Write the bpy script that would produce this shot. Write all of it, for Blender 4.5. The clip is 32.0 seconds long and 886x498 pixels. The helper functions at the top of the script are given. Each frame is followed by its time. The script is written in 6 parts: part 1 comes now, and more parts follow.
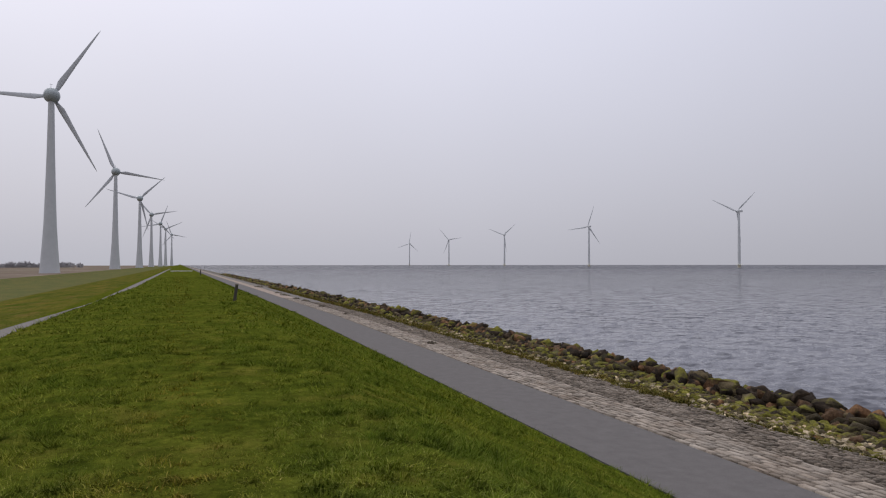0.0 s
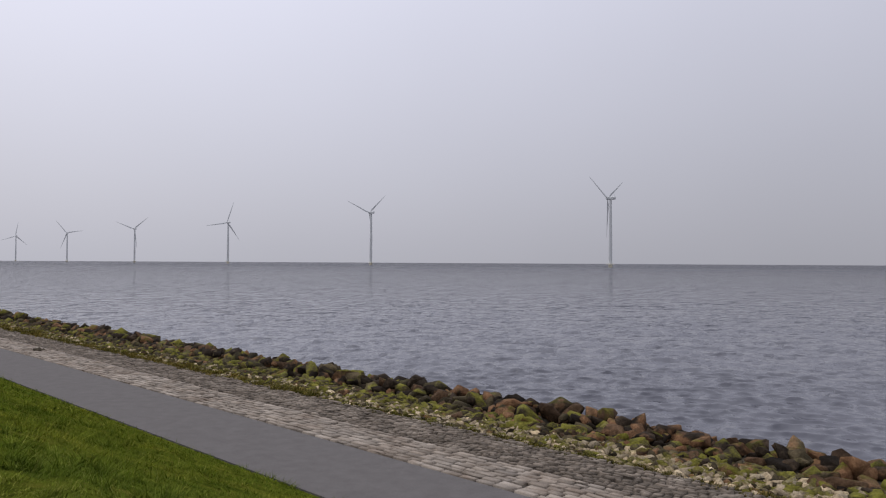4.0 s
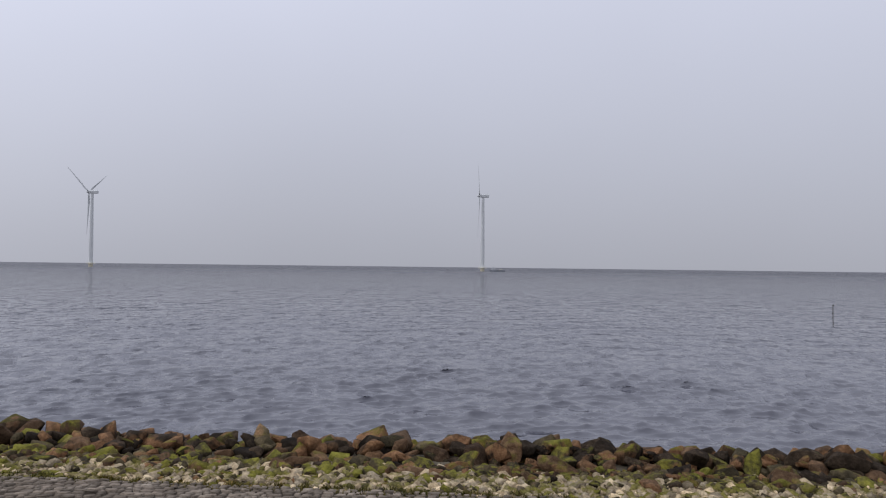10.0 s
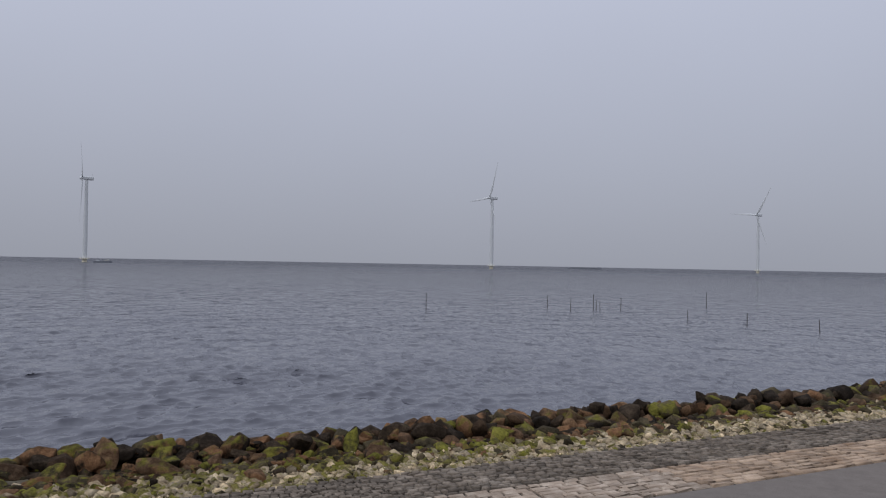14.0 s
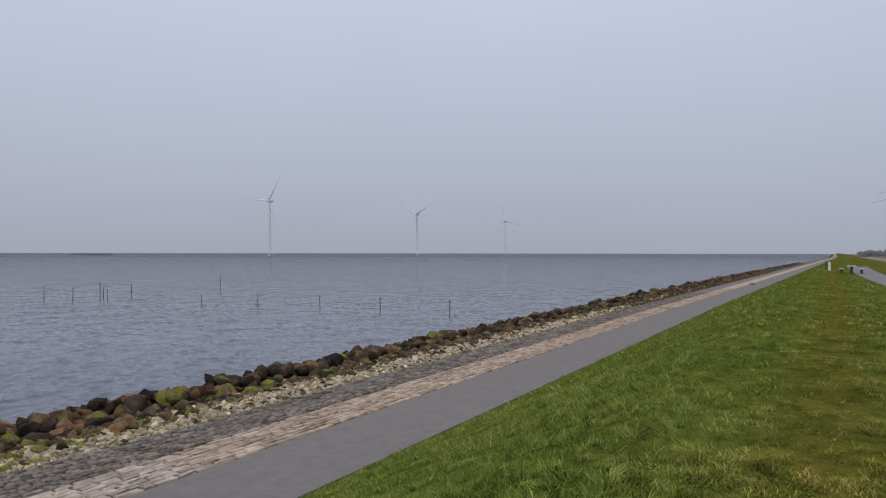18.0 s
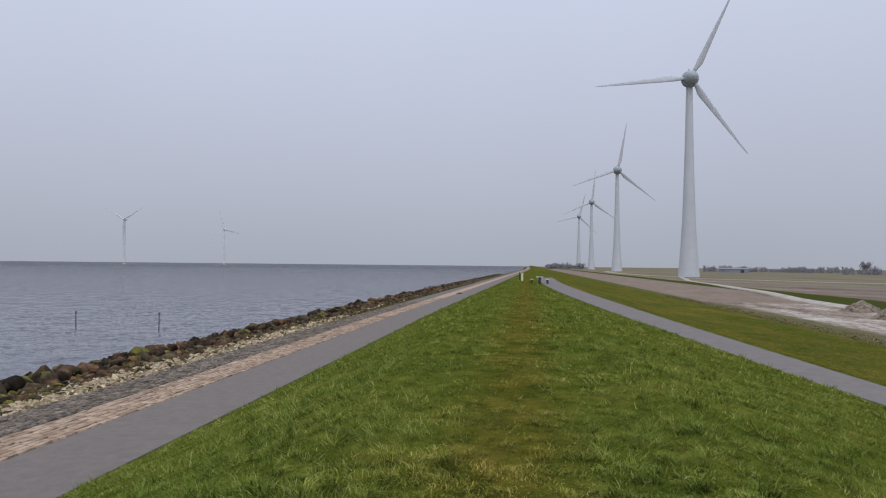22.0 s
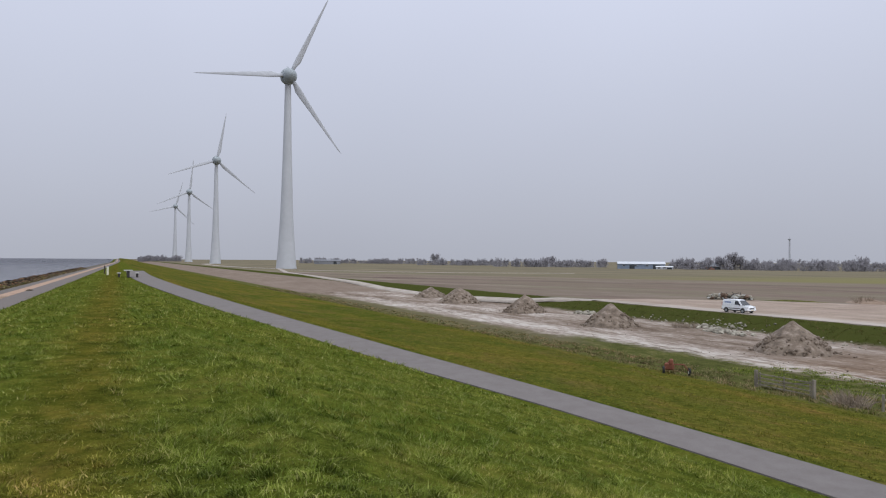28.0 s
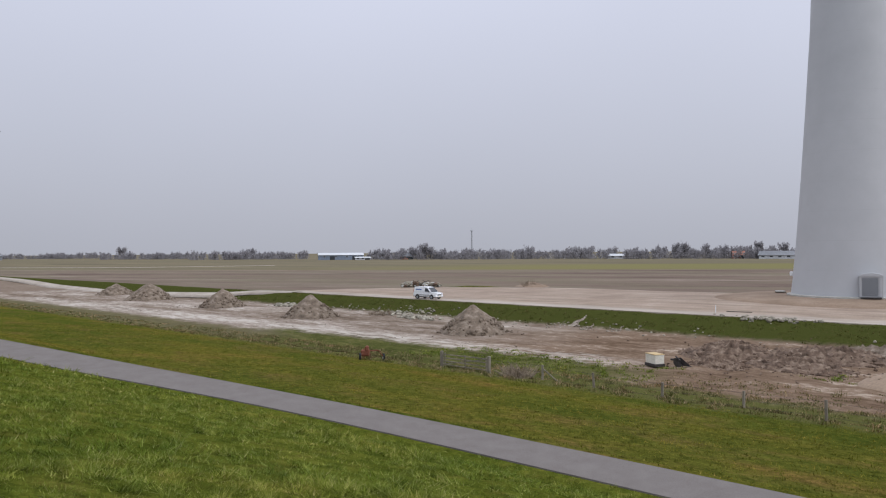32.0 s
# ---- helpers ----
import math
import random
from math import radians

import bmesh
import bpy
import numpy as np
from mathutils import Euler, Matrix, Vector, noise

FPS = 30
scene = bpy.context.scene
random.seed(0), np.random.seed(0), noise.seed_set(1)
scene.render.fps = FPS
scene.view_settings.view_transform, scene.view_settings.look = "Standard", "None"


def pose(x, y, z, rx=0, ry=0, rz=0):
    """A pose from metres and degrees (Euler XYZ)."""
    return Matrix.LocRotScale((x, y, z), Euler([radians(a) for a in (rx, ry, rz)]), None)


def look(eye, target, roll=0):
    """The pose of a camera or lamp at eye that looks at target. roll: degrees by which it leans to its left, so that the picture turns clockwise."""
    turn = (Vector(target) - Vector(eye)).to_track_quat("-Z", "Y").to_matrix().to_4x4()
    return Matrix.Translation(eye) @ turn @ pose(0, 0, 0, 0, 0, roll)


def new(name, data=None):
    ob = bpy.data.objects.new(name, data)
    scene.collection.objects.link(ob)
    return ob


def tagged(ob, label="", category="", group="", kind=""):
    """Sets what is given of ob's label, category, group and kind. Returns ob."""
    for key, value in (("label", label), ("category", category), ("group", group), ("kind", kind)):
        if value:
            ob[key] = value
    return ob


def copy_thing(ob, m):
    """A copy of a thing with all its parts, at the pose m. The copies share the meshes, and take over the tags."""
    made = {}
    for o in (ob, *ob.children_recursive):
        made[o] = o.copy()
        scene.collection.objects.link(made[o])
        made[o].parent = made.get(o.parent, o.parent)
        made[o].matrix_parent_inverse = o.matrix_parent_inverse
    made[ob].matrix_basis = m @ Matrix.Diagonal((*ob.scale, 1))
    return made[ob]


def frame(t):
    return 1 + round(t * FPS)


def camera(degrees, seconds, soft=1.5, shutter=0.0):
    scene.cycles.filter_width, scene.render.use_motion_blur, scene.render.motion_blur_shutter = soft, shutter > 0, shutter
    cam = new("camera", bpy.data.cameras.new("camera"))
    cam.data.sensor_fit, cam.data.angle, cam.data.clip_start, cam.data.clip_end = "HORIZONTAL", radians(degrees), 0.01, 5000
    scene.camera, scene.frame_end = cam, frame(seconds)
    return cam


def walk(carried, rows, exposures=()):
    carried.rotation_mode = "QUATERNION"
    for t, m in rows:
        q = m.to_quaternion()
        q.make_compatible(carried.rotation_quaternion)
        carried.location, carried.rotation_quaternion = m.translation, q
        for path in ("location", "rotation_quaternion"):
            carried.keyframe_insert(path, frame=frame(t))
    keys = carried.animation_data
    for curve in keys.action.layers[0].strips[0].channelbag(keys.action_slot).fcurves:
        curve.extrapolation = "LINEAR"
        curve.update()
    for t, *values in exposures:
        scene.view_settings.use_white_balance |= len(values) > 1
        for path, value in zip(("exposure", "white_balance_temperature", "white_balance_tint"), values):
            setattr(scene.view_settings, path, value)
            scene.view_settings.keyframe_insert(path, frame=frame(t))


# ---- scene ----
cam = camera(62.4, 32.0, soft=1.15)
EYE = Vector((0.0, 0.0, 6.2))
# seconds, heading, pitch, roll of a camera that turns on the crest of the dike
PATH = [
    (0, -19.79, 1.18, 0.04), (0.5, -22.54, 1.16, 0.10), (1, -25.33, 1.14, 0.11), (1.5, -28.69, 1.12, 0.02),
    (2, -32.56, 1.07, -0.12), (2.5, -36.51, 1.04, -0.24), (3, -40.34, 1.01, -0.27), (3.5, -44.01, 1.00, -0.30),
    (5.5, -56.88, 1.14, -0.36), (6, -59.90, 1.16, -0.42), (6.5, -62.97, 1.16, -0.40), (7, -66.08, 1.14, -0.38),
    (7.5, -69.25, 1.12, -0.37), (8, -72.45, 1.10, -0.38), (8.5, -75.73, 1.11, -0.42), (9, -79.10, 1.15, -0.50),
    (9.5, -82.45, 1.25, -0.62), (10, -86.05, 1.34, -0.69), (10.5, -89.85, 1.41, -0.75), (11, -93.82, 1.45, -0.79),
    (11.5, -97.53, 1.38, -0.85), (12, -100.60, 1.30, -0.94), (12.5, -103.38, 1.28, -1.05), (13, -106.67, 1.28, -1.12),
    (13.5, -110.95, 1.26, -1.22), (15.5, -127.99, 0.58, -0.20), (16, -132.98, 0.57, -0.22), (16.5, -138.76, 0.53, -0.25),
    (17, -144.16, 0.42, -0.22), (17.5, -148.53, 0.34, -0.16), (18, -151.82, 0.27, -0.08), (18.5, -154.93, 0.32, -0.06),
    (19, -157.86, 0.42, -0.12), (19.5, -160.69, 0.50, -0.22), (20, -163.44, 0.58, -0.34), (20.5, -166.01, 0.75, -0.48),
    (21, -168.48, 0.99, -0.56), (21.5, -170.98, 1.11, -0.58), (22, -173.35, 1.21, -0.60), (22.5, -175.60, 1.27, -0.62),
    (23, -177.92, 1.26, -0.56), (23.5, -180.29, 1.12, -0.48), (24, -182.85, 0.84, -0.44), (24.5, -185.58, 0.66, -0.43),
    (25, -188.26, 0.54, -0.41), (25.5, -190.96, 0.45, -0.39), (27.5, -201.33, 0.71, -0.37), (28, -203.98, 0.86, -0.38),
    (28.5, -206.62, 0.98, -0.35), (29, -209.37, 1.07, -0.33), (29.5, -212.22, 1.11, -0.26), (30, -215.23, 1.07, -0.21),
    (30.5, -218.26, 0.91, -0.06), (31, -221.24, 0.67, 0.10), (31.5, -224.19, 0.42, 0.27), (32, -227.06, 0.22, 0.36),
]
ARM = 0.5  # held out in front of a body that turns on the spot
walk(cam, [(t, pose(EYE.x - ARM * math.sin(radians(h)), EYE.y + ARM * math.cos(radians(h)), EYE.z, 90 + p, r, h)) for t, h, p, r in PATH],
     exposures=[(0.0, -0.24, 6500, 10), (3.5, -0.22, 6480, 10), (7.0, -0.1, 6400, 9), (10.0, -0.07, 6300, 8.5), (13.0, -0.25, 6250, 8), (15.6, -0.46, 5950, 7.5), (16.4, -0.44, 5950, 7.5), (17.8, -0.18, 5980, 7.5), (19.0, -0.12, 6020, 7.5), (25.0, 0.0, 6080, 7.5), (32.0, 0.04, 6260, 8)])

# ---- sky and sun: an even overcast, brighter overhead ----
SUN_TURN, SUN_HIGH = -15.0, 42.0
world = bpy.data.worlds.new("overcast")
scene.world = world
world.use_nodes = True
wn, wl = world.node_tree.nodes, world.node_tree.links
wn.clear()
w_out = wn.new("ShaderNodeOutputWorld")
w_bg = wn.new("ShaderNodeBackground")
w_sky = wn.new("ShaderNodeTexSky")
w_sky.sky_type, w_sky.sun_disc = "NISHITA", False
w_sky.sun_elevation, w_sky.sun_rotation = radians(SUN_HIGH), radians(SUN_TURN)
w_sky.air_density, w_sky.dust_density, w_sky.ozone_density = 1.0, 6.0, 1.0
w_co = wn.new("ShaderNodeTexCoord")
w_xyz = wn.new("ShaderNodeSeparateXYZ")
w_ramp = wn.new("ShaderNodeValToRGB")
stops = w_ramp.color_ramp.elements
stops[1].color = (1.35, 1.37, 1.5, 1)
stops[0].color = (0.425, 0.425, 0.475, 1)
for place, colour in ((0.36, (0.652, 0.659, 0.768)), (0.6, (0.88, 0.89, 0.99))):
    stops.new(place).color = (*colour, 1)
w_cloud = wn.new("ShaderNodeTexNoise")
w_cloud.inputs["Scale"].default_value, w_cloud.inputs["Detail"].default_value = 2.2, 3.0
w_soft = wn.new("ShaderNodeMapRange")
w_soft.inputs["To Min"].default_value, w_soft.inputs["To Max"].default_value = 0.95, 1.05
w_mul = wn.new("ShaderNodeVectorMath")
w_mul.operation = "SCALE"
w_add = wn.new("ShaderNodeVectorMath")
w_add.operation = "MULTIPLY_ADD"
w_add.inputs[1].default_value = (0.007, 0.007, 0.007)
wl.new(w_co.outputs["Generated"], w_xyz.inputs[0])
wl.new(w_co.outputs["Generated"], w_cloud.inputs["Vector"])
wl.new(w_xyz.outputs["Z"], w_ramp.inputs[0])
wl.new(w_cloud.outputs["Fac"], w_soft.inputs["Value"])
wl.new(w_ramp.outputs["Color"], w_mul.inputs[0])
# thinner cloud, and so more light, on the side of the hidden sun
w_dot = wn.new("ShaderNodeVectorMath")
w_dot.operation = "DOT_PRODUCT"
w_dot.inputs[1].default_value = (math.sin(radians(SUN_TURN)) * 0.91, math.cos(radians(SUN_TURN)) * 0.91, 0.41)
w_thin = wn.new("ShaderNodeMapRange")
w_thin.interpolation_type = "SMOOTHSTEP"
for place, value in (("From Min", -0.1), ("From Max", 1.0), ("To Min", 1.0), ("To Max", 1.36)):
    w_thin.inputs[place].default_value = value
w_both = wn.new("ShaderNodeMath")
w_both.operation = "MULTIPLY"
wl.new(w_co.outputs["Generated"], w_dot.inputs[0])
wl.new(w_dot.outputs["Value"], w_thin.inputs["Value"])
wl.new(w_soft.outputs["Result"], w_both.inputs[0])
wl.new(w_thin.outputs["Result"], w_both.inputs[1])
wl.new(w_both.outputs["Value"], w_mul.inputs["Scale"])
wl.new(w_sky.outputs["Color"], w_add.inputs[0])
wl.new(w_mul.outputs["Vector"], w_add.inputs[2])
wl.new(w_add.outputs["Vector"], w_bg.inputs["Color"])
wl.new(w_bg.outputs["Background"], w_out.inputs["Surface"])
sun = new("sun", bpy.data.lights.new("sun", "SUN"))
sun.data.energy, sun.data.angle, sun.data.color = 0.6, radians(60), (1.0, 0.96, 0.9)
sun.matrix_world = look((0, 0, 100), (-100 * math.tan(radians(SUN_TURN)), -100, 100 - 100 * math.tan(radians(SUN_HIGH))))


# ---- materials ----
def material(name, rough=0.9, metal=0.0, spec=0.3):
    m = bpy.data.materials.new(name)
    m.use_nodes = True
    n = m.node_tree.nodes
    b = n["Principled BSDF"]
    b.inputs["Roughness"].default_value, b.inputs["Metallic"].default_value = rough, metal
    b.inputs["Specular IOR Level"].default_value = spec
    return m, n, m.node_tree.links, b


def noise_node(n, links, scale, detail=4.0, rough=0.55, stretch=None):
    """Noise over the object's own coordinates."""
    co = n.new("ShaderNodeTexCoord")
    tex = n.new("ShaderNodeTexNoise")
    tex.inputs["Scale"].default_value, tex.inputs["Detail"].default_value, tex.inputs["Roughness"].default_value = scale, detail, rough
    src = co.outputs["Object"]
    if stretch:
        mp = n.new("ShaderNodeMapping")
        mp.inputs["Scale"].default_value = stretch
        links.new(src, mp.inputs["Vector"])
        src = mp.outputs["Vector"]
    links.new(src, tex.inputs["Vector"])
    return tex.outputs["Fac"]


def ramp(n, links, fac, stops):
    r = n.new("ShaderNodeValToRGB")
    e = r.color_ramp.elements
    e[0].position, e[0].color = stops[0][0], (*stops[0][1], 1)
    e[1].position, e[1].color = stops[-1][0], (*stops[-1][1], 1)
    for p, c in stops[1:-1]:
        k = e.new(p)
        k.color = (*c, 1)
    links.new(fac, r.inputs[0])
    return r.outputs["Color"]


def mixed(n, links, fac, a, b, kind="MIX"):
    m = n.new("ShaderNodeMix")
    m.data_type, m.blend_type = "RGBA", kind
    for socket, v in ((m.inputs[0], fac), (m.inputs[6], a), (m.inputs[7], b)):
        if isinstance(v, (int, float)):
            socket.default_value = v
        elif isinstance(v, tuple):
            socket.default_value = (*v, 1)
        else:
            links.new(v, socket)
    return m.outputs[2]


def bump(n, links, b, height, strength=0.4, distance=0.02):
    k = n.new("ShaderNodeBump")
    k.inputs["Strength"].default_value, k.inputs["Distance"].default_value = strength, distance
    links.new(height, k.inputs["Height"])
    links.new(k.outputs["Normal"], b.inputs["Normal"])


def surface(name, stops, scale, fine=40.0, rough=0.9, metal=0.0, depth=0.01, spec=0.3, stretch=None, each=0.0, island=0.0, speck=0.25):
    """A rough surface: a large-scale colour ramp, fine grain and relief; each and island vary the tone piece by piece."""
    m, n, links, b = material(name, rough, metal, spec)
    col = ramp(n, links, noise_node(n, links, scale, 5.0, 0.6, stretch), stops)
    grain = noise_node(n, links, fine, 5.0, 0.6, stretch)
    g = ramp(n, links, grain, [(0.25, (1 - speck,) * 3), (0.75, (1 + speck * 0.8,) * 3)])
    col = mixed(n, links, 1.0, col, g, "MULTIPLY")
    for amount, source in ((each, "object"), (island, "island")):
        if amount:
            if source == "object":
                r = n.new("ShaderNodeObjectInfo").outputs["Random"]
            else:
                r = n.new("ShaderNodeNewGeometry").outputs["Random Per Island"]
            v = ramp(n, links, r, [(0.0, (1 - amount,) * 3), (1.0, (1 + amount,) * 3)])
            col = mixed(n, links, 1.0, col, v, "MULTIPLY")
    links.new(col, b.inputs["Base Color"])
    if depth:
        bump(n, links, b, grain, 0.6, depth)
    return m


def span_mask(n, links, value, lo, hi, soft):
    """1 where value lies between lo and hi, with soft edges."""
    a = n.new("ShaderNodeMapRange")
    a.interpolation_type = "SMOOTHSTEP"
    a.inputs["From Min"].default_value, a.inputs["From Max"].default_value = lo - soft, lo + soft
    c = n.new("ShaderNodeMapRange")
    c.interpolation_type = "SMOOTHSTEP"
    c.inputs["From Min"].default_value, c.inputs["From Max"].default_value = hi - soft, hi + soft
    c.inputs["To Min"].default_value, c.inputs["To Max"].default_value = 1.0, 0.0
    links.new(value, a.inputs["Value"])
    links.new(value, c.inputs["Value"])
    k = n.new("ShaderNodeMath")
    k.operation = "MULTIPLY"
    links.new(a.outputs[0], k.inputs[0])
    links.new(c.outputs[0], k.inputs[1])
    return k.outputs[0]


def sums(n, links, op, a, c):
    k = n.new("ShaderNodeMath")
    k.operation = op
    for i, v in enumerate((a, c)):
        if isinstance(v, (int, float)):
            k.inputs[i].default_value = v
        else:
            links.new(v, k.inputs[i])
    return k.outputs[0]


def path_x(y):
    pts = ((-4000, -3.0), (-118, -3.0), (-92, -2.9), (-82, -3.3), (-70, -4.4), (-58, -6.2), (-45, -8.8), (-36, -11.6), (-27, -14.3), (-21, -15.85), (-13, -16.9), (0, -17.2), (20, -16.3), (60, -14.5), (80, -13.4), (120, -11.0), (4000, -11.0))
    for (y0, x0), (y1, x1) in zip(pts, pts[1:]):
        if y0 <= y <= y1:
            return x0 + (x1 - x0) * (y - y0) / (y1 - y0)


def ground_material():
    """Turf on the dike, bare sandy soil on the building strip, ploughed and sown fields beyond."""
    m, n, links, b = material("ground", 1.0, 0.0, 0.0)
    co = n.new("ShaderNodeTexCoord")
    xyz = n.new("ShaderNodeSeparateXYZ")
    links.new(co.outputs["Object"], xyz.inputs[0])
    big = noise_node(n, links, 0.12, 5.0, 0.6)
    mid = noise_node(n, links, 1.3, 6.0, 0.65)
    fine = noise_node(n, links, 14.0, 6.0, 0.7)
    x = sums(n, links, "ADD", xyz.outputs["X"], sums(n, links, "MULTIPLY", sums(n, links, "SUBTRACT", mid, 0.5), 5.0))
    xb = sums(n, links, "ADD", xyz.outputs["X"], sums(n, links, "MULTIPLY", sums(n, links, "SUBTRACT", mid, 0.5), 1.2))
    turf = ramp(n, links, mid, [(0.3, (0.05, 0.067, 0.008)), (0.5, (0.084, 0.10, 0.012)), (0.7, (0.122, 0.118, 0.02))])
    mottle = noise_node(n, links, 2.6, 5.0, 0.7, (1.0, 0.7, 1.0))
    turf = mixed(n, links, 0.85, turf, ramp(n, links, mottle, [(0.32, (0.42, 0.46, 0.45)), (0.5, (0.95, 0.97, 0.95)), (0.68, (1.5, 1.4, 1.5))]), "MULTIPLY")
    tread = sums(n, links, "MULTIPLY", span_mask(n, links, xyz.outputs["X"], -0.35, 0.8, 0.6), ramp(n, links, mottle, [(0.3, (0.45, 0.45, 0.45)), (0.6, (0.95, 0.95, 0.95))]))
    turf = mixed(n, links, sums(n, links, "MULTIPLY", tread, span_mask(n, links, xyz.outputs["Y"], -9000.0, 2.0, 10.0)), turf, mixed(n, links, 1.0, turf, (1.12, 0.86, 0.9), "MULTIPLY"))
    turf = mixed(n, links, 0.8, turf, ramp(n, links, fine, [(0.25, (0.45, 0.45, 0.45)), (0.75, (1.45, 1.45, 1.4))]), "MULTIPLY")
    patch = noise_node(n, links, 0.4, 6.0, 0.7, (1.0, 0.45, 1.0))
    verge = ramp(n, links, patch, [(0.3, (0.059, 0.070, 0.012)), (0.49, (0.091, 0.094, 0.018)), (0.59, (0.113, 0.094, 0.025)), (0.76, (0.148, 0.100, 0.037))])
    broad = noise_node(n, links, 0.16, 4.0, 0.6, (1.0, 0.35, 1.0))
    verge = mixed(n, links, 1.0, verge, ramp(n, links, broad, [(0.35, (0.72, 0.86, 0.8)), (0.5, (1.0, 1.0, 1.0)), (0.65, (1.3, 1.12, 1.1))]), "MULTIPLY")
    verge = mixed(n, links, 0.9, verge, ramp(n, links, noise_node(n, links, 3.1, 6.0, 0.75, (1.0, 0.7, 1.0)), [(0.32, (0.38, 0.42, 0.38)), (0.5, (0.96, 0.98, 0.92)), (0.68, (1.6, 1.48, 1.5))]), "MULTIPLY")
    verge = mixed(n, links, 0.7, verge, ramp(n, links, fine, [(0.25, (0.5, 0.5, 0.5)), (0.75, (1.4, 1.4, 1.35))]), "MULTIPLY")
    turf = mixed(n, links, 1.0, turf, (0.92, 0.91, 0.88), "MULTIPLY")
    # the brighter, bluer light of the view south is put into the turf colour
    south_lit_turf = mixed(n, links, 1.0, turf, (1.1, 1.09, 1.36), "MULTIPLY")
    turf = mixed(n, links, span_mask(n, links, xyz.outputs["Y"], -9000.0, 2.0, 14.0), turf, south_lit_turf)
    bank = ramp(n, links, fine, [(0.3, (0.028, 0.037, 0.009)), (0.5, (0.052, 0.060, 0.014)), (0.72, (0.10, 0.092, 0.038))])
    rough_grass = ramp(n, links, fine, [(0.3, (0.045, 0.055, 0.014)), (0.5, (0.085, 0.09, 0.026)), (0.7, (0.18, 0.145, 0.07))])
    streak = sums(n, links, "ADD", sums(n, links, "MULTIPLY", noise_node(n, links, 0.3, 4.0, 0.6, (1.0, 0.25, 1.0)), 0.52), sums(n, links, "MULTIPLY", noise_node(n, links, 2.0, 7.0, 0.75, (1.0, 0.35, 1.0)), 0.48))
    sand = ramp(n, links, streak, [(0.36, (0.11, 0.082, 0.06)), (0.46, (0.205, 0.16, 0.125)), (0.55, (0.315, 0.265, 0.222)), (0.65, (0.55, 0.50, 0.445))])
    rut = sums(n, links, "ADD", sums(n, links, "MULTIPLY", noise_node(n, links, 0.45, 4.0, 0.6, (1.0, 0.3, 1.0)), 0.5), sums(n, links, "MULTIPLY", noise_node(n, links, 2.6, 8.0, 0.74, (1.0, 0.45, 1.0)), 0.5))
    soil = ramp(n, links, rut, [(0.3, (0.058, 0.036, 0.024)), (0.43, (0.140, 0.095, 0.064)), (0.54, (0.22, 0.157, 0.113)), (0.63, (0.45, 0.375, 0.30))])
    sand = mixed(n, links, span_mask(n, links, xyz.outputs["Y"], -9000.0, -176.0, 5.0), sand, ramp(n, links, streak, [(0.35, (0.17, 0.13, 0.10)), (0.65, (0.25, 0.20, 0.16))]))
    sand = mixed(n, links, span_mask(n, links, xyz.outputs["Y"], -42.0, 400.0, 9.0), sand, soil)
    sand = mixed(n, links, 0.6, sand, ramp(n, links, fine, [(0.25, (0.6, 0.6, 0.6)), (0.75, (1.3, 1.3, 1.3))]), "MULTIPLY")
    # a pale washed-out run of sand along the near side of the dug strip
    wash = sums(n, links, "MULTIPLY", span_mask(n, links, x, -49.4, -45.6, 0.9), span_mask(n, links, xyz.outputs["Y"], -150.0, -27.0, 5.0))
    wash = sums(n, links, "MULTIPLY", wash, ramp(n, links, noise_node(n, links, 1.3, 6.0, 0.7, (1.0, 0.35, 1.0)), [(0.4, (0, 0, 0)), (0.58, (0.85, 0.85, 0.85))]))
    sand = mixed(n, links, wash, sand, (0.50, 0.455, 0.40))
    rows = noise_node(n, links, 0.02, 5.0, 0.6, (1.6, 0.35, 1.0))
    field = ramp(n, links, rows, [(0.35, (0.15, 0.115, 0.093)), (0.47, (0.19, 0.15, 0.12)), (0.56, (0.175, 0.145, 0.108)), (0.68, (0.215, 0.175, 0.145))])
    across = sums(n, links, "ADD", sums(n, links, "ADD", xyz.outputs["X"], sums(n, links, "MULTIPLY", xyz.outputs["Y"], 0.658)), sums(n, links, "MULTIPLY", sums(n, links, "SUBTRACT", big, 0.5), 26.0))
    sown = ramp(n, links, rows, [(0.35, (0.15, 0.131, 0.092)), (0.65, (0.185, 0.162, 0.108))])
    # tilled bands lie side by side, some wetter and some paler
    bands = n.new("ShaderNodeCombineXYZ")
    links.new(sums(n, links, "MULTIPLY", across, 0.045), bands.inputs[0])
    links.new(sums(n, links, "MULTIPLY", sums(n, links, "SUBTRACT", sums(n, links, "MULTIPLY", xyz.outputs["X"], 0.658), xyz.outputs["Y"]), 0.0045), bands.inputs[1])
    tilth = n.new("ShaderNodeTexNoise")
    tilth.inputs["Scale"].default_value, tilth.inputs["Detail"].default_value, tilth.inputs["Roughness"].default_value = 1.0, 5.0, 0.62
    links.new(bands.outputs[0], tilth.inputs["Vector"])
    field = mixed(n, links, 1.0, field, ramp(n, links, tilth.outputs["Fac"], [(0.32, (0.74, 0.71, 0.74)), (0.47, (0.98, 0.96, 0.98)), (0.56, (1.0, 1.05, 1.0)), (0.68, (1.4, 1.4, 1.5))]), "MULTIPLY")
    sown = mixed(n, links, 1.0, sown, ramp(n, links, tilth.outputs["Fac"], [(0.35, (0.86, 0.88, 0.85)), (0.65, (1.16, 1.12, 1.15))]), "MULTIPLY")
    lush = mixed(n, links, span_mask(n, links, xyz.outputs["Y"], -230.0, 9000.0, 70.0), sown, (0.182, 0.166, 0.078))
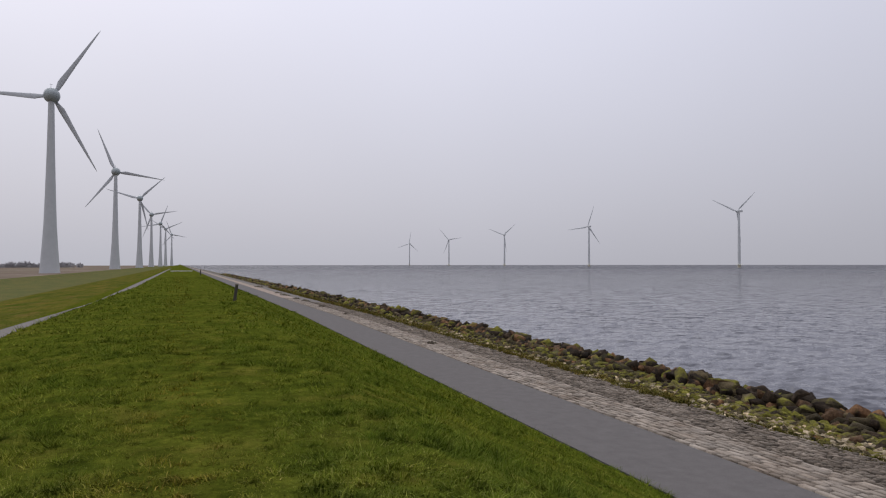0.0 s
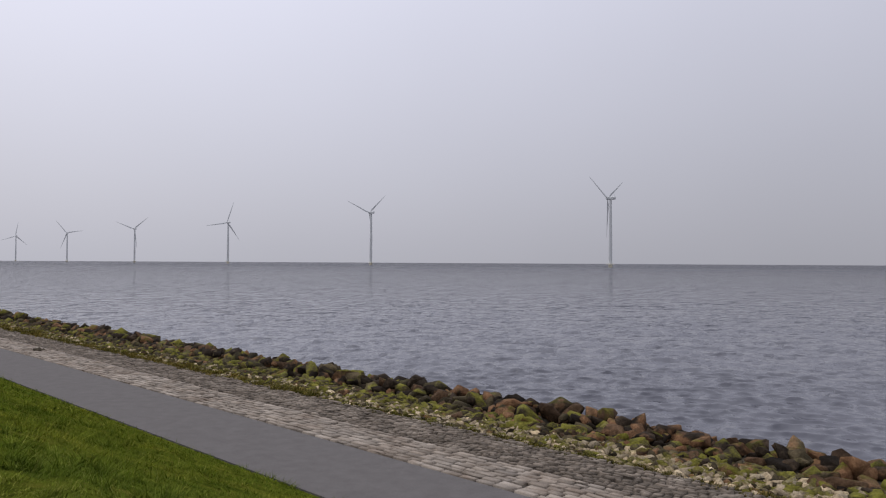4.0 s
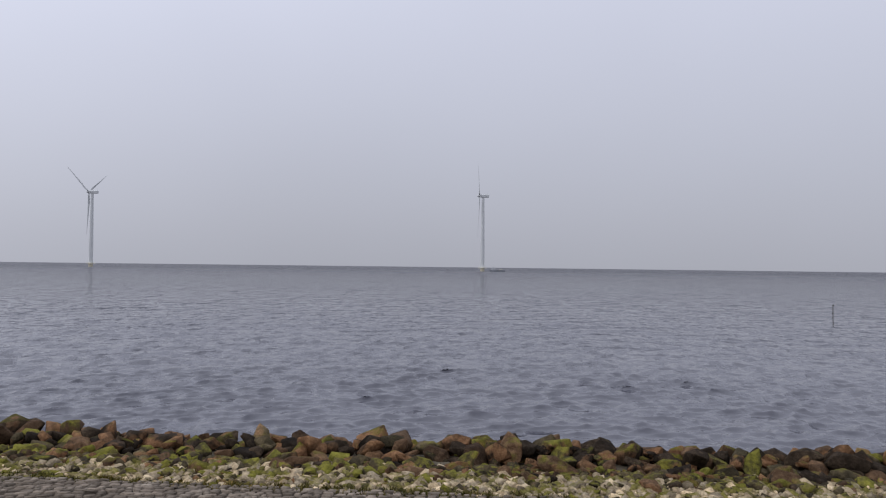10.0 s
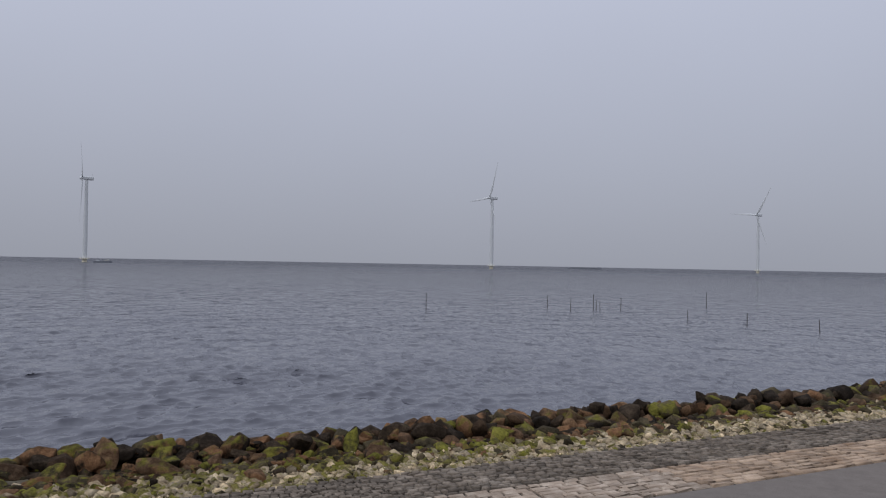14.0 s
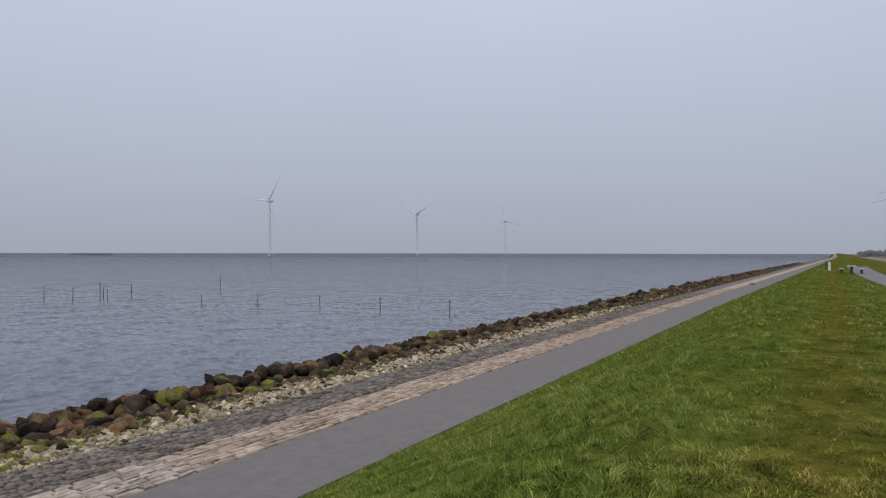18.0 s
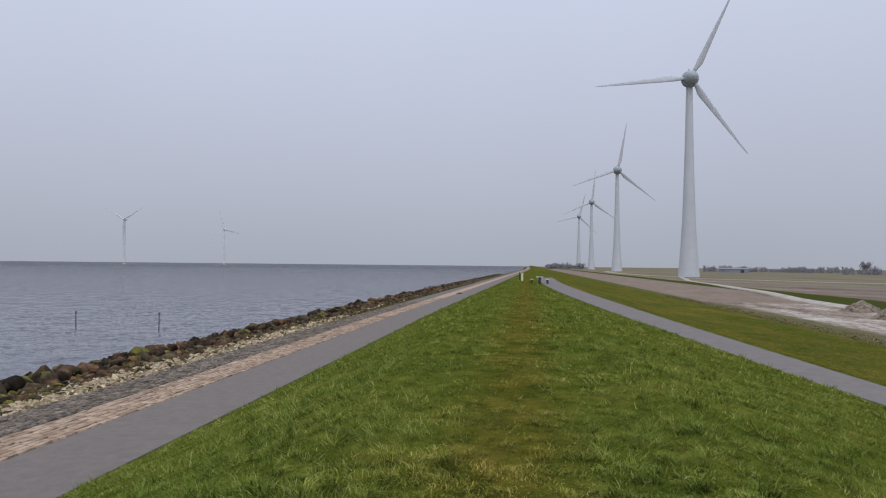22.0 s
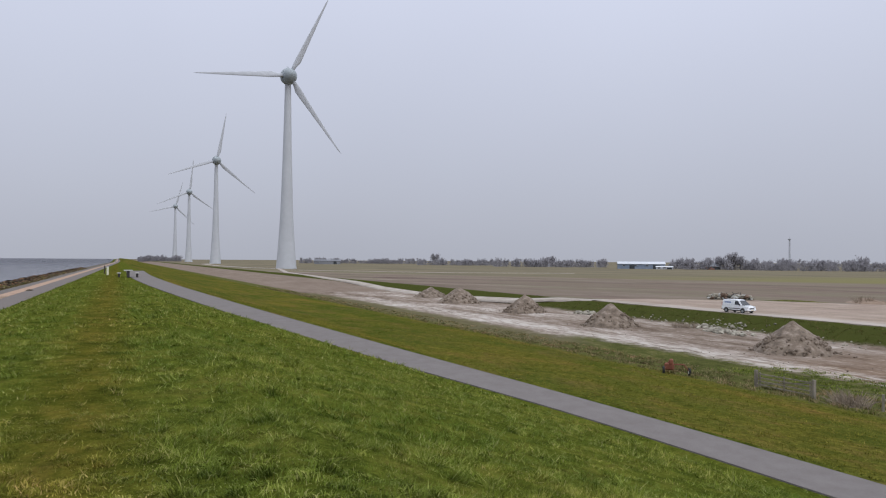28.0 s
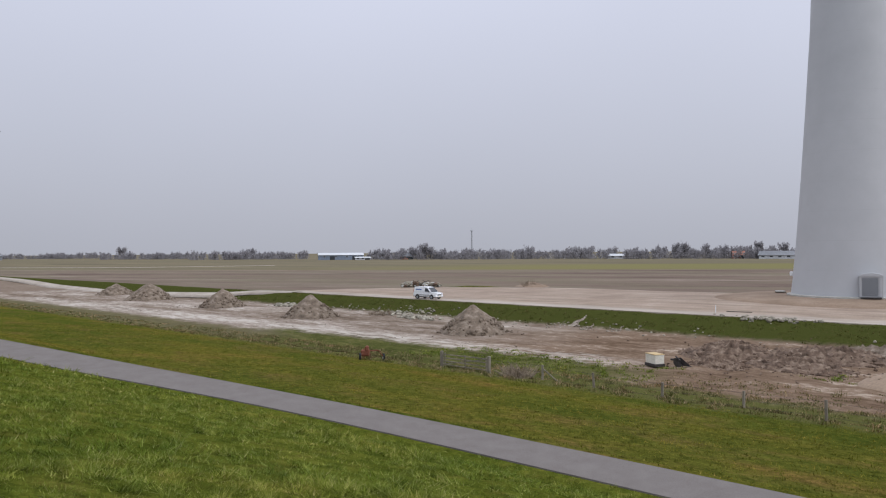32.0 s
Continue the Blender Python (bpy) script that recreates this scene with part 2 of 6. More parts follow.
    field = mixed(n, links, span_mask(n, links, across, -9000.0, -334.0, 16.0), field, mixed(n, links, span_mask(n, links, across, -470.0, 9000.0, 20.0), sown, lush))
    field = mixed(n, links, 0.5, field, ramp(n, links, fine, [(0.25, (0.6, 0.6, 0.6)), (0.75, (1.3, 1.3, 1.3))]), "MULTIPLY")
    col = mixed(n, links, span_mask(n, links, xb, -33.2, 9000.0, 0.25), field, verge)
    col = mixed(n, links, span_mask(n, links, xb, -41.0, -32.7, 0.5), col, rough_grass)
    col = mixed(n, links, span_mask(n, links, x, -66.5, -40.0, 1.6), col, sand)
    sward = ramp(n, links, fine, [(0.3, (0.042, 0.052, 0.013)), (0.5, (0.075, 0.083, 0.022)), (0.72, (0.15, 0.13, 0.06))])
    tussock = noise_node(n, links, 0.9, 6.0, 0.75, (1.0, 0.5, 1.0))
    sward = mixed(n, links, 0.9, sward, ramp(n, links, tussock, [(0.3, (0.5, 0.5, 0.6)), (0.5, (0.95, 0.95, 1.0)), (0.68, (1.7, 1.5, 1.9))]), "MULTIPLY")
    here = sums(n, links, "MULTIPLY", span_mask(n, links, x, -45.6, -37.4, 1.4), span_mask(n, links, xyz.outputs["Y"], -66.0, -23.5, 4.0))
    col = mixed(n, links, here, col, sward)
    # further off a narrower run of the same rough grass edges the sand
    there = sums(n, links, "MULTIPLY", span_mask(n, links, x, -43.2, -37.0, 1.4), span_mask(n, links, xyz.outputs["Y"], -170.0, -60.0, 5.0))
    col = mixed(n, links, there, col, mixed(n, links, 0.45, sward, (0.17, 0.135, 0.095)))
    col = mixed(n, links, span_mask(n, links, xb, -71.3, -66.2, 0.6), col, bank)
    north_field = sums(n, links, "MULTIPLY", span_mask(n, links, xb, -75.0, -33.0, 1.0), span_mask(n, links, xyz.outputs["Y"], 32.0, 9000.0, 8.0))
    col = mixed(n, links, north_field, col, mixed(n, links, 0.5, verge, (0.13, 0.13, 0.07)))
    # the turf reaches down to the cycle path
    along = n.new("ShaderNodeMapRange")
    along.inputs["From Min"].default_value, along.inputs["From Max"].default_value = -118.0, 60.0
    links.new(xyz.outputs["Y"], along.inputs["Value"])
    line = ramp(n, links, along.outputs[0], [((v + 118) / 178, (-path_x(v) / 20,) * 3) for v in (-118, -82, -58, -36, -21, -8, 20, 60)])
    above = sums(n, links, "ADD", xb, sums(n, links, "MULTIPLY", line, 20.0))
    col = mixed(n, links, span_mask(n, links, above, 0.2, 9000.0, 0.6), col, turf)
    bed = ramp(n, links, fine, [(0.3, (0.05, 0.045, 0.035)), (0.7, (0.12, 0.11, 0.085))])
    col = mixed(n, links, span_mask(n, links, xyz.outputs["X"], 12.0, 9000.0, 0.3), col, bed)
    links.new(col, b.inputs["Base Color"])
    bump(n, links, b, fine, 0.9, 0.05)
    return m


def water_material():
    """Wind-ruffled lake water: dark in its depth, with small ripples on the modelled waves."""
    m, n, links, b = material("lake_water", 0.1, 0.0, 0.5)
    b.inputs["IOR"].default_value = 1.33
    murk = ramp(n, links, noise_node(n, links, 0.03, 4.0, 0.6, (1.0, 0.5, 1.0)), [(0.3, (0.068, 0.068, 0.086)), (0.7, (0.084, 0.084, 0.102))])
    links.new(murk, b.inputs["Base Color"])
    # ripples lie across the wind; gusts roughen some patches more than others
    ripple = noise_node(n, links, 2.6, 2.0, 0.5, (0.85, 1.0, 1.0))
    chop = noise_node(n, links, 0.62, 2.0, 0.5, (0.8, 1.15, 1.0))
    gust = ramp(n, links, noise_node(n, links, 0.07, 4.0, 0.6), [(0.35, (0.45, 0.45, 0.45)), (0.65, (1.3, 1.3, 1.3))])
    h = sums(n, links, "ADD", sums(n, links, "MULTIPLY", sums(n, links, "MULTIPLY", ripple, 0.2), gust), chop)
    h = sums(n, links, "ADD", h, sums(n, links, "MULTIPLY", noise_node(n, links, 0.27, 2.0, 0.5, (1.0, 0.8, 1.0)), 1.8))
    co = n.new("ShaderNodeTexCoord")
    reach = n.new("ShaderNodeVectorMath")
    reach.operation = "LENGTH"
    links.new(co.outputs["Object"], reach.inputs[0])
    far = n.new("ShaderNodeMapRange")
    for place, value in (("From Min", 60.0), ("From Max", 1100.0), ("To Min", 0.06), ("To Max", 0.36)):
        far.inputs[place].default_value = value
    links.new(reach.outputs["Value"], far.inputs["Value"])
    links.new(far.outputs["Result"], b.inputs["Roughness"])
    bump(n, links, b, h, 1.0, 0.4)
    swell = n.new("ShaderNodeMapRange")
    for place, value in (("From Min", 40.0), ("From Max", 400.0), ("To Min", 0.32), ("To Max", 5.0)):
        swell.inputs[place].default_value = value
    links.new(reach.outputs["Value"], swell.inputs["Value"])
    links.new(swell.outputs["Result"], n["Bump"].inputs["Distance"])
    return m


M_GROUND = ground_material()
M_WATER = water_material()
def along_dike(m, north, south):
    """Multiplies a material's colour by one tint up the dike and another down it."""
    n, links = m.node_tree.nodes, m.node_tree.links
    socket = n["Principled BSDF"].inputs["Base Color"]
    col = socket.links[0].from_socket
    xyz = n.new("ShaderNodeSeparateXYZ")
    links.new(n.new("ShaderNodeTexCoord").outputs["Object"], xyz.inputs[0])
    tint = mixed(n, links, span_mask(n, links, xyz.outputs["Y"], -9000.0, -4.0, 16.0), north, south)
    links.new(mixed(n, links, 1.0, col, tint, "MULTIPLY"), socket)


M_ASPHALT = surface("asphalt", [(0.3, (0.138, 0.126, 0.119)), (0.5, (0.153, 0.140, 0.132)), (0.7, (0.168, 0.154, 0.146))], 2.5, 45.0, 0.96, depth=0.006, spec=0.12)
M_PATH = surface("path_asphalt", [(0.3, (0.156, 0.138, 0.128)), (0.5, (0.170, 0.152, 0.142)), (0.7, (0.186, 0.168, 0.157))], 1.6, 45.0, 0.96, depth=0.006, spec=0.12)
# road dimmer against the bright northern sky: that brightness is put into its colour
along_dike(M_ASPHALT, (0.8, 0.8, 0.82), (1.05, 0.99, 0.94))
M_TOWER = surface("tower_concrete", [(0.3, (0.43, 0.44, 0.455)), (0.7, (0.47, 0.48, 0.495))], 0.05, 0.3, 0.6, depth=0.0, speck=0.05)
M_BLADE = surface("blade_paint", [(0.3, (0.40, 0.41, 0.43)), (0.7, (0.48, 0.49, 0.51))], 0.2, 0.5, 0.45, depth=0.0, speck=0.04)
M_NACELLE = surface("nacelle_paint", [(0.3, (0.27, 0.30, 0.31)), (0.7, (0.34, 0.37, 0.38))], 0.3, 0.6, 0.5, depth=0.0, speck=0.06)
M_LAKETOWER = surface("white_tower_paint", [(0.3, (0.54, 0.55, 0.56)), (0.7, (0.59, 0.60, 0.60))], 0.1, 0.4, 0.5, depth=0.0, speck=0.04)
M_YELLOW = surface("yellow_paint", [(0.3, (0.74, 0.68, 0.52)), (0.7, (0.80, 0.74, 0.58))], 0.5, 6.0, 0.6, depth=0.0)


# ---- mesh tools ----
def obj(name, bm, mat, parent=None, label="", smooth=False):
    me = bpy.data.meshes.new(name)
    bm.normal_update()
    bm.to_mesh(me)
    bm.free()
    if mat:
        me.materials.append(mat)
    if smooth:
        me.polygons.foreach_set("use_smooth", [True] * len(me.polygons))
    ob = new(name, me)
    if parent:
        ob.parent = parent
    return tagged(ob, label)


def part(name, bm, mat, parent, label="", smooth=False):
    return obj(name, bm, mat, parent, label, smooth)


def arrays(name, verts, faces, mat, parent=None, label="", smooth=False):
    """A mesh from numpy arrays of points and of equal-sided faces."""
    verts, faces = np.asarray(verts, np.float32), np.asarray(faces, np.int32)
    me = bpy.data.meshes.new(name)
    k = faces.shape[1]
    me.vertices.add(len(verts))
    me.vertices.foreach_set("co", verts.ravel())
    me.loops.add(faces.size)
    me.loops.foreach_set("vertex_index", faces.ravel())
    me.polygons.add(len(faces))
    me.polygons.foreach_set("loop_start", np.arange(0, faces.size, k, dtype=np.int32))
    if smooth:
        me.polygons.foreach_set("use_smooth", np.ones(len(faces), bool))
    me.update(calc_edges=True)
    me.validate()
    if mat:
        me.materials.append(mat)
    ob = new(name, me)
    if parent:
        ob.parent = parent
    return tagged(ob, label)


def box(bm, size, at=(0, 0, 0), turn=None, bevel=0.0):
    r = bmesh.ops.create_cube(bm, size=1.0)
    vs = r["verts"]
    m = Matrix.Translation(at) @ (turn or Matrix()) @ Matrix.Diagonal((*size, 1))
    bmesh.ops.transform(bm, matrix=m, verts=vs)
    if bevel:
        es = list({e for v in vs for e in v.link_edges})
        bmesh.ops.bevel(bm, geom=es, offset=bevel, segments=1, affect="EDGES")
    return bm


def rod(bm, a, c, r1, r2=None, sides=8):
    a, c = Vector(a), Vector(c)
    r = bmesh.ops.create_cone(bm, cap_ends=True, segments=sides, radius1=r1, radius2=r1 if r2 is None else r2, depth=(c - a).length)
    m = Matrix.Translation((a + c) / 2) @ (c - a).to_track_quat("Z", "Y").to_matrix().to_4x4()
    bmesh.ops.transform(bm, matrix=m, verts=r["verts"])
    return bm


def lathe(bm, profile, sides=32, close=True):
    """Turns a list of (radius, height) round the z axis."""
    rings = []
    for r, z in profile:
        rings.append([bm.verts.new((r * math.cos(2 * math.pi * i / sides), r * math.sin(2 * math.pi * i / sides), z)) for i in range(sides)])
    for a, c in zip(rings, rings[1:]):
        for i in range(sides):
            j = (i + 1) % sides
            bm.faces.new((a[i], a[j], c[j], c[i]))
    if close:
        bm.faces.new(rings[-1])
        bm.faces.new(rings[0][::-1])
    return bm


def thing(name, label, category, at=(0, 0, 0), rz=0.0, group="", kind=""):
    ob = new(name)
    ob.empty_display_size = 0.2
    ob.matrix_world = pose(*at, 0, 0, rz)
    return tagged(ob, label, category, group, kind)


# ---- the lie of the land ----
def smooth01(v):
    v = min(1.0, max(0.0, v))
    return v * v * (3 - 2 * v)


def drift(y):
    """How far the line of the dike leaves the y axis."""
    return 0.3 + 0.022 * max(0.0, min(70.0, y)) + 0.0146 * max(-930.0, min(0.0, y + 70.0))


def share(x):
    """Dike and shore follow the line in full, the polder does not."""
    return smooth01((x + 48.0) / 44.0)


def square_on(x, y):
    """Where x would lie if the dike ran straight."""
    d, x0 = drift(y), x
    for _ in range(7):
        x0 = x - d * share(x0)
    return x0


CREST, WATER, PAD, FIELD, STRIP = 4.4, 0.0, -0.3, -0.7, -1.9
WIND = -150.0  # the way the waves run, in degrees from the x axis


def path_mid(y):
    return sum(path_x(y + d) for d in (-6, -3, 0, 3, 6)) / 5


def path_width(y):
    """The path narrows where it nears the foot of the slope."""
    return 2.4 - 0.4 * smooth01((y + 34) / 14)


def path_centre(y):
    return path_mid(y) - 0.75 - 0.15 * smooth01((y + 34) / 14) + path_width(y) / 2


def land_height(x, y):
    """The height of the ground at x, y, with the cycle path cut into the slope."""
    if -24 < x < 0 and -124 < y < 300:
        p = path_mid(y)
        k = 1 - smooth01((abs(x - p - 0.35) - 1.5) / (4.0 if x > p else 1.3))
        if k > 0:
            return k * bare_height(p, y) + (1 - k) * bare_height(x, y)
    return bare_height(x, y)


def bare_height(x, y):
    x = square_on(x, y)
    if x > 2.0:
        pts = ((2.0, CREST), (9.4, 1.27), (12.65, 1.17), (14.8, 1.02), (17.5, 0.8), (21.0, 0.35), (25.0, -0.6), (40.0, -2.5), (9000.0, -4.0))
    elif x > -2.0:
        return CREST - 0.012 * x * x
    else:
        k = smooth01((y + 2) / 30)
        near = ((-2.0, CREST), (-18.5, 0.28), (-34.6, -1.15))
        far = ((-2.0, CREST), (-5.15, CREST - 0.13), (-10.0, 0.9), (-11.8, 0.5), (-18.0, 0.35), (-34.6, -1.15))
        if x > -34.6:
            def at(p):
                for (x0, z0), (x1, z1) in zip(p, p[1:]):
                    if x >= x1:
                        return z0 + (z1 - z0) * (x - x0) / (x1 - x0)
                return p[-1][1]
            return at(near) * (1 - k) + at(far) * k 
        south = smooth01((-y - 185) / 40)
        pts = ((-34.6, -1.15), (-36.2, -1.75), (-38.0, -1.6), (-41.0, STRIP + 0.1), (-65.5, STRIP + 0.9 * south), (-70.6, PAD - 0.1 * south), (-125.0, PAD - 0.25), (-150.0, FIELD), (-9000.0, FIELD))
    for (x0, z0), (x1, z1) in zip(pts, pts[1:]):
        if (x - x0) * (x - x1) <= 0:
            return z0 + (z1 - z0) * (x - x0) / (x1 - x0)
    return pts[-1][1]


def graded(stops):
    out = []
    for (a, step), (c, _) in zip(stops, stops[1:]):
        k = max(1, round((c - a) / step))
        out += [a + (c - a) * i / k for i in range(k)]
    return out + [stops[-1][0]]


SHEET = []


def sheet_height(x, y):
    """The height of the ground sheet at arrays of places."""
    gx, gy, gzz = SHEET
    d = 0.3 + 0.022 * np.clip(y, 0, 70) + 0.0146 * np.clip(y + 70, -930, 0)
    x1 = x
    for _ in range(6):
        q = np.clip((x + 48) / 44, 0, 1)
        x = x1 - d * q * q * (3 - 2 * q)
    i = np.clip(np.searchsorted(gx, x) - 1, 0, len(gx) - 2)
    j = np.clip(np.searchsorted(gy, y) - 1, 0, len(gy) - 2)
    u, v = (x - gx[i]) / (gx[i + 1] - gx[i]), (y - gy[j]) / (gy[j + 1] - gy[j])
    return gzz[j, i] * (1 - u) * (1 - v) + gzz[j, i + 1] * u * (1 - v) + gzz[j + 1, i] * (1 - u) * v + gzz[j + 1, i + 1] * u * v


def ground_sheet():
    xs = graded([(-4500, 400), (-400, 50), (-150, 6), (-72, 1), (-64, 3), (-42, 0.7), (-34.6, 1.6), (-21, 0.4), (-2.0, 0.4), (2.0, 0.74), (9.4, 0.5), (12.65, 0.7), (26, 3), (40, 900), (4500, 1)])
    ys = graded([(-4500, 500), (-500, 40), (-200, 5), (-90, 1.2), (60, 5), (200, 40), (500, 500), (4500, 1)])
    verts = []
    for y in ys:
        for x in xs:
            on_path = abs(x + drift(y) * share(x) - path_mid(y)) < 2.0 if abs(y) < 300 else False
            x0, x = x, x + drift(y) * share(x)
            z = land_height(x, y)
            if abs(y) < 260 and -75 < x0 < 9.2 and not on_path:
                rough = 0.05 if x > -34 else 0.16 if x > -65 else 0.12
                z += rough * (noise.noise((x * 0.35, y * 0.35, 0.0)) + 0.5 * noise.noise((x * 0.9, y * 0.9, 3.0)))
            verts.append((x, y, z))
    w = len(xs)
    i = np.arange((len(ys) - 1) * w).reshape(len(ys) - 1, w)[:, :-1].ravel()
    faces = np.stack([i, i + 1, i + w + 1, i + w], 1)
    SHEET.extend([np.array(xs), np.array(ys), np.array(verts)[:, 2].reshape(len(ys), w)])
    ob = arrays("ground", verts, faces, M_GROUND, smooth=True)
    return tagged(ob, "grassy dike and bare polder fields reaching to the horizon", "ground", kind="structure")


ground_sheet()


def strip_sheet(name, mat, line, width_of, z_of, label, category, lift=0.02, rows=2):
    """A surface laid along a line of (x, y): a slab with a real edge."""
    verts, faces = [], []
    for x, y in line:
        half = width_of(y) / 2
        cross = [x - half + 2 * half * i / rows for i in range(rows + 1)]
        verts.append((cross[0] - 0.02, y, z_of(cross[0], y) - 0.25))
        for c in cross:
            verts.append((c, y, z_of(c, y) + lift))
        verts.append((cross[-1] + 0.02, y, z_of(cross[-1], y) - 0.25))
    w = rows + 3
    for j in range(len(line) - 1):
        for i in range(w - 1):
            faces.append((j * w + i, j * w + i + 1, (j + 1) * w + i + 1, (j + 1) * w + i))
    ob = arrays(name, verts, faces, mat)
    ob.data.polygons.foreach_set("use_smooth", [False] * len(faces))
    return tagged(ob, label, category, kind="structure")


YS = graded([(-4000, 400), (-400, 30), (-90, 1.2), (90, 30), (400, 400), (4000, 1)])
strip_sheet("road", M_ASPHALT, [(11.0 + drift(y), y) for y in YS], lambda y: 3.3, land_height, "grey asphalt service road at the foot of the dike", "road", 0.04)


strip_sheet("cycle_path", M_PATH, [(path_centre(y), y) for y in graded([(-118, 2), (120, 20), (1000, 1)])], path_width, lambda x, y: land_height(path_mid(y), y), "grey asphalt cycle path running down the dike slope", "path", 0.04)


# ---- the lake ----
def lake():
    """Open water: rings round the standing place, with steep short wind waves."""
    r = [19.0]
    while r[-1] < 640.0:
        r.append(r[-1] * (1.0042 if r[-1] < 45 else 1.0072 if r[-1] < 131 else 1.0125))
    while r[-1] < 2600.0:
        r.append(r[-1] * 1.02)
    r = np.array(r + [3400, 4800])
    a = np.radians(np.concatenate([[-0.3, -1.0, -2.0], np.arange(-3.0, -177.01, -0.26), [-178, -179, -179.7]]))
    rr, aa = np.meshgrid(r, a, indexing="ij")
    x, y = -rr * np.sin(aa), rr * np.cos(aa)
    rng = np.random.default_rng(17)
    z = np.zeros_like(x)
    step = rr * np.interp(rr, [120, 160, 420, 900], [0.0045, 0.006, 0.008, 0.02])
    sx, sy = np.zeros_like(x), np.zeros_like(x)
    for i in range(122):
        if i >= 110:
            lam, lean, spread = rng.uniform(16.0, 60.0), 0.016, 0.6
        elif i < 16:
            lam, lean, spread = rng.uniform(2.6, 5.5), 0.015, 0.35
        elif i < 62:
            lam, lean, spread = rng.uniform(0.55, 1.4), 0.047, 0.5
        else:
            lam, lean, spread = 0.42 * (1.2 / 0.42) ** rng.uniform(0, 1), 0.03, 0.75
        way = rng.normal(np.radians(WIND), spread)
        k = 2 * np.pi / lam
        amp = lean / k * np.clip((lam / step - 1.7) / 1.6, 0, 1) * (np.clip((rr - 260) / 400, 0, 1) if i >= 110 else np.clip((640 - rr) / 200, 0, 1))
        ph = rng.uniform(0, 2 * np.pi)
        q = k * (x * np.cos(way) + y * np.sin(way)) + ph + 0.9 * np.sin(x * rng.uniform(0.02, 0.07) + y * rng.uniform(0.02, 0.07) + ph)
        z += amp * np.sin(q)
        sx += amp * np.cos(q) * np.cos(way)
        sy += amp * np.cos(q) * np.sin(way)
    # groups of higher waves between flatter stretches
    gust = 0.92 + 0.2 * np.sin(x * 0.021 + 1.3 * np.sin(y * 0.013)) * np.sin(y * 0.017 + 0.8) + 0.12 * np.sin(x * 0.31 + 1.7 * np.sin(y * 0.23)) * np.sin(y * 0.27 + 1.1 * np.sin(x * 0.19))
    z *= gust
    x, y = x + 1.35 * sx * gust, y + 1.35 * sy * gust
    n1, n2 = x.shape
    i = np.arange((n1 - 1) * n2).reshape(n1 - 1, n2)[:, :-1].ravel()
    ob = arrays("water", np.stack([x, y, z + WATER], 2).reshape(-1, 3), np.stack([i, i + n2, i + n2 + 1, i + 1], 1), M_WATER, smooth=True)
    tagged(ob, "choppy grey lake water under an overcast sky", "water", kind="structure")


lake()


# ---- wind turbines ----
def blade_mesh(bm, length, root, chord):
    """A tapered, twisted blade along +z, with its flat side towards y."""
    prev = None
    secs = 14
    for i in range(secs + 1):
        t = i / secs
        z = root + (length - root) * t
        grow = smooth01(t / 0.16)
        c = (chord * 0.45) * (1 - grow) + grow * chord * (1 - 0.86 * max(0.0, (t - 0.16) / 0.84) ** 0.85)
        th = (chord * 0.45) * (1 - grow) + grow * c * 0.16
        if i == secs:
            c, th = 0.15, 0.05
        tw = radians(16 * (1 - t) ** 2 + 4)
        ring = []
        for j in range(10):
            a = 2 * math.pi * j / 10
            x, y = c * (0.5 * math.cos(a) - 0.18 * grow), th * 0.5 * math.sin(a) * (1 + 0.35 * grow * math.cos(a))
            ring.append(bm.verts.new((x * math.cos(tw) - y * math.sin(tw), x * math.sin(tw) + y * math.cos(tw) + 2.0 * t * t * length / 60, z)))
        if prev:
            for j in range(10):
                bm.faces.new((prev[j], prev[(j + 1) % 10], ring[(j + 1) % 10], ring[j]))
        else:
            bm.faces.new(ring[::-1])
        prev = ring
    bm.faces.new(prev)
    return bm


def rotor_on(ob, hub_z, reach, length, root, chord, hub_profile, phase, mat_blade, mat_hub):
    """A hub whose axis points along +y, with three blades; phase in degrees."""
    rotor = part("rotor_hub", lathe(bmesh.new(), hub_profile, 24), mat_hub, ob, smooth=True)
    rotor.matrix_local = pose(0, reach, hub_z) @ pose(0, 0, 0, 0, phase, 0) @ pose(0, 0, 0, -90, 0, 0)
    first = None
    for i in range(3):
        if first is None:
            b = part("blade", blade_mesh(bmesh.new(), length, root, chord), mat_blade, rotor, smooth=True)
            first = b.data
        else:
            b = new("blade", first)
            b.parent = rotor
        b.matrix_local = pose(0, 0, 0, 90, 0, 0) @ pose(0, 0, 0, 0, 120 * i, 0)
    return rotor


def turn_rotor(ob, reach, hub_z, phase):
    for c in ob.children:
        if c.name.startswith("rotor_hub"):
            c.matrix_local = pose(0, reach, hub_z) @ pose(0, 0, 0, 0, phase, 0) @ pose(0, 0, 0, -90, 0, 0)


TOWER_PROFILE = [(7.15, 0.0), (6.9, 2.0), (6.35, 8.0), (5.75, 16.0), (5.1, 26.0), (4.5, 36.0), (4.0, 50.0), (3.45, 68.0), (2.9, 88.0), (2.45, 110.0), (2.1, 129.0)]


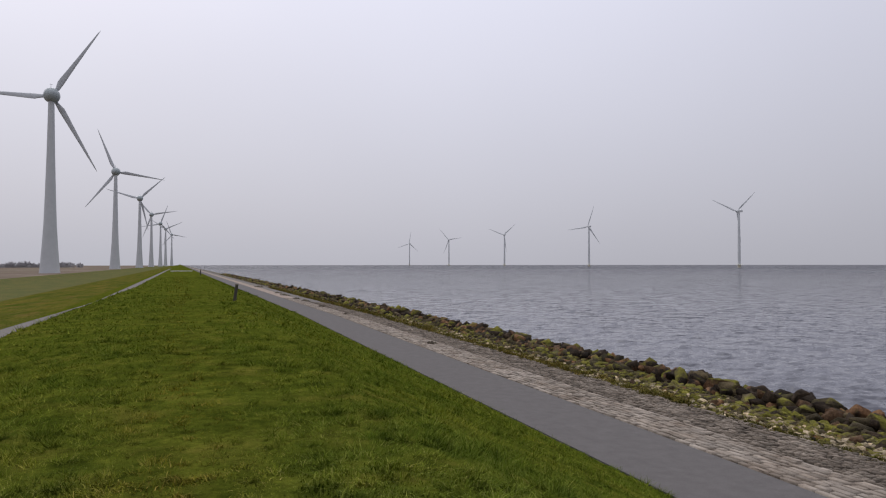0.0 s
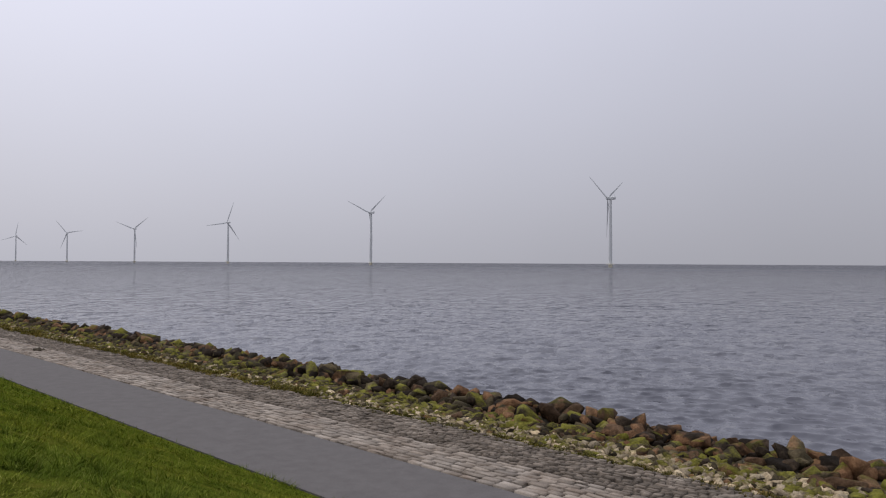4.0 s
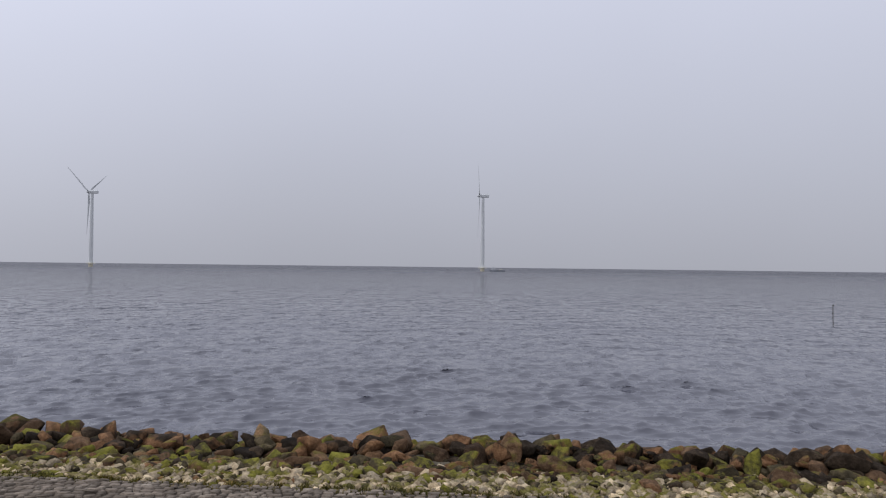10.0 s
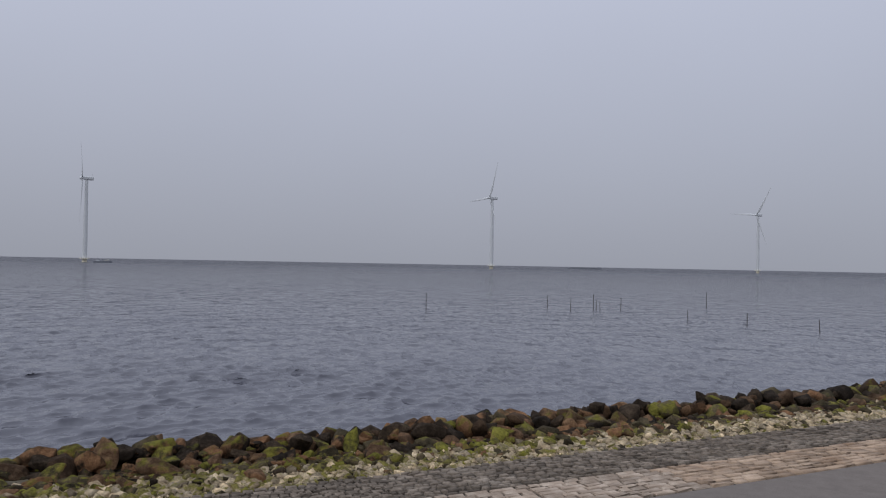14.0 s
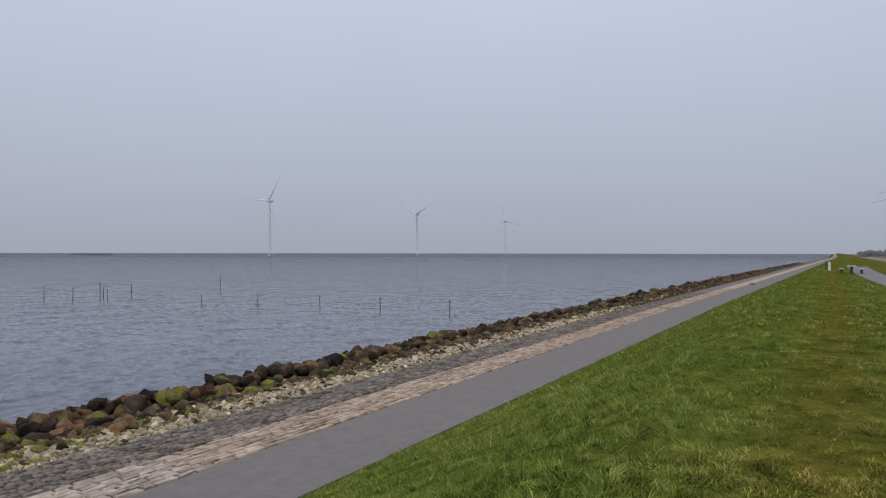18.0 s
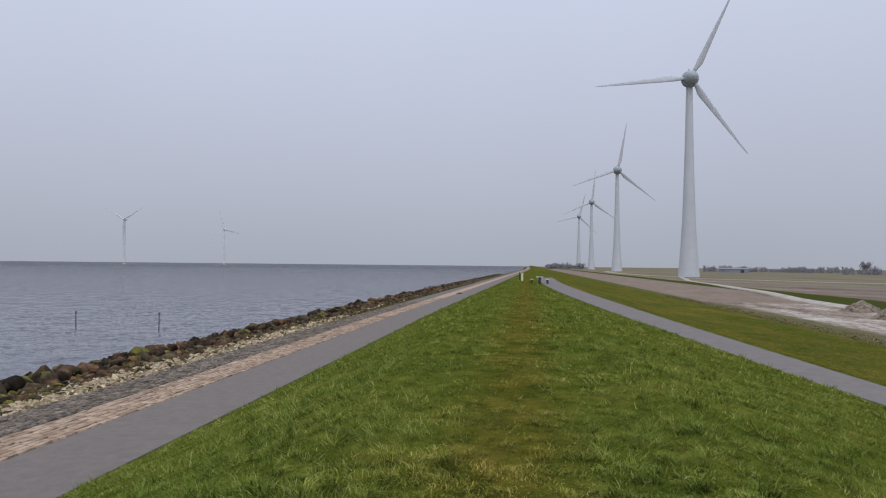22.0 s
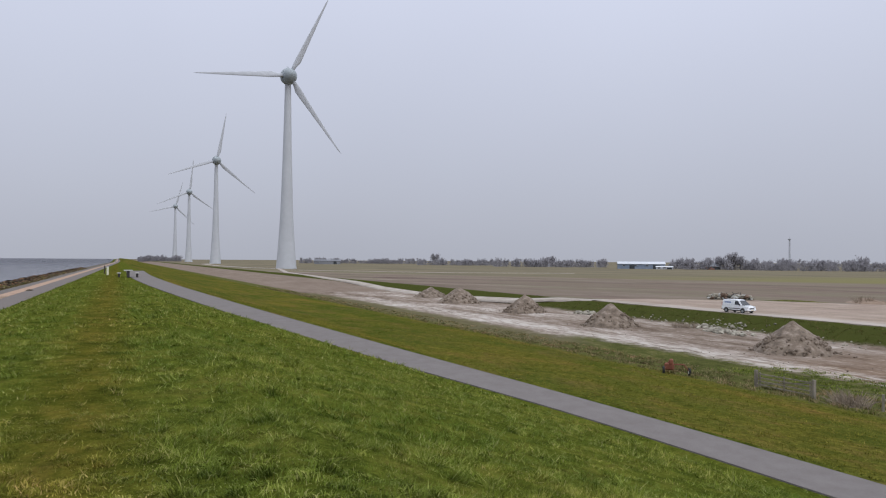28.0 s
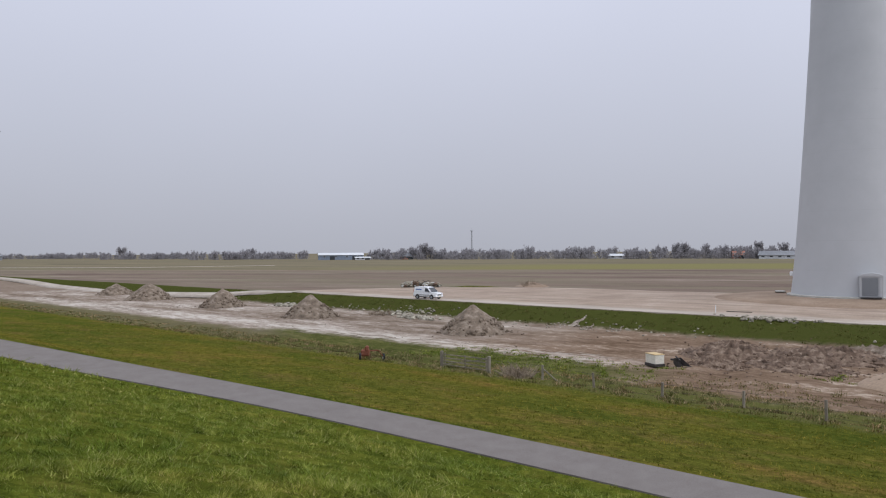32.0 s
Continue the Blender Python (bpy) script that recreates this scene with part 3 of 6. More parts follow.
def land_turbine(at, rz, phase, label):
    ob = thing("wind_turbine", label, "wind turbine", at, rz, group="turbines along the dike")
    part("tower", lathe(bmesh.new(), TOWER_PROFILE, 48, False), M_TOWER, ob, smooth=True)
    egg = [(0.3, -7.0), (2.2, -6.4), (4.0, -4.8), (5.3, -2.4), (5.8, 0.2), (5.6, 2.4), (5.0, 3.8)]
    na = part("nacelle", lathe(bmesh.new(), egg, 28), M_NACELLE, ob, smooth=True)
    na.matrix_local = pose(0, 1.0, 133.5, -90, 0, 0)
    bm = bmesh.new()
    rod(bm, (0, -2.5, 138.4), (0, -2.5, 141.6), 0.12)
    rod(bm, (-1.0, -2.5, 141.0), (1.0, -2.5, 141.0), 0.09)
    part("wind_vane", bm, M_NACELLE, ob)
    nose = [(4.9, 0.0), (4.7, 1.6), (4.1, 3.4), (2.9, 5.0), (1.4, 6.0), (0.2, 6.3)]
    rotor_on(ob, 133.5, 4.9, 63.5, 3.2, 4.6, nose, phase, M_BLADE, M_NACELLE)
    return ob


near_turbine = land_turbine((-107.6, -26.8, PAD), 0.0, 15.0, "pale concrete wind turbine tower standing on a sandy pad")
ROW = [(8.45, 620, 31), (4.35, 1095, 98), (2.74, 1524, 46), (1.95, 2009, 80), (1.33, 2444, 20), (0.98, 2819, 65), (0.56, 3345, 100),
       (168.1, 520, 95), (173.3, 992, 110), (175.2, 1481, 114), (176.15, 1904, 105)]
for az, d, ph in ROW:
    t = copy_thing(near_turbine, pose(-math.sin(radians(az)) * d, math.cos(radians(az)) * d, PAD - 0.2))
    tagged(t, "pale grey wind turbine with a bulbous nacelle standing on the polder" if d < 1200 else "distant wind turbine fading into the haze")
    turn_rotor(t, 4.9, 133.5, ph)


def lake_turbine(at, phase):
    ob = thing("lake_turbine", "slender white wind turbine on a yellow foundation in the lake", "wind turbine", at, 0.0, group="turbines in the lake")
    part("tower", lathe(bmesh.new(), [(2.5, 4.5), (2.45, 30.0), (2.1, 60.0), (1.6, 92.5)], 24, False), M_LAKETOWER, ob, smooth=True)
    part("foundation", lathe(bmesh.new(), [(2.6, -6.0), (2.6, 3.5), (2.7, 4.5)], 24, False), M_YELLOW, ob, "yellow painted steel foundation", smooth=True)
    bm = lathe(bmesh.new(), [(5.2, 4.1), (5.2, 4.5)], 16)
    for i in range(12):
        a = 2 * math.pi * i / 12
        rod(bm, (5.1 * math.cos(a), 5.1 * math.sin(a), 4.5), (5.1 * math.cos(a), 5.1 * math.sin(a), 5.8), 0.07, sides=5)
        c = 2 * math.pi * (i + 1) / 12
        rod(bm, (5.1 * math.cos(a), 5.1 * math.sin(a), 5.7), (5.1 * math.cos(c), 5.1 * math.sin(c), 5.7), 0.07, sides=5)
    part("platform", bm, M_YELLOW, ob, "yellow railed work platform")
    bm = box(bmesh.new(), (4.0, 11.0, 4.0), (0, -2.0, 95.0), bevel=0.7)
    part("nacelle", bm, M_LAKETOWER, ob)
    bm = rod(bmesh.new(), (0, -6.0, 97.0), (0, -6.0, 100.5), 0.12)
    part("wind_vane", bm, M_LAKETOWER, ob)
    rotor_on(ob, 95.0, 4.6, 54.0, 1.4, 3.6, [(1.9, -1.0), (1.9, 0.8), (1.3, 2.2), (0.3, 2.9)], phase, M_LAKETOWER, M_LAKETOWER)
    return ob


LAKE_ROW = [(919, 14, 75), (894, 509, 60), (886, 990, 50), (910, 1510, 20), (930, 2032, 50), (930, 2520, 80), (930, 3010, 10), (857, -475, -28), (863, -975, 85), (854, -1467, 60), (813, -1887, 15)]
first_lake = lake_turbine((LAKE_ROW[0][0], LAKE_ROW[0][1], WATER), LAKE_ROW[0][2])
for x, y, ph in LAKE_ROW[1:]:
    t = copy_thing(first_lake, pose(x, y, WATER))
    turn_rotor(t, 4.6, 95.0, ph)

# ---- more materials ----
M_SAND = surface("pale_sand", [(0.3, (0.24, 0.177, 0.132)), (0.5, (0.295, 0.225, 0.17)), (0.72, (0.37, 0.297, 0.235))], 0.16, 4.0, 0.95, depth=0.03)


def washed_edge(m):
    """Rain and wheels have washed the pad pale along its edge and in long streaks."""
    n, links = m.node_tree.nodes, m.node_tree.links
    socket = n["Principled BSDF"].inputs["Base Color"]
    col = socket.links[0].from_socket
    xyz = n.new("ShaderNodeSeparateXYZ")
    links.new(n.new("ShaderNodeTexCoord").outputs["Object"], xyz.inputs[0])
    x = sums(n, links, "ADD", xyz.outputs["X"], sums(n, links, "MULTIPLY", sums(n, links, "SUBTRACT", noise_node(n, links, 0.12, 4.0, 0.6), 0.5), 6.0))
    col = mixed(n, links, sums(n, links, "MULTIPLY", span_mask(n, links, x, -75.5, -60.0, 1.3), 0.55), col, (0.43, 0.385, 0.335))
    ruts = noise_node(n, links, 0.5, 5.0, 0.65, (1.0, 0.12, 1.0))
    col = mixed(n, links, 1.0, col, ramp(n, links, ruts, [(0.34, (0.8, 0.78, 0.76)), (0.5, (1.0, 1.0, 1.0)), (0.66, (1.16, 1.17, 1.2))]), "MULTIPLY")
    links.new(col, socket)


washed_edge(M_SAND)
M_TRACK = surface("white_sand", [(0.3, (0.29, 0.245, 0.20)), (0.7, (0.43, 0.38, 0.325))], 0.3, 5.0, 0.95, depth=0.03)
M_HEAP = surface("dug_earth", [(0.3, (0.10, 0.076, 0.055)), (0.5, (0.18, 0.14, 0.105)), (0.7, (0.30, 0.245, 0.195))], 1.4, 6.0, 0.95, depth=0.08)
M_DARKSOIL = surface("dark_soil", [(0.3, (0.05, 0.032, 0.022)), (0.5, (0.142, 0.096, 0.068)), (0.7, (0.28, 0.212, 0.158))], 1.6, 7.0, 0.95, depth=0.08)
M_TANSAND = surface("tan_sand", [(0.3, (0.25, 0.18, 0.125)), (0.7, (0.34, 0.255, 0.185))], 0.6, 6.0, 0.95, depth=0.03)
M_RUBBLE = surface("white_rubble", [(0.3, (0.16, 0.14, 0.105)), (0.7, (0.40, 0.37, 0.30))], 2.0, 20.0, 0.9, depth=0.02, island=0.3)
M_WOOD = surface("weathered_wood", [(0.3, (0.14, 0.122, 0.095)), (0.7, (0.29, 0.255, 0.205))], 3.0, 25.0, 0.9, depth=0.01, stretch=(1, 1, 0.2))
M_DARKWOOD = surface("wet_wood", [(0.3, (0.03, 0.026, 0.022)), (0.7, (0.07, 0.06, 0.05))], 3.0, 25.0, 0.8, depth=0.01, stretch=(1, 1, 0.2))
M_CONCRETE = surface("old_concrete", [(0.3, (0.34, 0.33, 0.30)), (0.7, (0.50, 0.49, 0.45))], 1.5, 20.0, 0.9, depth=0.01)
M_STEEL = surface("galvanised_steel", [(0.3, (0.30, 0.31, 0.32)), (0.7, (0.42, 0.43, 0.44))], 2.0, 20.0, 0.5, 0.6, depth=0.0)
M_DARKSTEEL = surface("dark_steel", [(0.3, (0.035, 0.032, 0.032)), (0.7, (0.08, 0.07, 0.065))], 3.0, 20.0, 0.6, 0.3, depth=0.01)
M_GRILLE = surface("grey_grille", [(0.3, (0.20, 0.21, 0.225)), (0.7, (0.26, 0.27, 0.285))], 2.0, 20.0, 0.6, depth=0.0)
M_JOINTLINE = surface("joint_filler", [(0.3, (0.42, 0.43, 0.44)), (0.7, (0.46, 0.47, 0.48))], 0.2, 2.0, 0.7, depth=0.0, speck=0.05)
M_ORANGE = surface("faded_orange_paint", [(0.3, (0.13, 0.042, 0.026)), (0.6, (0.22, 0.078, 0.045)), (0.8, (0.09, 0.048, 0.034))], 3.0, 20.0, 0.7, depth=0.0)
M_CREAM = surface("cream_paint", [(0.3, (0.62, 0.59, 0.50)), (0.7, (0.72, 0.70, 0.62))], 3.0, 15.0, 0.6, depth=0.0)
M_RUST = surface("rusty_sheet", [(0.3, (0.42, 0.27, 0.12)), (0.6, (0.58, 0.46, 0.26)), (0.8, (0.30, 0.15, 0.07))], 4.0, 25.0, 0.8, depth=0.0)
M_WHITE = surface("white_car_paint", [(0.3, (0.74, 0.75, 0.77)), (0.7, (0.80, 0.81, 0.82))], 1.0, 8.0, 0.25, spec=0.5, depth=0.0)
M_GLASS = surface("dark_car_glass", [(0.3, (0.015, 0.017, 0.02)), (0.7, (0.03, 0.033, 0.038))], 1.0, 5.0, 0.06, spec=0.6, depth=0.0)
M_RUBBER = surface("tyre_rubber", [(0.3, (0.014, 0.014, 0.014)), (0.7, (0.03, 0.03, 0.03))], 4.0, 30.0, 0.85, depth=0.0)
M_REDLAMP = surface("red_lamp", [(0.3, (0.30, 0.02, 0.015)), (0.7, (0.38, 0.03, 0.02))], 4.0, 20.0, 0.3, depth=0.0)
M_CLEARLAMP = surface("clear_lamp", [(0.3, (0.55, 0.56, 0.58)), (0.7, (0.65, 0.66, 0.68))], 4.0, 20.0, 0.15, depth=0.0)
M_BLUEBAR = surface("blue_print", [(0.3, (0.10, 0.15, 0.30)), (0.7, (0.13, 0.19, 0.36))], 4.0, 20.0, 0.5, depth=0.0)
M_MARKER = surface("marker_paint", [(0.3, (0.62, 0.60, 0.45)), (0.7, (0.74, 0.72, 0.58))], 3.0, 20.0, 0.6, depth=0.0)
M_BRUSH = surface("dry_brush", [(0.3, (0.16, 0.12, 0.085)), (0.7, (0.33, 0.27, 0.20))], 3.0, 20.0, 0.95, depth=0.0, island=0.35)
# distance haze is painted into the bare twigs: pale grey, evened out by translucency
M_HAZYTWIG = surface("hazy_bare_twigs", [(0.3, (0.27, 0.255, 0.265)), (0.7, (0.32, 0.305, 0.315))], 0.02, 0.4, 0.95, depth=0.0, island=0.08)
twig_nodes, twig_links = M_HAZYTWIG.node_tree.nodes, M_HAZYTWIG.node_tree.links
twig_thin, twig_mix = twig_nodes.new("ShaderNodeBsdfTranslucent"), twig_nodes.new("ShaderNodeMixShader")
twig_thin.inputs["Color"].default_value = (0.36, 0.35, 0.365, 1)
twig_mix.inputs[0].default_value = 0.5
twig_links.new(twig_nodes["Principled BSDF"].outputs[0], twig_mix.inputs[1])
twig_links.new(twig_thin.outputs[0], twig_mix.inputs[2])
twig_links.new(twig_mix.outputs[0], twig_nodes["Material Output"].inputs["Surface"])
M_BARNWALL = surface("blue_grey_cladding", [(0.3, (0.17, 0.21, 0.27)), (0.7, (0.22, 0.26, 0.33))], 0.05, 1.0, 0.7, depth=0.0)
M_BARNROOF = surface("pale_roof_sheet", [(0.3, (0.50, 0.52, 0.54)), (0.7, (0.60, 0.61, 0.63))], 0.05, 1.0, 0.6, depth=0.0)
M_GREYROOF = surface("grey_roof_sheet", [(0.3, (0.17, 0.175, 0.19)), (0.7, (0.23, 0.235, 0.25))], 0.05, 1.0, 0.7, depth=0.0)
M_REDROOF = surface("red_roof_tile", [(0.3, (0.25, 0.11, 0.08)), (0.7, (0.33, 0.16, 0.11))], 0.2, 2.0, 0.8, depth=0.0)
M_DARKPANE = surface("dark_window_pane", [(0.3, (0.04, 0.045, 0.05)), (0.7, (0.06, 0.065, 0.07))], 0.2, 2.0, 0.15, depth=0.0)
M_HULL = surface("dark_hull_paint", [(0.3, (0.19, 0.20, 0.225)), (0.7, (0.25, 0.26, 0.285))], 0.2, 2.0, 0.5, depth=0.0)
M_MUD = surface("dry_mud", [(0.3, (0.045, 0.036, 0.026)), (0.7, (0.10, 0.08, 0.055))], 3.0, 15.0, 0.95, depth=0.03)


def gz(x, y):
    return land_height(x, y)


# ---- the building pad, its tracks and the near turbine's base ----
def sheet_from_outline(name, outline, mat, label, category, lift=0.06, thick=0.35):
    bm = bmesh.new()
    top = [bm.verts.new((x, y, gz(x, y) + lift)) for x, y in outline]
    low = [bm.verts.new((x, y, gz(x, y) - thick)) for x, y in outline]
    k = len(outline)
    for i in range(k):
        j = (i + 1) % k
        bm.faces.new((low[i], low[j], top[j], top[i]))
    bmesh.ops.triangle_fill(bm, edges=[bm.edges.get((top[i], top[(i + 1) % k])) for i in range(k)], use_beauty=True)
    bmesh.ops.recalc_face_normals(bm, faces=bm.faces)
    return tagged(obj(name, bm, mat), label, category, kind="structure")


sheet_from_outline("sand_pad", [(-71.8, -102.5), (-71.3, -88), (-71.2, -60), (-71.4, -30), (-71.2, 0), (-71.3, 45), (-128, 45), (-127, 5), (-120, -26), (-114.5, -40), (-112, -55), (-112.5, -68), (-110.5, -77.5), (-107.5, -83), (-100.6, -92), (-95.3, -95.6), (-84, -102.2), (-74.5, -103.6)],
                   M_SAND, "pale compacted sand pad around the turbine", "pad")
TRACK = [(-72.2, -100), (-67.5, -118), (-65.0, -150), (-66.0, -190), (-69.0, -260), (-76.0, -360), (-90.0, -440), (-101.0, -505)]


def track(name, line, half, label):
    verts, faces = [], []
    for i, (x, y) in enumerate(line):
        a, c = Vector(line[max(0, i - 1)]), Vector(line[min(len(line) - 1, i + 1)])
        d = (c - a).normalized()
        s = Vector((d.y, -d.x)) * half
        for k, dz in ((-1.1, -0.3), (-1, 0.09), (0, 0.13), (1, 0.09), (1.1, -0.3)):
            verts.append((x + s.x * k, y + s.y * k, max(gz(x, y), gz(x + s.x * k, y)) + dz))
    for j in range(len(line) - 1):
        for i in range(4):
            faces.append((j * 5 + i, j * 5 + i + 1, j * 5 + i + 6, j * 5 + i + 5))
    return tagged(arrays(name, verts, faces, M_TRACK), label, "track", kind="structure")


def finer(line, step):
    out = []
    for (x0, y0), (x1, y1) in zip(line, line[1:]):
        k = max(1, round(math.hypot(x1 - x0, y1 - y0) / step))
        out += [(x0 + (x1 - x0) * i / k, y0 + (y1 - y0) * i / k) for i in range(k)]
    return out + [line[-1]]


track("sand_track", finer(TRACK, 8), 1.3, "pale sandy access track leading to the next turbine")
track("sand_track_far", finer([(-101, -505), (-88, -560), (-84, -700), (-92, -900), (-112, -985)], 20), 2.4, "pale sandy access track along the turbine row")
track("sand_track_spur", finer([(-92, -450), (-112, -420), (-165, -360), (-230, -340)], 20), 2.0, "pale sandy track crossing the field")


def near_base():
    """Base ring, entrance and fittings of the near tower."""
    at = near_turbine.matrix_world.translation
    bm = lathe(bmesh.new(), [(7.6, -0.5), (7.6, 0.56), (7.3, 0.62), (6.9, 0.62)], 48)
    part("base_ring", bm, M_CONCRETE, near_turbine, "pale concrete base ring")
    # joints between the precast rings
    for z in (3.8, 7.6, 11.4, 15.2, 19.0, 22.8, 26.6, 30.4, 34.2):
        for (r0, z0), (r1, z1) in zip(TOWER_PROFILE, TOWER_PROFILE[1:]):
            if z0 <= z <= z1:
                r = r0 + (r1 - r0) * (z - z0) / (z1 - z0)
        part("ring_joint", lathe(bmesh.new(), [(r - 0.05, z - 0.02), (r + 0.004, z - 0.02), (r + 0.004, z + 0.02), (r - 0.05, z + 0.02)], 48, False), M_JOINTLINE, near_turbine)
    # entrance: a small house with an arched roof, facing the dike
    az = radians(102.75)
    face = Vector((math.sin(az), -math.cos(az), 0))
    # from the tower towards the dike, met where the line of sight reaches the wall
    hit = Vector((-math.sin(az), math.cos(az), 0)) * 103.6
    loc = hit - Vector((at.x, at.y, 0))
    turn = math.degrees(math.atan2(-face.x, face.y))
    door = part("entrance", box(bmesh.new(), (2.5, 1.6, 2.55), (0, -0.5, 1.4), bevel=0.03), M_TOWER, near_turbine, "grey entrance housing with an arched top")
    door.matrix_local = pose(loc.x, loc.y, 0.5, 0, 0, turn)
    bm = bmesh.new()
    pts = [(1.3 * math.cos(radians(a)), 2.66 + 0.42 * math.sin(radians(a))) for a in range(0, 181, 20)]
    back = [bm.verts.new((x, -1.35, z)) for x, z in pts]
    front = [bm.verts.new((x, 0.4, z)) for x, z in pts]
    for i in range(len(pts) - 1):
        bm.faces.new((back[i], back[i + 1], front[i + 1], front[i]))
    bm.faces.new(front)
    bm.faces.new(back[::-1])
    part("arched_roof", bm, M_TOWER, door)
    bm = bmesh.new()
    for i in range(22):
        box(bm, (1.72, 0.04, 0.07), (0.12, 0.325, 0.34 + i * 0.1), pose(0, 0, 0, 25, 0, 0))
    part("louvre", bm, M_GRILLE, door, "grey louvred door panel")
    part("door_post", box(bmesh.new(), (0.16, 0.1, 2.4), (-1.02, 0.33, 1.4)), M_BARNROOF, door)
    part("threshold", box(bmesh.new(), (2.2, 0.5, 0.12), (0, 0.5, 0.06)), M_DARKSTEEL, door)
    part("wall_box", box(bmesh.new(), (0.45, 0.5, 0.6), (1.62, -6.75, 3.2), bevel=0.1), M_WHITE, near_turbine, "white electrical box on the tower wall")


near_base()


# ---- heaps of earth ----
def heap(name, at, radius, height, mat, label, seed, stretch=1.0, category="earth heap", lumps=60, rz=0.0, sharp=1.25, coarse=0.015):
    ob = thing(name, label, category, (at[0], at[1], gz(*at) - 0.05), rz)
    rings, sides = 18, 44
    bm = bmesh.new()
    rows = []
    for i in range(rings + 1):
        t = i / rings
        row = []
        for j in range(sides):
            a = 2 * math.pi * j / sides
            c, s = math.cos(a), math.sin(a)
            r = radius * t * (1 + 0.14 * noise.noise((c * 1.3 + seed, s * 1.3, 0.4)))
            z = height * (1 - t ** sharp) ** 1.15
            z += height * 0.13 * (1 - t * 0.6) * noise.noise((c * t * 4 + seed, s * t * 4, 1.7)) + coarse * radius * noise.noise((c * t * 11, s * t * 11, seed)) + coarse * radius * noise.noise((c * t * 23, s * t * 23, seed))
            row.append(bm.verts.new((r * c * stretch, r * s, max(z, 0.0) if i < rings else -0.15)))
        rows.append(row)
    for a, c in zip(rows, rows[1:]):
        for j in range(sides):
            k = (j + 1) % sides
            bm.faces.new((a[j], c[j], c[k], a[k]))
    bmesh.ops.remove_doubles(bm, verts=rows[0], dist=0.2)
    part("mound", bm, mat, ob, smooth=True)
    if not lumps:
        return ob
    bm = bmesh.new()
    rnd = random.Random(seed)
    for _ in range(lumps):
        t, a = rnd.uniform(0.3, 1.08) ** 0.6, rnd.uniform(0, 2 * math.pi)
        s = rnd.uniform(0.06, 0.24) * (0.6 + 0.4 * radius / 3)
        z = max(0.0, height * (1 - min(1, t) ** sharp) ** 1.15)
        r = bmesh.ops.create_icosphere(bm, subdivisions=1, radius=s)
        for v in r["verts"]:
            v.co *= rnd.uniform(0.75, 1.2)
        bmesh.ops.transform(bm, matrix=Matrix.Translation((radius * t * math.cos(a) * stretch, radius * t * math.sin(a), z)), verts=r["verts"])
    tagged(part("clod", bm, mat, ob), kind="stuff")
    return ob


for i, (x, y, r, h) in enumerate([(-56.0, -48.0, 3.6, 2.8), (-56.5, -75.5, 3.5, 2.8), (-58.5, -100.0, 3.4, 2.75), (-59.5, -126.0, 3.9, 3.0), (-62.5, -147.0, 3.6, 2.25)]):
    tagged(heap("earth_heap", (x, y), r, h, M_HEAP, "steep heap of grey-brown dug earth beside the sandy strip", 11 + i, 1.12, rz=20, lumps=150), group="row of earth heaps")
for i, (x, y, r, h, s, m) in enumerate([(-56.0, -22.0, 3.4, 1.25, 1.3, M_DARKSOIL), (-53.0, -16.5, 2.6, 1.0, 1.5, M_DARKSOIL), (-59.5, -16.0, 3.4, 1.3, 1.4, M_DARKSOIL), (-50.5, -21.0, 1.9, 0.8, 1.2, M_DARKSOIL), (-63.0, -13.0, 3.2, 1.2, 1.6, M_HEAP), (-61.0, -24.0, 2.2, 0.9, 1.3, M_DARKSOIL)]):
    tagged(heap("soil_mound", (x, y), r, h * 0.64, m, "low lumpy mound of dark turned soil", 31 + i, s, lumps=130, rz=70, coarse=0.13), group="mounds of turned soil")
heap("sand_heap", (-50.5, -8.0), 4.2, 2.0, M_TANSAND, "smooth tan heap of clean sand", 51, 1.0, lumps=12)
M_MOUND = surface("damp_tan_sand", [(0.3, (0.19, 0.132, 0.09)), (0.5, (0.245, 0.175, 0.122)), (0.7, (0.30, 0.225, 0.165))], 0.25, 5.0, 0.95, depth=0.03)
heap("foundation_mound", (-106.0, -26.5), 17.6, 0.6, M_MOUND, "low tan mound of sand around the foot of the tower", 52, 1.0, lumps=0, sharp=9.0, coarse=0.0015)


def slab(x, y):
    ob = thing("concrete_slab", "pale concrete slab raised over a shadow gap beside the tower foot", "slab", (x, y, gz(x, y) + 0.42), 25)
    part("slab", box(bmesh.new(), (1.7, 1.2, 0.16), (0, 0, 0.3), bevel=0.02), M_CONCRETE, ob)
    # dark sleepers are added to raise the slab and give the shadow gap below
    for k in (-0.55, 0.55):
        part("sleeper", box(bmesh.new(), (0.16, 1.3, 0.24), (k, 0, 0.11), bevel=0.015), M_DARKWOOD, ob)


slab(-110.0, -36.4)
M_SPILL = surface("spilled_sand", [(0.3, (0.17, 0.135, 0.10)), (0.5, (0.25, 0.21, 0.165)), (0.7, (0.40, 0.36, 0.31))], 1.8, 12.0, 0.95, depth=0.05, speck=0.4)


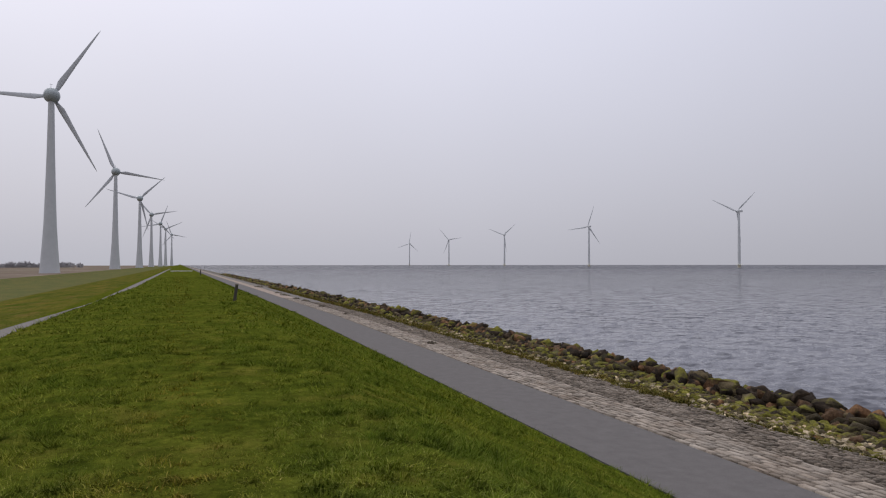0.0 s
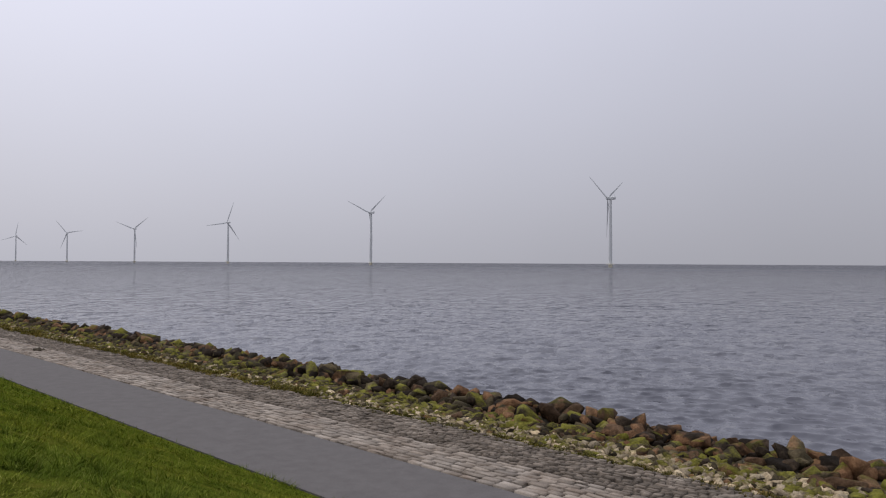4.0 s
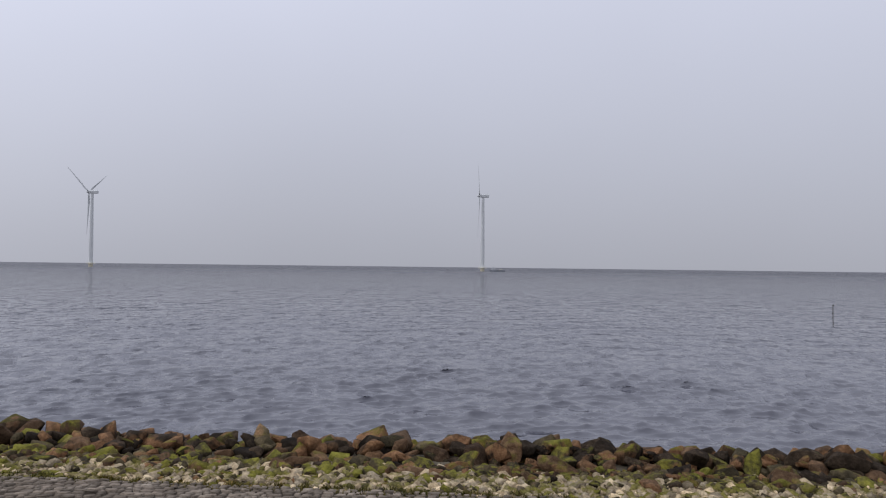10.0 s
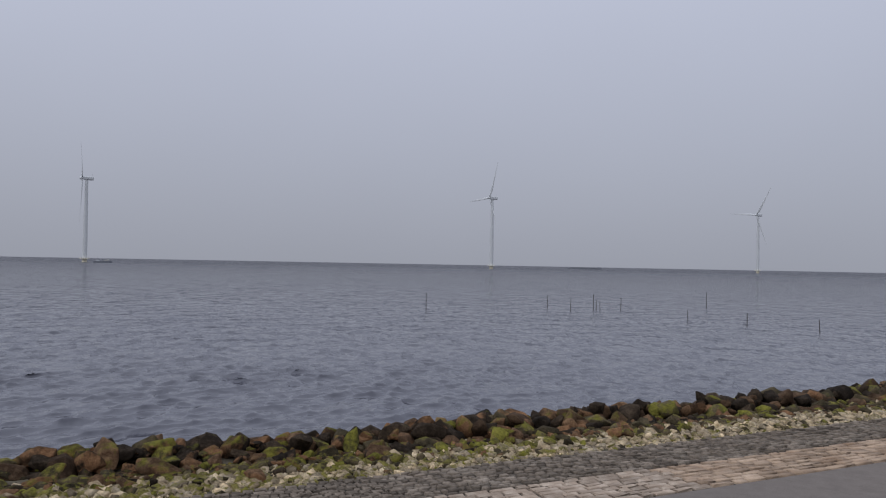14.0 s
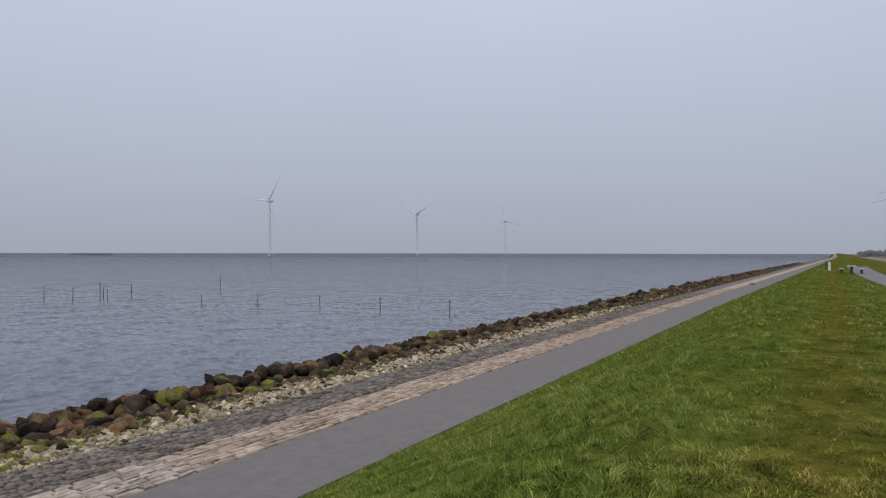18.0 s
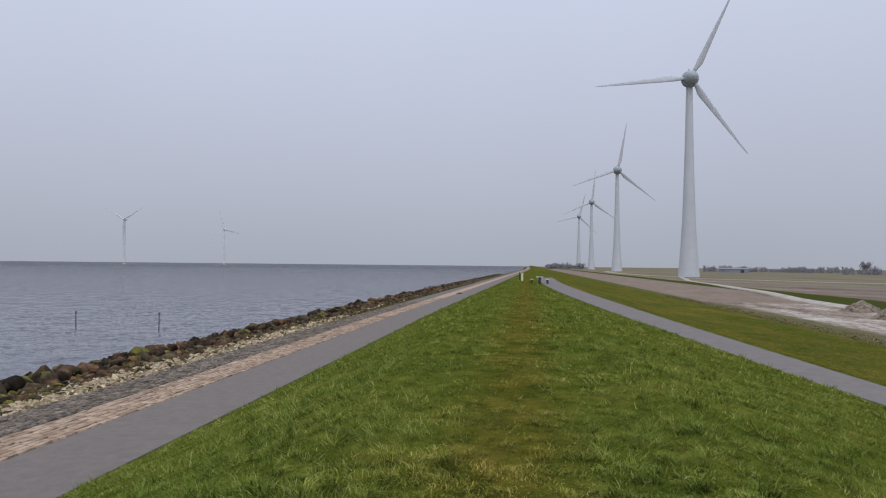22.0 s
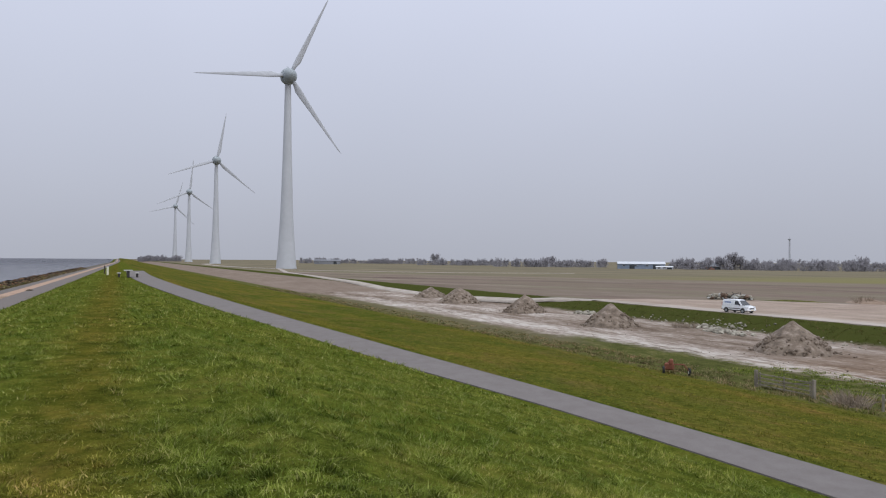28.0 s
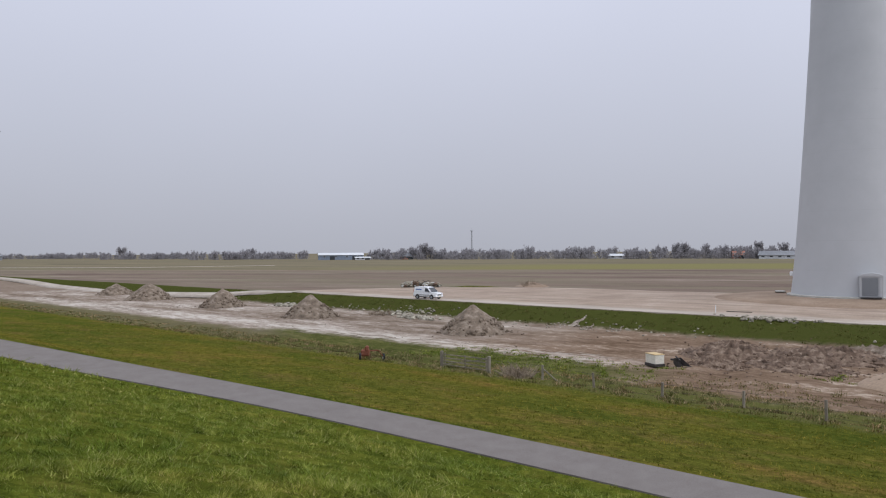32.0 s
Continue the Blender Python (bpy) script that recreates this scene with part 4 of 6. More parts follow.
def sand_spill(y, top, wide, seed):
    """A tongue of pale sand lying on the bank, narrow above and spread at its foot."""
    rnd = random.Random(seed)
    bm = bmesh.new()
    rows = []
    for i in range(27):
        t = i / 26
        x = top + (-65.2 - top) * t
        half = wide * (0.1 + 0.9 * t ** 1.3) * (1 + 0.7 * noise.noise((t * 6, seed, 0.3)))
        mid = y + 0.5 * noise.noise((t * 3, seed, 7.1))
        row = []
        for j in range(11):
            k = j / 5 - 1
            q = mid + half * k * (1 + 0.4 * noise.noise((t * 9, k * 2, seed)))
            dome = 0.10 * (1 - abs(k) ** 1.5) - 0.05
            row.append(bm.verts.new((x + 0.08 * noise.noise((t * 20, k * 4, seed)), q, gz(x, q) + dome + 0.09 * noise.noise((t * 14, k * 5, seed + 0.5)))))
        rows.append(row)
    for p, q in zip(rows, rows[1:]):
        for i in range(10):
            bm.faces.new((p[i], q[i], q[i + 1], p[i + 1]))
    for _ in range(26):
        t, k = rnd.uniform(0.5, 1.1), rnd.gauss(0, 0.8)
        size = rnd.uniform(0.05, 0.16)
        vs = stone(bm, size, rnd)
        px, py = top + (-65.2 - top) * t, y + k * wide
        bmesh.ops.transform(bm, matrix=pose(px, py, gz(px, py) + size * 0.4, 0, 0, rnd.uniform(0, 360)), verts=vs)
    return tagged(obj("sand_spill", bm, M_SPILL), "pale sand spilled down the grassy bank", "sand", group="sand spills on the bank")


def stone(bm, size, rnd, points=14, worn=0.0, flat=0.75, blocky=0.45):
    """An angular block of stone: the hull of some points on a squared-off ball, with worn edges."""
    sc = Vector((rnd.uniform(1.0, 1.45), rnd.uniform(0.75, 1.0), rnd.uniform(0.8, 1.1) * flat)) * size
    vs = []
    for i in range(points):
        z = 1 - 2 * (i + 0.5) / points
        a = i * 2.39996 + rnd.uniform(-0.5, 0.5)
        r = math.sqrt(1 - z * z)
        p = Vector((r * math.cos(a), r * math.sin(a), z))
        p *= (1 - blocky) * rnd.uniform(0.7, 1.15) + blocky * rnd.uniform(0.68, 0.92) / max(abs(p.x), abs(p.y), abs(p.z))
        vs.append(bm.verts.new((p.x * sc.x, p.y * sc.y, p.z * sc.z)))
    r = bmesh.ops.convex_hull(bm, input=vs)
    inner = [g for g in r["geom_interior"] if isinstance(g, bmesh.types.BMVert)]
    if inner:
        bmesh.ops.delete(bm, geom=inner, context="VERTS")
        vs = [v for v in vs if v.is_valid]
    if worn:
        es = list({e for v in vs for e in v.link_edges})
        r = bmesh.ops.bevel(bm, geom=es, offset=worn * size, segments=1, profile=0.6, affect="EDGES", clamp_overlap=True)
        vs = list({v for f in r["faces"] for v in f.verts})
    return [v for v in vs if v.is_valid]


for y, top, wide in ((-43.0, -69.0, 1.0), (-44.4, -67.3, 0.7), (-40.9, -67.0, 0.5), (-37.4, -67.0, 0.4)):
    sand_spill(y, top, wide, 530 + round(-y))


def rubble(name, spots, label, sizes, seed, mat=None, category="rubble"):
    """Loose broken stones lying at the spots (x, y, spread x, spread y, count)."""
    rnd = random.Random(seed)
    bm = bmesh.new()
    for x, y, sx, sy, count in spots:
        for _ in range(count):
            px, py = rnd.gauss(x, sx), rnd.gauss(y, sy)
            s = rnd.uniform(*sizes)
            vs = stone(bm, s, rnd)
            bmesh.ops.transform(bm, matrix=pose(px, py, gz(px, py) + s * 0.3, 0, 0, rnd.uniform(0, 360)), verts=vs)
    return tagged(obj(name, bm, mat or M_RUBBLE), label, category, kind="stuff")


rubble("white_rubble", [(-66.4, -66.0, 1.1, 3.6, 90), (-65.6, -47.0, 0.8, 5.0, 30), (-66.0, -78.0, 0.8, 3.0, 30), (-66.0, -22.0, 0.8, 9.0, 16), (-66.2, -36.0, 0.8, 4.0, 24), (-65.0, -110.0, 1.0, 3.0, 30)],
       "white broken rubble scattered along the foot of the bank", (0.05, 0.18), 61)
rubble("white_rubble", [(-65.6, -68.0, 0.8, 1.8, 46), (-63.6, -63.0, 0.8, 1.5, 44), (-65.4, -94.0, 0.6, 0.9, 34), (-66.8, -13.0, 0.3, 0.9, 7)], "heaped pieces of broken white concrete at the foot of the bank", (0.14, 0.4), 67)
rubble("strip_clods", [(-50.0, -60.0, 5.0, 16.0, 150), (-52.0, -95.0, 5.0, 16.0, 90), (-48.0, -34.0, 4.0, 7.0, 90)], "pale and grey clods strewn over the sandy strip", (0.02, 0.06), 66, M_HEAP, "soil")
rubble("soil_lumps", [(-57.0, -19.0, 4.0, 4.0, 260), (-52.0, -18.0, 3.0, 4.0, 160), (-60.0, -42.0, 4.0, 9.0, 20)], "dark lumps of turned soil strewn over the dug strip", (0.03, 0.13), 64, M_DARKSOIL, "soil")
rubble("sand_lumps", [(-56.0, -73.0, 3.5, 2.5, 60), (-57.0, -49.0, 3.5, 2.5, 60), (-58.0, -102.0, 4.0, 3.0, 50)], "grey lumps of earth strewn over the sandy strip", (0.03, 0.11), 65, M_HEAP, "soil")
rubble("pad_rubble", [(-70.6, -24.0, 0.5, 1.3, 34), (-72.0, -25.0, 0.6, 2.0, 24)], "white broken rubble at the edge of the pad", (0.08, 0.3), 62)


def debris():
    ob = thing("rubble_pile", "pile of broken concrete and dark stones beside the pad", "rubble pile", (-98.6, -97.4, gz(-98.6, -97.4)), -50)
    rnd = random.Random(63)
    for k, mat in enumerate((M_RUBBLE, M_DARKSOIL, M_CONCRETE)):
        bm = bmesh.new()
        for _ in range(22):
            s = rnd.uniform(0.25, 0.65)
            vs = stone(bm, s, rnd)
            bmesh.ops.transform(bm, matrix=pose(rnd.uniform(-3.6, 3.6), rnd.gauss(0, 0.6), s * rnd.uniform(0.4, 1.3), 0, 0, rnd.uniform(0, 360)), verts=vs)
        tagged(part(("pale_stones", "dark_stones", "grey_stones")[k], bm, mat, ob), kind="stuff")
    bm = bmesh.new()
    for i in range(5):
        rod(bm, (rnd.uniform(-2, 2), 0, 0.3), (rnd.uniform(-2, 2), rnd.uniform(-1, 1), 1.25), 0.06)
    part("scrap_bar", bm, M_DARKSTEEL, ob)


debris()


def peg(x, y):
    ob = thing("survey_peg", "thin white survey peg on the edge of the sand pad", "peg", (x, y, gz(x, y) + 0.05))
    part("stake", box(bmesh.new(), (0.07, 0.07, 0.8), (0, 0, 0.3), bevel=0.008), M_WHITE, ob)
    part("cap", box(bmesh.new(), (0.085, 0.085, 0.03), (0, 0, 0.715), bevel=0.008), M_WHITE, ob)


def plank(x, y):
    bm = box(bmesh.new(), (0.16, 2.5, 0.07), (0, 0, 0.03), bevel=0.008)
    ob = tagged(obj("plank", bm, M_DARKWOOD), "dark wet plank lying on the sand pad", "plank")
    ob.matrix_world = pose(x, y, gz(x, y) + 0.07, 0, 0, 12)


peg(-75.0, -31.3)
plank(-76.9, -29.6)


# ---- brushwood and dry weeds ----
def brush(name, at, radius, height, label, seed, count=160, mat=None, lean=0.6):
    rnd = random.Random(seed)
    ob = thing(name, label, "brushwood", (at[0], at[1], gz(*at)))
    bm = bmesh.new()
    for _ in range(count):
        a, r = rnd.uniform(0, 2 * math.pi), radius * math.sqrt(rnd.random())
        b = Vector((r * math.cos(a), r * math.sin(a), 0))
        tip = b + Vector((rnd.gauss(0, lean) * height, rnd.gauss(0, lean) * height, height * rnd.uniform(0.4, 1.05)))
        rod(bm, b, tip, rnd.uniform(0.008, 0.02) * (1 + height), 0.003, sides=3)
    part("brushwood", bm, mat or M_BRUSH, ob)
    return ob


brush("brush_pile", (-64.2, -70.8), 1.6, 0.7, "dry brown brushwood among the rubble below the bank", 73, 240)
brush("brush_pile", (-35.0, -26.6), 0.9, 0.9, "heap of dry brown brushwood by the fence", 71, 260)
heap("sand_heap", (-114.0, -83.0), 3.4, 0.9, M_MOUND, "low tan spread of sand on the edge of the field", 53, 1.6, lumps=10, rz=50)
brush("shrub", (-112.3, -82.4), 1.3, 1.5, "bare brown shrub on the edge of the field", 72, 120)


# ---- fence and gate ----
def fence():
    ob = thing("wire_fence", "weathered wooden posts strung with wire along the dike toe", "fence", (0, 0, 0))
    rnd = random.Random(5)
    ys = [-24.6, -21.2, -17.3, -13.3, -9.8, -6.0, -2.0]
    tops = []
    for y in ys:
        x = -34.7 + rnd.uniform(-0.12, 0.12)
        z = gz(x, y)
        top = (x + rnd.uniform(-0.05, 0.05), y + rnd.uniform(-0.06, 0.06), z + rnd.uniform(0.75, 0.95))
        part("post", rod(bmesh.new(), (x, y, z - 0.3), top, 0.075, 0.065, 7), M_WOOD, ob)
        tops.append(Vector(top))
    for k in (0.08, 0.42, 0.72):
        for a, c in zip([Vector((-34.7, -28.4, gz(-34.7, -28.4) + 0.9))] + tops, tops):
            part("wire", rod(bmesh.new(), a - Vector((0, 0, k)), c - Vector((0, 0, k)), 0.005, sides=4), M_DARKSTEEL, ob)
    part("brace", rod(bmesh.new(), tops[0] - Vector((0, 0, 0.2)), (-34.7, -23.4, gz(-34.7, -23.4)), 0.045, sides=6), M_WOOD, ob)
    gate = thing("field_gate", "grey wooden field gate between two stout posts", "gate", (-34.65, -30.45, gz(-34.65, -30.45)))
    for y in (-1.95, 1.95):
        part("gate_post", box(bmesh.new(), (0.18, 0.18, 1.4), (0, y, 0.35), bevel=0.02), M_WOOD, gate)
    for z in (0.2, 0.42, 0.64, 0.86):
        part("rail", box(bmesh.new(), (0.04, 3.7, 0.06), (0.02, 0, z), pose(0, 0, 0, rnd.uniform(-0.6, 0.6), 0, 0)), M_WOOD, gate)
    part("diagonal", box(bmesh.new(), (0.035, 3.7, 0.055), (-0.03, 0, 0.53), pose(0, 0, 0, 10.0, 0, 0)), M_WOOD, gate)
    for y in (-1.7, 0, 1.7):
        part("upright", box(bmesh.new(), (0.035, 0.07, 0.85), (-0.035, y, 0.53)), M_WOOD, gate)


fence()


# ---- farm machine left by the ditch ----
def wheel(parent, at, radius, width, rz, rim_mat, name="wheel"):
    """A wheel with its axle along x, turned by rz."""
    tyre = part(name, lathe(bmesh.new(), [(radius * 0.62, -width / 2), (radius * 0.93, -width / 2), (radius, -width * 0.3), (radius, width * 0.3), (radius * 0.93, width / 2), (radius * 0.62, width / 2)], 20, False), M_RUBBER, parent, smooth=True)
    tyre.matrix_local = pose(*at, 0, 90, 0) if rz == 0 else pose(*at, 0, 0, rz) @ pose(0, 0, 0, 0, 90, 0)
    part("rim", lathe(bmesh.new(), [(radius * 0.64, -width * 0.35), (radius * 0.5, -width * 0.25), (radius * 0.2, -width * 0.42), (radius * 0.2, width * 0.42), (radius * 0.5, width * 0.25), (radius * 0.64, width * 0.35)], 20), rim_mat, tyre)
    return tyre


def rake():
    ob = thing("hay_rake", "old orange hay rake standing in the grass by the ditch", "farm machine", (-32.9, -37.2, gz(-32.9, -37.2)), -48)
    ob.scale = (0.86, 0.86, 0.86)
    wheel(ob, (-0.95, 0.1, 0.26), 0.27, 0.14, 20, M_CREAM)
    wheel(ob, (0.85, 0.3, 0.3), 0.3, 0.16, 10, M_ORANGE)
    for a, c, r in (((-0.95, 0.1, 0.26), (-0.55, 0, 0.75), 0.04), ((-0.55, 0, 0.75), (0.7, 0, 0.7), 0.05), ((0.85, 0.3, 0.3), (0.6, 0, 0.7), 0.04), ((0.2, 0, 0.7), (0.35, -0.2, 1.1), 0.045), ((0.7, 0, 0.7), (0.35, -0.2, 1.1), 0.04), ((0.5, 0.1, 0.7), (0.6, -0.3, 0.25), 0.05)):
        part("frame_tube", rod(bmesh.new(), a, c, r, sides=7), M_ORANGE, ob)
    bm = bmesh.new()
    box(bm, (0.7, 0.45, 0.5), (0.5, -0.1, 0.55), bevel=0.08)
    box(bm, (0.3, 0.35, 0.4), (0.35, 0, 0.9), bevel=0.07)
    part("gearbox", bm, M_ORANGE, ob)
    for i in range(9):
        part("tine", rod(bmesh.new(), (0.1 + i * 0.09, -0.3, 0.55), (0.15 + i * 0.09, -0.5, 0.05), 0.012, sides=4), M_ORANGE, ob)


rake()


def pump_set():
    ob = thing("pump_cabinet", "cream steel pump cabinet with a rusty lid on the dug ground", "machine", (-47.7, -24.3, gz(-47.7, -24.3)), 62)
    ob.scale = (0.84, 0.84, 0.84)
    part("body", box(bmesh.new(), (1.35, 0.9, 0.75), (0, 0, 0.6), bevel=0.03), M_CREAM, ob)
    part("skid", box(bmesh.new(), (1.45, 1.0, 0.24), (0, 0, 0.12), bevel=0.02), M_DARKSTEEL, ob)
    part("lid", box(bmesh.new(), (1.4, 0.95, 0.06), (0, 0, 1.0), bevel=0.015), M_RUST, ob, "rust-streaked lid")
    for i in range(6):
        part("vent_slat", box(bmesh.new(), (0.03, 0.5, 0.03), (-0.69, 0, 0.45 + i * 0.06)), M_GRILLE, ob)
    part("print", box(bmesh.new(), (0.42, 0.006, 0.12), (0.05, 0.453, 0.72)), M_DARKSTEEL, ob)
    bk = thing("digger_bucket", "dark steel digger bucket lying beside the pump cabinet", "bucket", (-48.3, -22.6, gz(-48.3, -22.6)), 75)
    bk.scale = (0.8, 0.8, 0.8)
    bm = bmesh.new()
    prof = [(-0.5, 0.75), (-0.55, 0.35), (-0.3, 0.05), (0.25, 0.0), (0.6, 0.1)]
    a = [bm.verts.new((x, -0.45, z)) for x, z in prof]
    c = [bm.verts.new((x, 0.45, z)) for x, z in prof]
    for i in range(len(prof) - 1):
        bm.faces.new((a[i], a[i + 1], c[i + 1], c[i]))
    bm.faces.new(a)
    bm.faces.new(c[::-1])
    part("shell", bm, M_DARKSTEEL, bk)
    for y in (-0.36, -0.12, 0.12, 0.36):
        part("tooth", box(bmesh.new(), (0.22, 0.08, 0.05), (0.68, y, 0.11)), M_DARKSTEEL, bk)
    part("arm", rod(bmesh.new(), (-0.45, 0, 0.6), (-1.3, 0.15, 0.5), 0.09, sides=8), M_DARKSTEEL, bk)
    part("link", rod(bmesh.new(), (-0.2, 0, 0.55), (-0.7, 0.05, 0.85), 0.06, sides=8), M_DARKSTEEL, bk)


pump_set()


# ---- the van ----
def van():
    ob = thing("delivery_van", "small white delivery van parked on the edge of the sand pad", "van", (-72.6, -70.4, gz(-72.6, -70.4) + 0.06), 5)
    ob.scale = (0.92, 0.92, 0.92)
    # side outline from tail to nose: length along y, height z, and how far the side leans in
    bm = bmesh.new()
    low = [(-2.14, 0.42), (-2.16, 0.9), (-2.12, 1.05), (1.0, 1.08), (2.0, 0.92), (2.13, 0.7), (2.14, 0.38)]
    cabin = [(-2.12, 1.05), (-2.05, 1.7), (-1.95, 1.8), (-0.4, 1.84), (0.3, 1.78), (0.55, 1.7), (1.25, 1.07)]
    for half_low, half_top, outline in ((0.89, 0.86, low), (0.86, 0.70, cabin)):
        zs = [z for _, z in outline]
        sides = []
        for sgn in (-1, 1):
            row = []
            for y, z in outline:
                k = (z - min(zs)) / (max(zs) - min(zs))
                row.append(bm.verts.new((sgn * (half_low + (half_top - half_low) * k), y, z)))
            sides.append(row)
        k = len(outline)
        for i in range(k):
            j = (i + 1) % k
            bm.faces.new((sides[0][i], sides[0][j], sides[1][j], sides[1][i]))
        bm.faces.new(sides[0][::-1])
        bm.faces.new(sides[1])
    bmesh.ops.recalc_face_normals(bm, faces=bm.faces)
    bmesh.ops.bevel(bm, geom=list(bm.edges), offset=0.05, segments=2, affect="EDGES")
    body = part("body", bm, M_WHITE, ob)
    for sgn, nm in ((-1, "side_window"), (1, "side_window")):
        bm = bmesh.new()
        for pts in ([(0.02, 1.12), (0.95, 1.12), (0.5, 1.6), (0.06, 1.64)],):
            v = [bm.verts.new((sgn * (0.87 - (z - 1.05) / 0.79 * 0.16 + 0.012), y, z)) for y, z in pts]
            bm.faces.new(v if sgn > 0 else v[::-1])
            r = bmesh.ops.extrude_face_region(bm, geom=list(bm.faces))
            bmesh.ops.translate(bm, vec=(-sgn * 0.03, 0, 0), verts=[q for q in r["geom"] if isinstance(q, bmesh.types.BMVert)])
        part(nm, bm, M_GLASS, body)
        part("side_print", box(bmesh.new(), (0.012, 1.1, 0.17), (sgn * 0.80, -1.15, 1.42), pose(0, 0, 0, 0, -sgn * 11.5, 0)), M_BLUEBAR, body)
        part("side_rail", box(bmesh.new(), (0.03, 2.0, 0.09), (sgn * 0.895, 0, 0.62), bevel=0.01), M_DARKSTEEL, body)
        part("mirror", box(bmesh.new(), (0.2, 0.1, 0.2), (sgn * 0.95, 0.92, 1.15), bevel=0.04), M_DARKSTEEL, body)
        part("headlight", box(bmesh.new(), (0.3, 0.2, 0.24), (sgn * 0.68, 2.02, 0.84), pose(0, 0, 0, 20, 0, 0), bevel=0.04), M_CLEARLAMP, body)
        part("tail_light", box(bmesh.new(), (0.12, 0.06, 0.5), (sgn * 0.78, -2.13, 1.15), bevel=0.02), M_REDLAMP, body)
    bm = bmesh.new()
    v = [bm.verts.new(p) for p in ((-0.72, 1.26, 1.10), (0.72, 1.26, 1.10), (0.60, 0.63, 1.68), (-0.60, 0.63, 1.68))]
    bm.faces.new(v)
    r = bmesh.ops.extrude_face_region(bm, geom=list(bm.faces))
    bmesh.ops.translate(bm, vec=(0, 0.02, 0.03), verts=[q for q in r["geom"] if isinstance(q, bmesh.types.BMVert)])
    part("windscreen", bm, M_GLASS, body)
    part("front_bumper", box(bmesh.new(), (1.7, 0.2, 0.24), (0, 2.12, 0.45), bevel=0.06), M_WHITE, body)
    part("grille", box(bmesh.new(), (0.9, 0.06, 0.16), (0, 2.17, 0.66), bevel=0.02), M_DARKSTEEL, body)
    part("number_plate", box(bmesh.new(), (0.5, 0.02, 0.11), (0, 2.23, 0.45)), M_YELLOW, body)
    part("rear_bumper", box(bmesh.new(), (1.7, 0.16, 0.22), (0, -2.16, 0.48), bevel=0.05), M_DARKSTEEL, body)
    part("underbody", box(bmesh.new(), (1.5, 3.9, 0.2), (0, 0, 0.36)), M_DARKSTEEL, body)
    for y in (-1.35, 1.35):
        for sgn in (-1, 1):
            part("wheel_arch", lathe(bmesh.new(), [(0.37, -0.02), (0.37, 0.02)], 20), M_DARKSTEEL, body).matrix_local = pose(sgn * 0.885, y, 0.36, 0, 90, 0)
            wheel(ob, (sgn * 0.84, y, 0.315), 0.315, 0.2, 0, M_STEEL)


van()


# ---- on the crest: picnic table, markers, posts ----
def picnic():
    z = gz(-1.26, -86)
    tb = thing("picnic_table", "grey concrete picnic table with its benches on the crest", "picnic table", (-1.26, -86, z))
    part("tabletop", box(bmesh.new(), (0.86, 2.0, 0.07), (0, 0, 0.77), bevel=0.015), M_CONCRETE, tb)
    for y in (-0.65, 0.65):
        part("pedestal", box(bmesh.new(), (0.28, 0.2, 0.72), (0, y, 0.36), bevel=0.02), M_DARKSTEEL, tb)
    for x in (-0.9, 0.9):
        part("bench_seat", box(bmesh.new(), (0.36, 1.9, 0.07), (x, 0, 0.48), bevel=0.015), M_CONCRETE, tb)
        for y in (-0.65, 0.65):
            part("bench_pedestal", box(bmesh.new(), (0.2, 0.18, 0.44), (x, y, 0.22), bevel=0.02), M_DARKSTEEL, tb)
    z = gz(0.7, -84)
    mk = thing("marker_post", "short pale yellow marker post on the dike crest", "marker post", (0.72, -84, z))
    part("post", box(bmesh.new(), (0.2, 0.12, 0.82), (0, 0, 0.41), bevel=0.02), M_MARKER, mk)
    part("cap", box(bmesh.new(), (0.22, 0.14, 0.05), (0, 0, 0.84), bevel=0.015), M_WHITE, mk)
    sk = thing("stake", "thin dark wooden stake beside the marker post", "stake", (1.1, -90, gz(1.1, -90)))
    part("post", rod(bmesh.new(), (0, 0, -0.2), (0, 0, 0.95), 0.07, sides=7), M_DARKWOOD, sk)


picnic()


def slope_post(at, h, lean):
    ob = thing("dike_post", "dark weathered wooden post leaning in the grass slope", "post", (at[0], at[1], gz(*at)), 0, group="posts on the slope")
    part("post", rod(bmesh.new(), (0, 0, -0.3), (lean, 0, h), 0.08, 0.075, 8), M_DARKWOOD, ob)
    part("cap", rod(bmesh.new(), (lean, 0, h), (lean, 0, h + 0.06), 0.095, 0.09, 8), M_WOOD, ob)


slope_post((2.7, 38.2), 0.8, 0.15)
slope_post((3.4, 128.0), 0.85, 0.02)
slab = thing("concrete_slab", "pale flat concrete slab let into the crest", "slab", (0.6, 199, gz(0.6, 199)))
part("slab", box(bmesh.new(), (5.2, 7.0, 0.16), (0, 0, 0.06), bevel=0.02), M_CONCRETE, slab)
for i, (x, y, r) in enumerate([(14.5, 44.5, 0.34), (14.9, 73.5, 0.4), (15.0, 87.5, 0.5), (15.3, 102.0, 0.8), (15.0, 108.0, 0.7), (15.2, 122.0, 0.9), (15.3, 132.0, 0.8), (15.8, 170.0, 1.2), (12.0, -125.0, 0.5)]):
    heap("mud_clump", (x + drift(y) * 0.6, y), r, 0.28 + 0.14 * r, M_MUD, "dark clump of dried mud and weed washed on the paving", 81 + i, 1.0, "mud clump", 25)


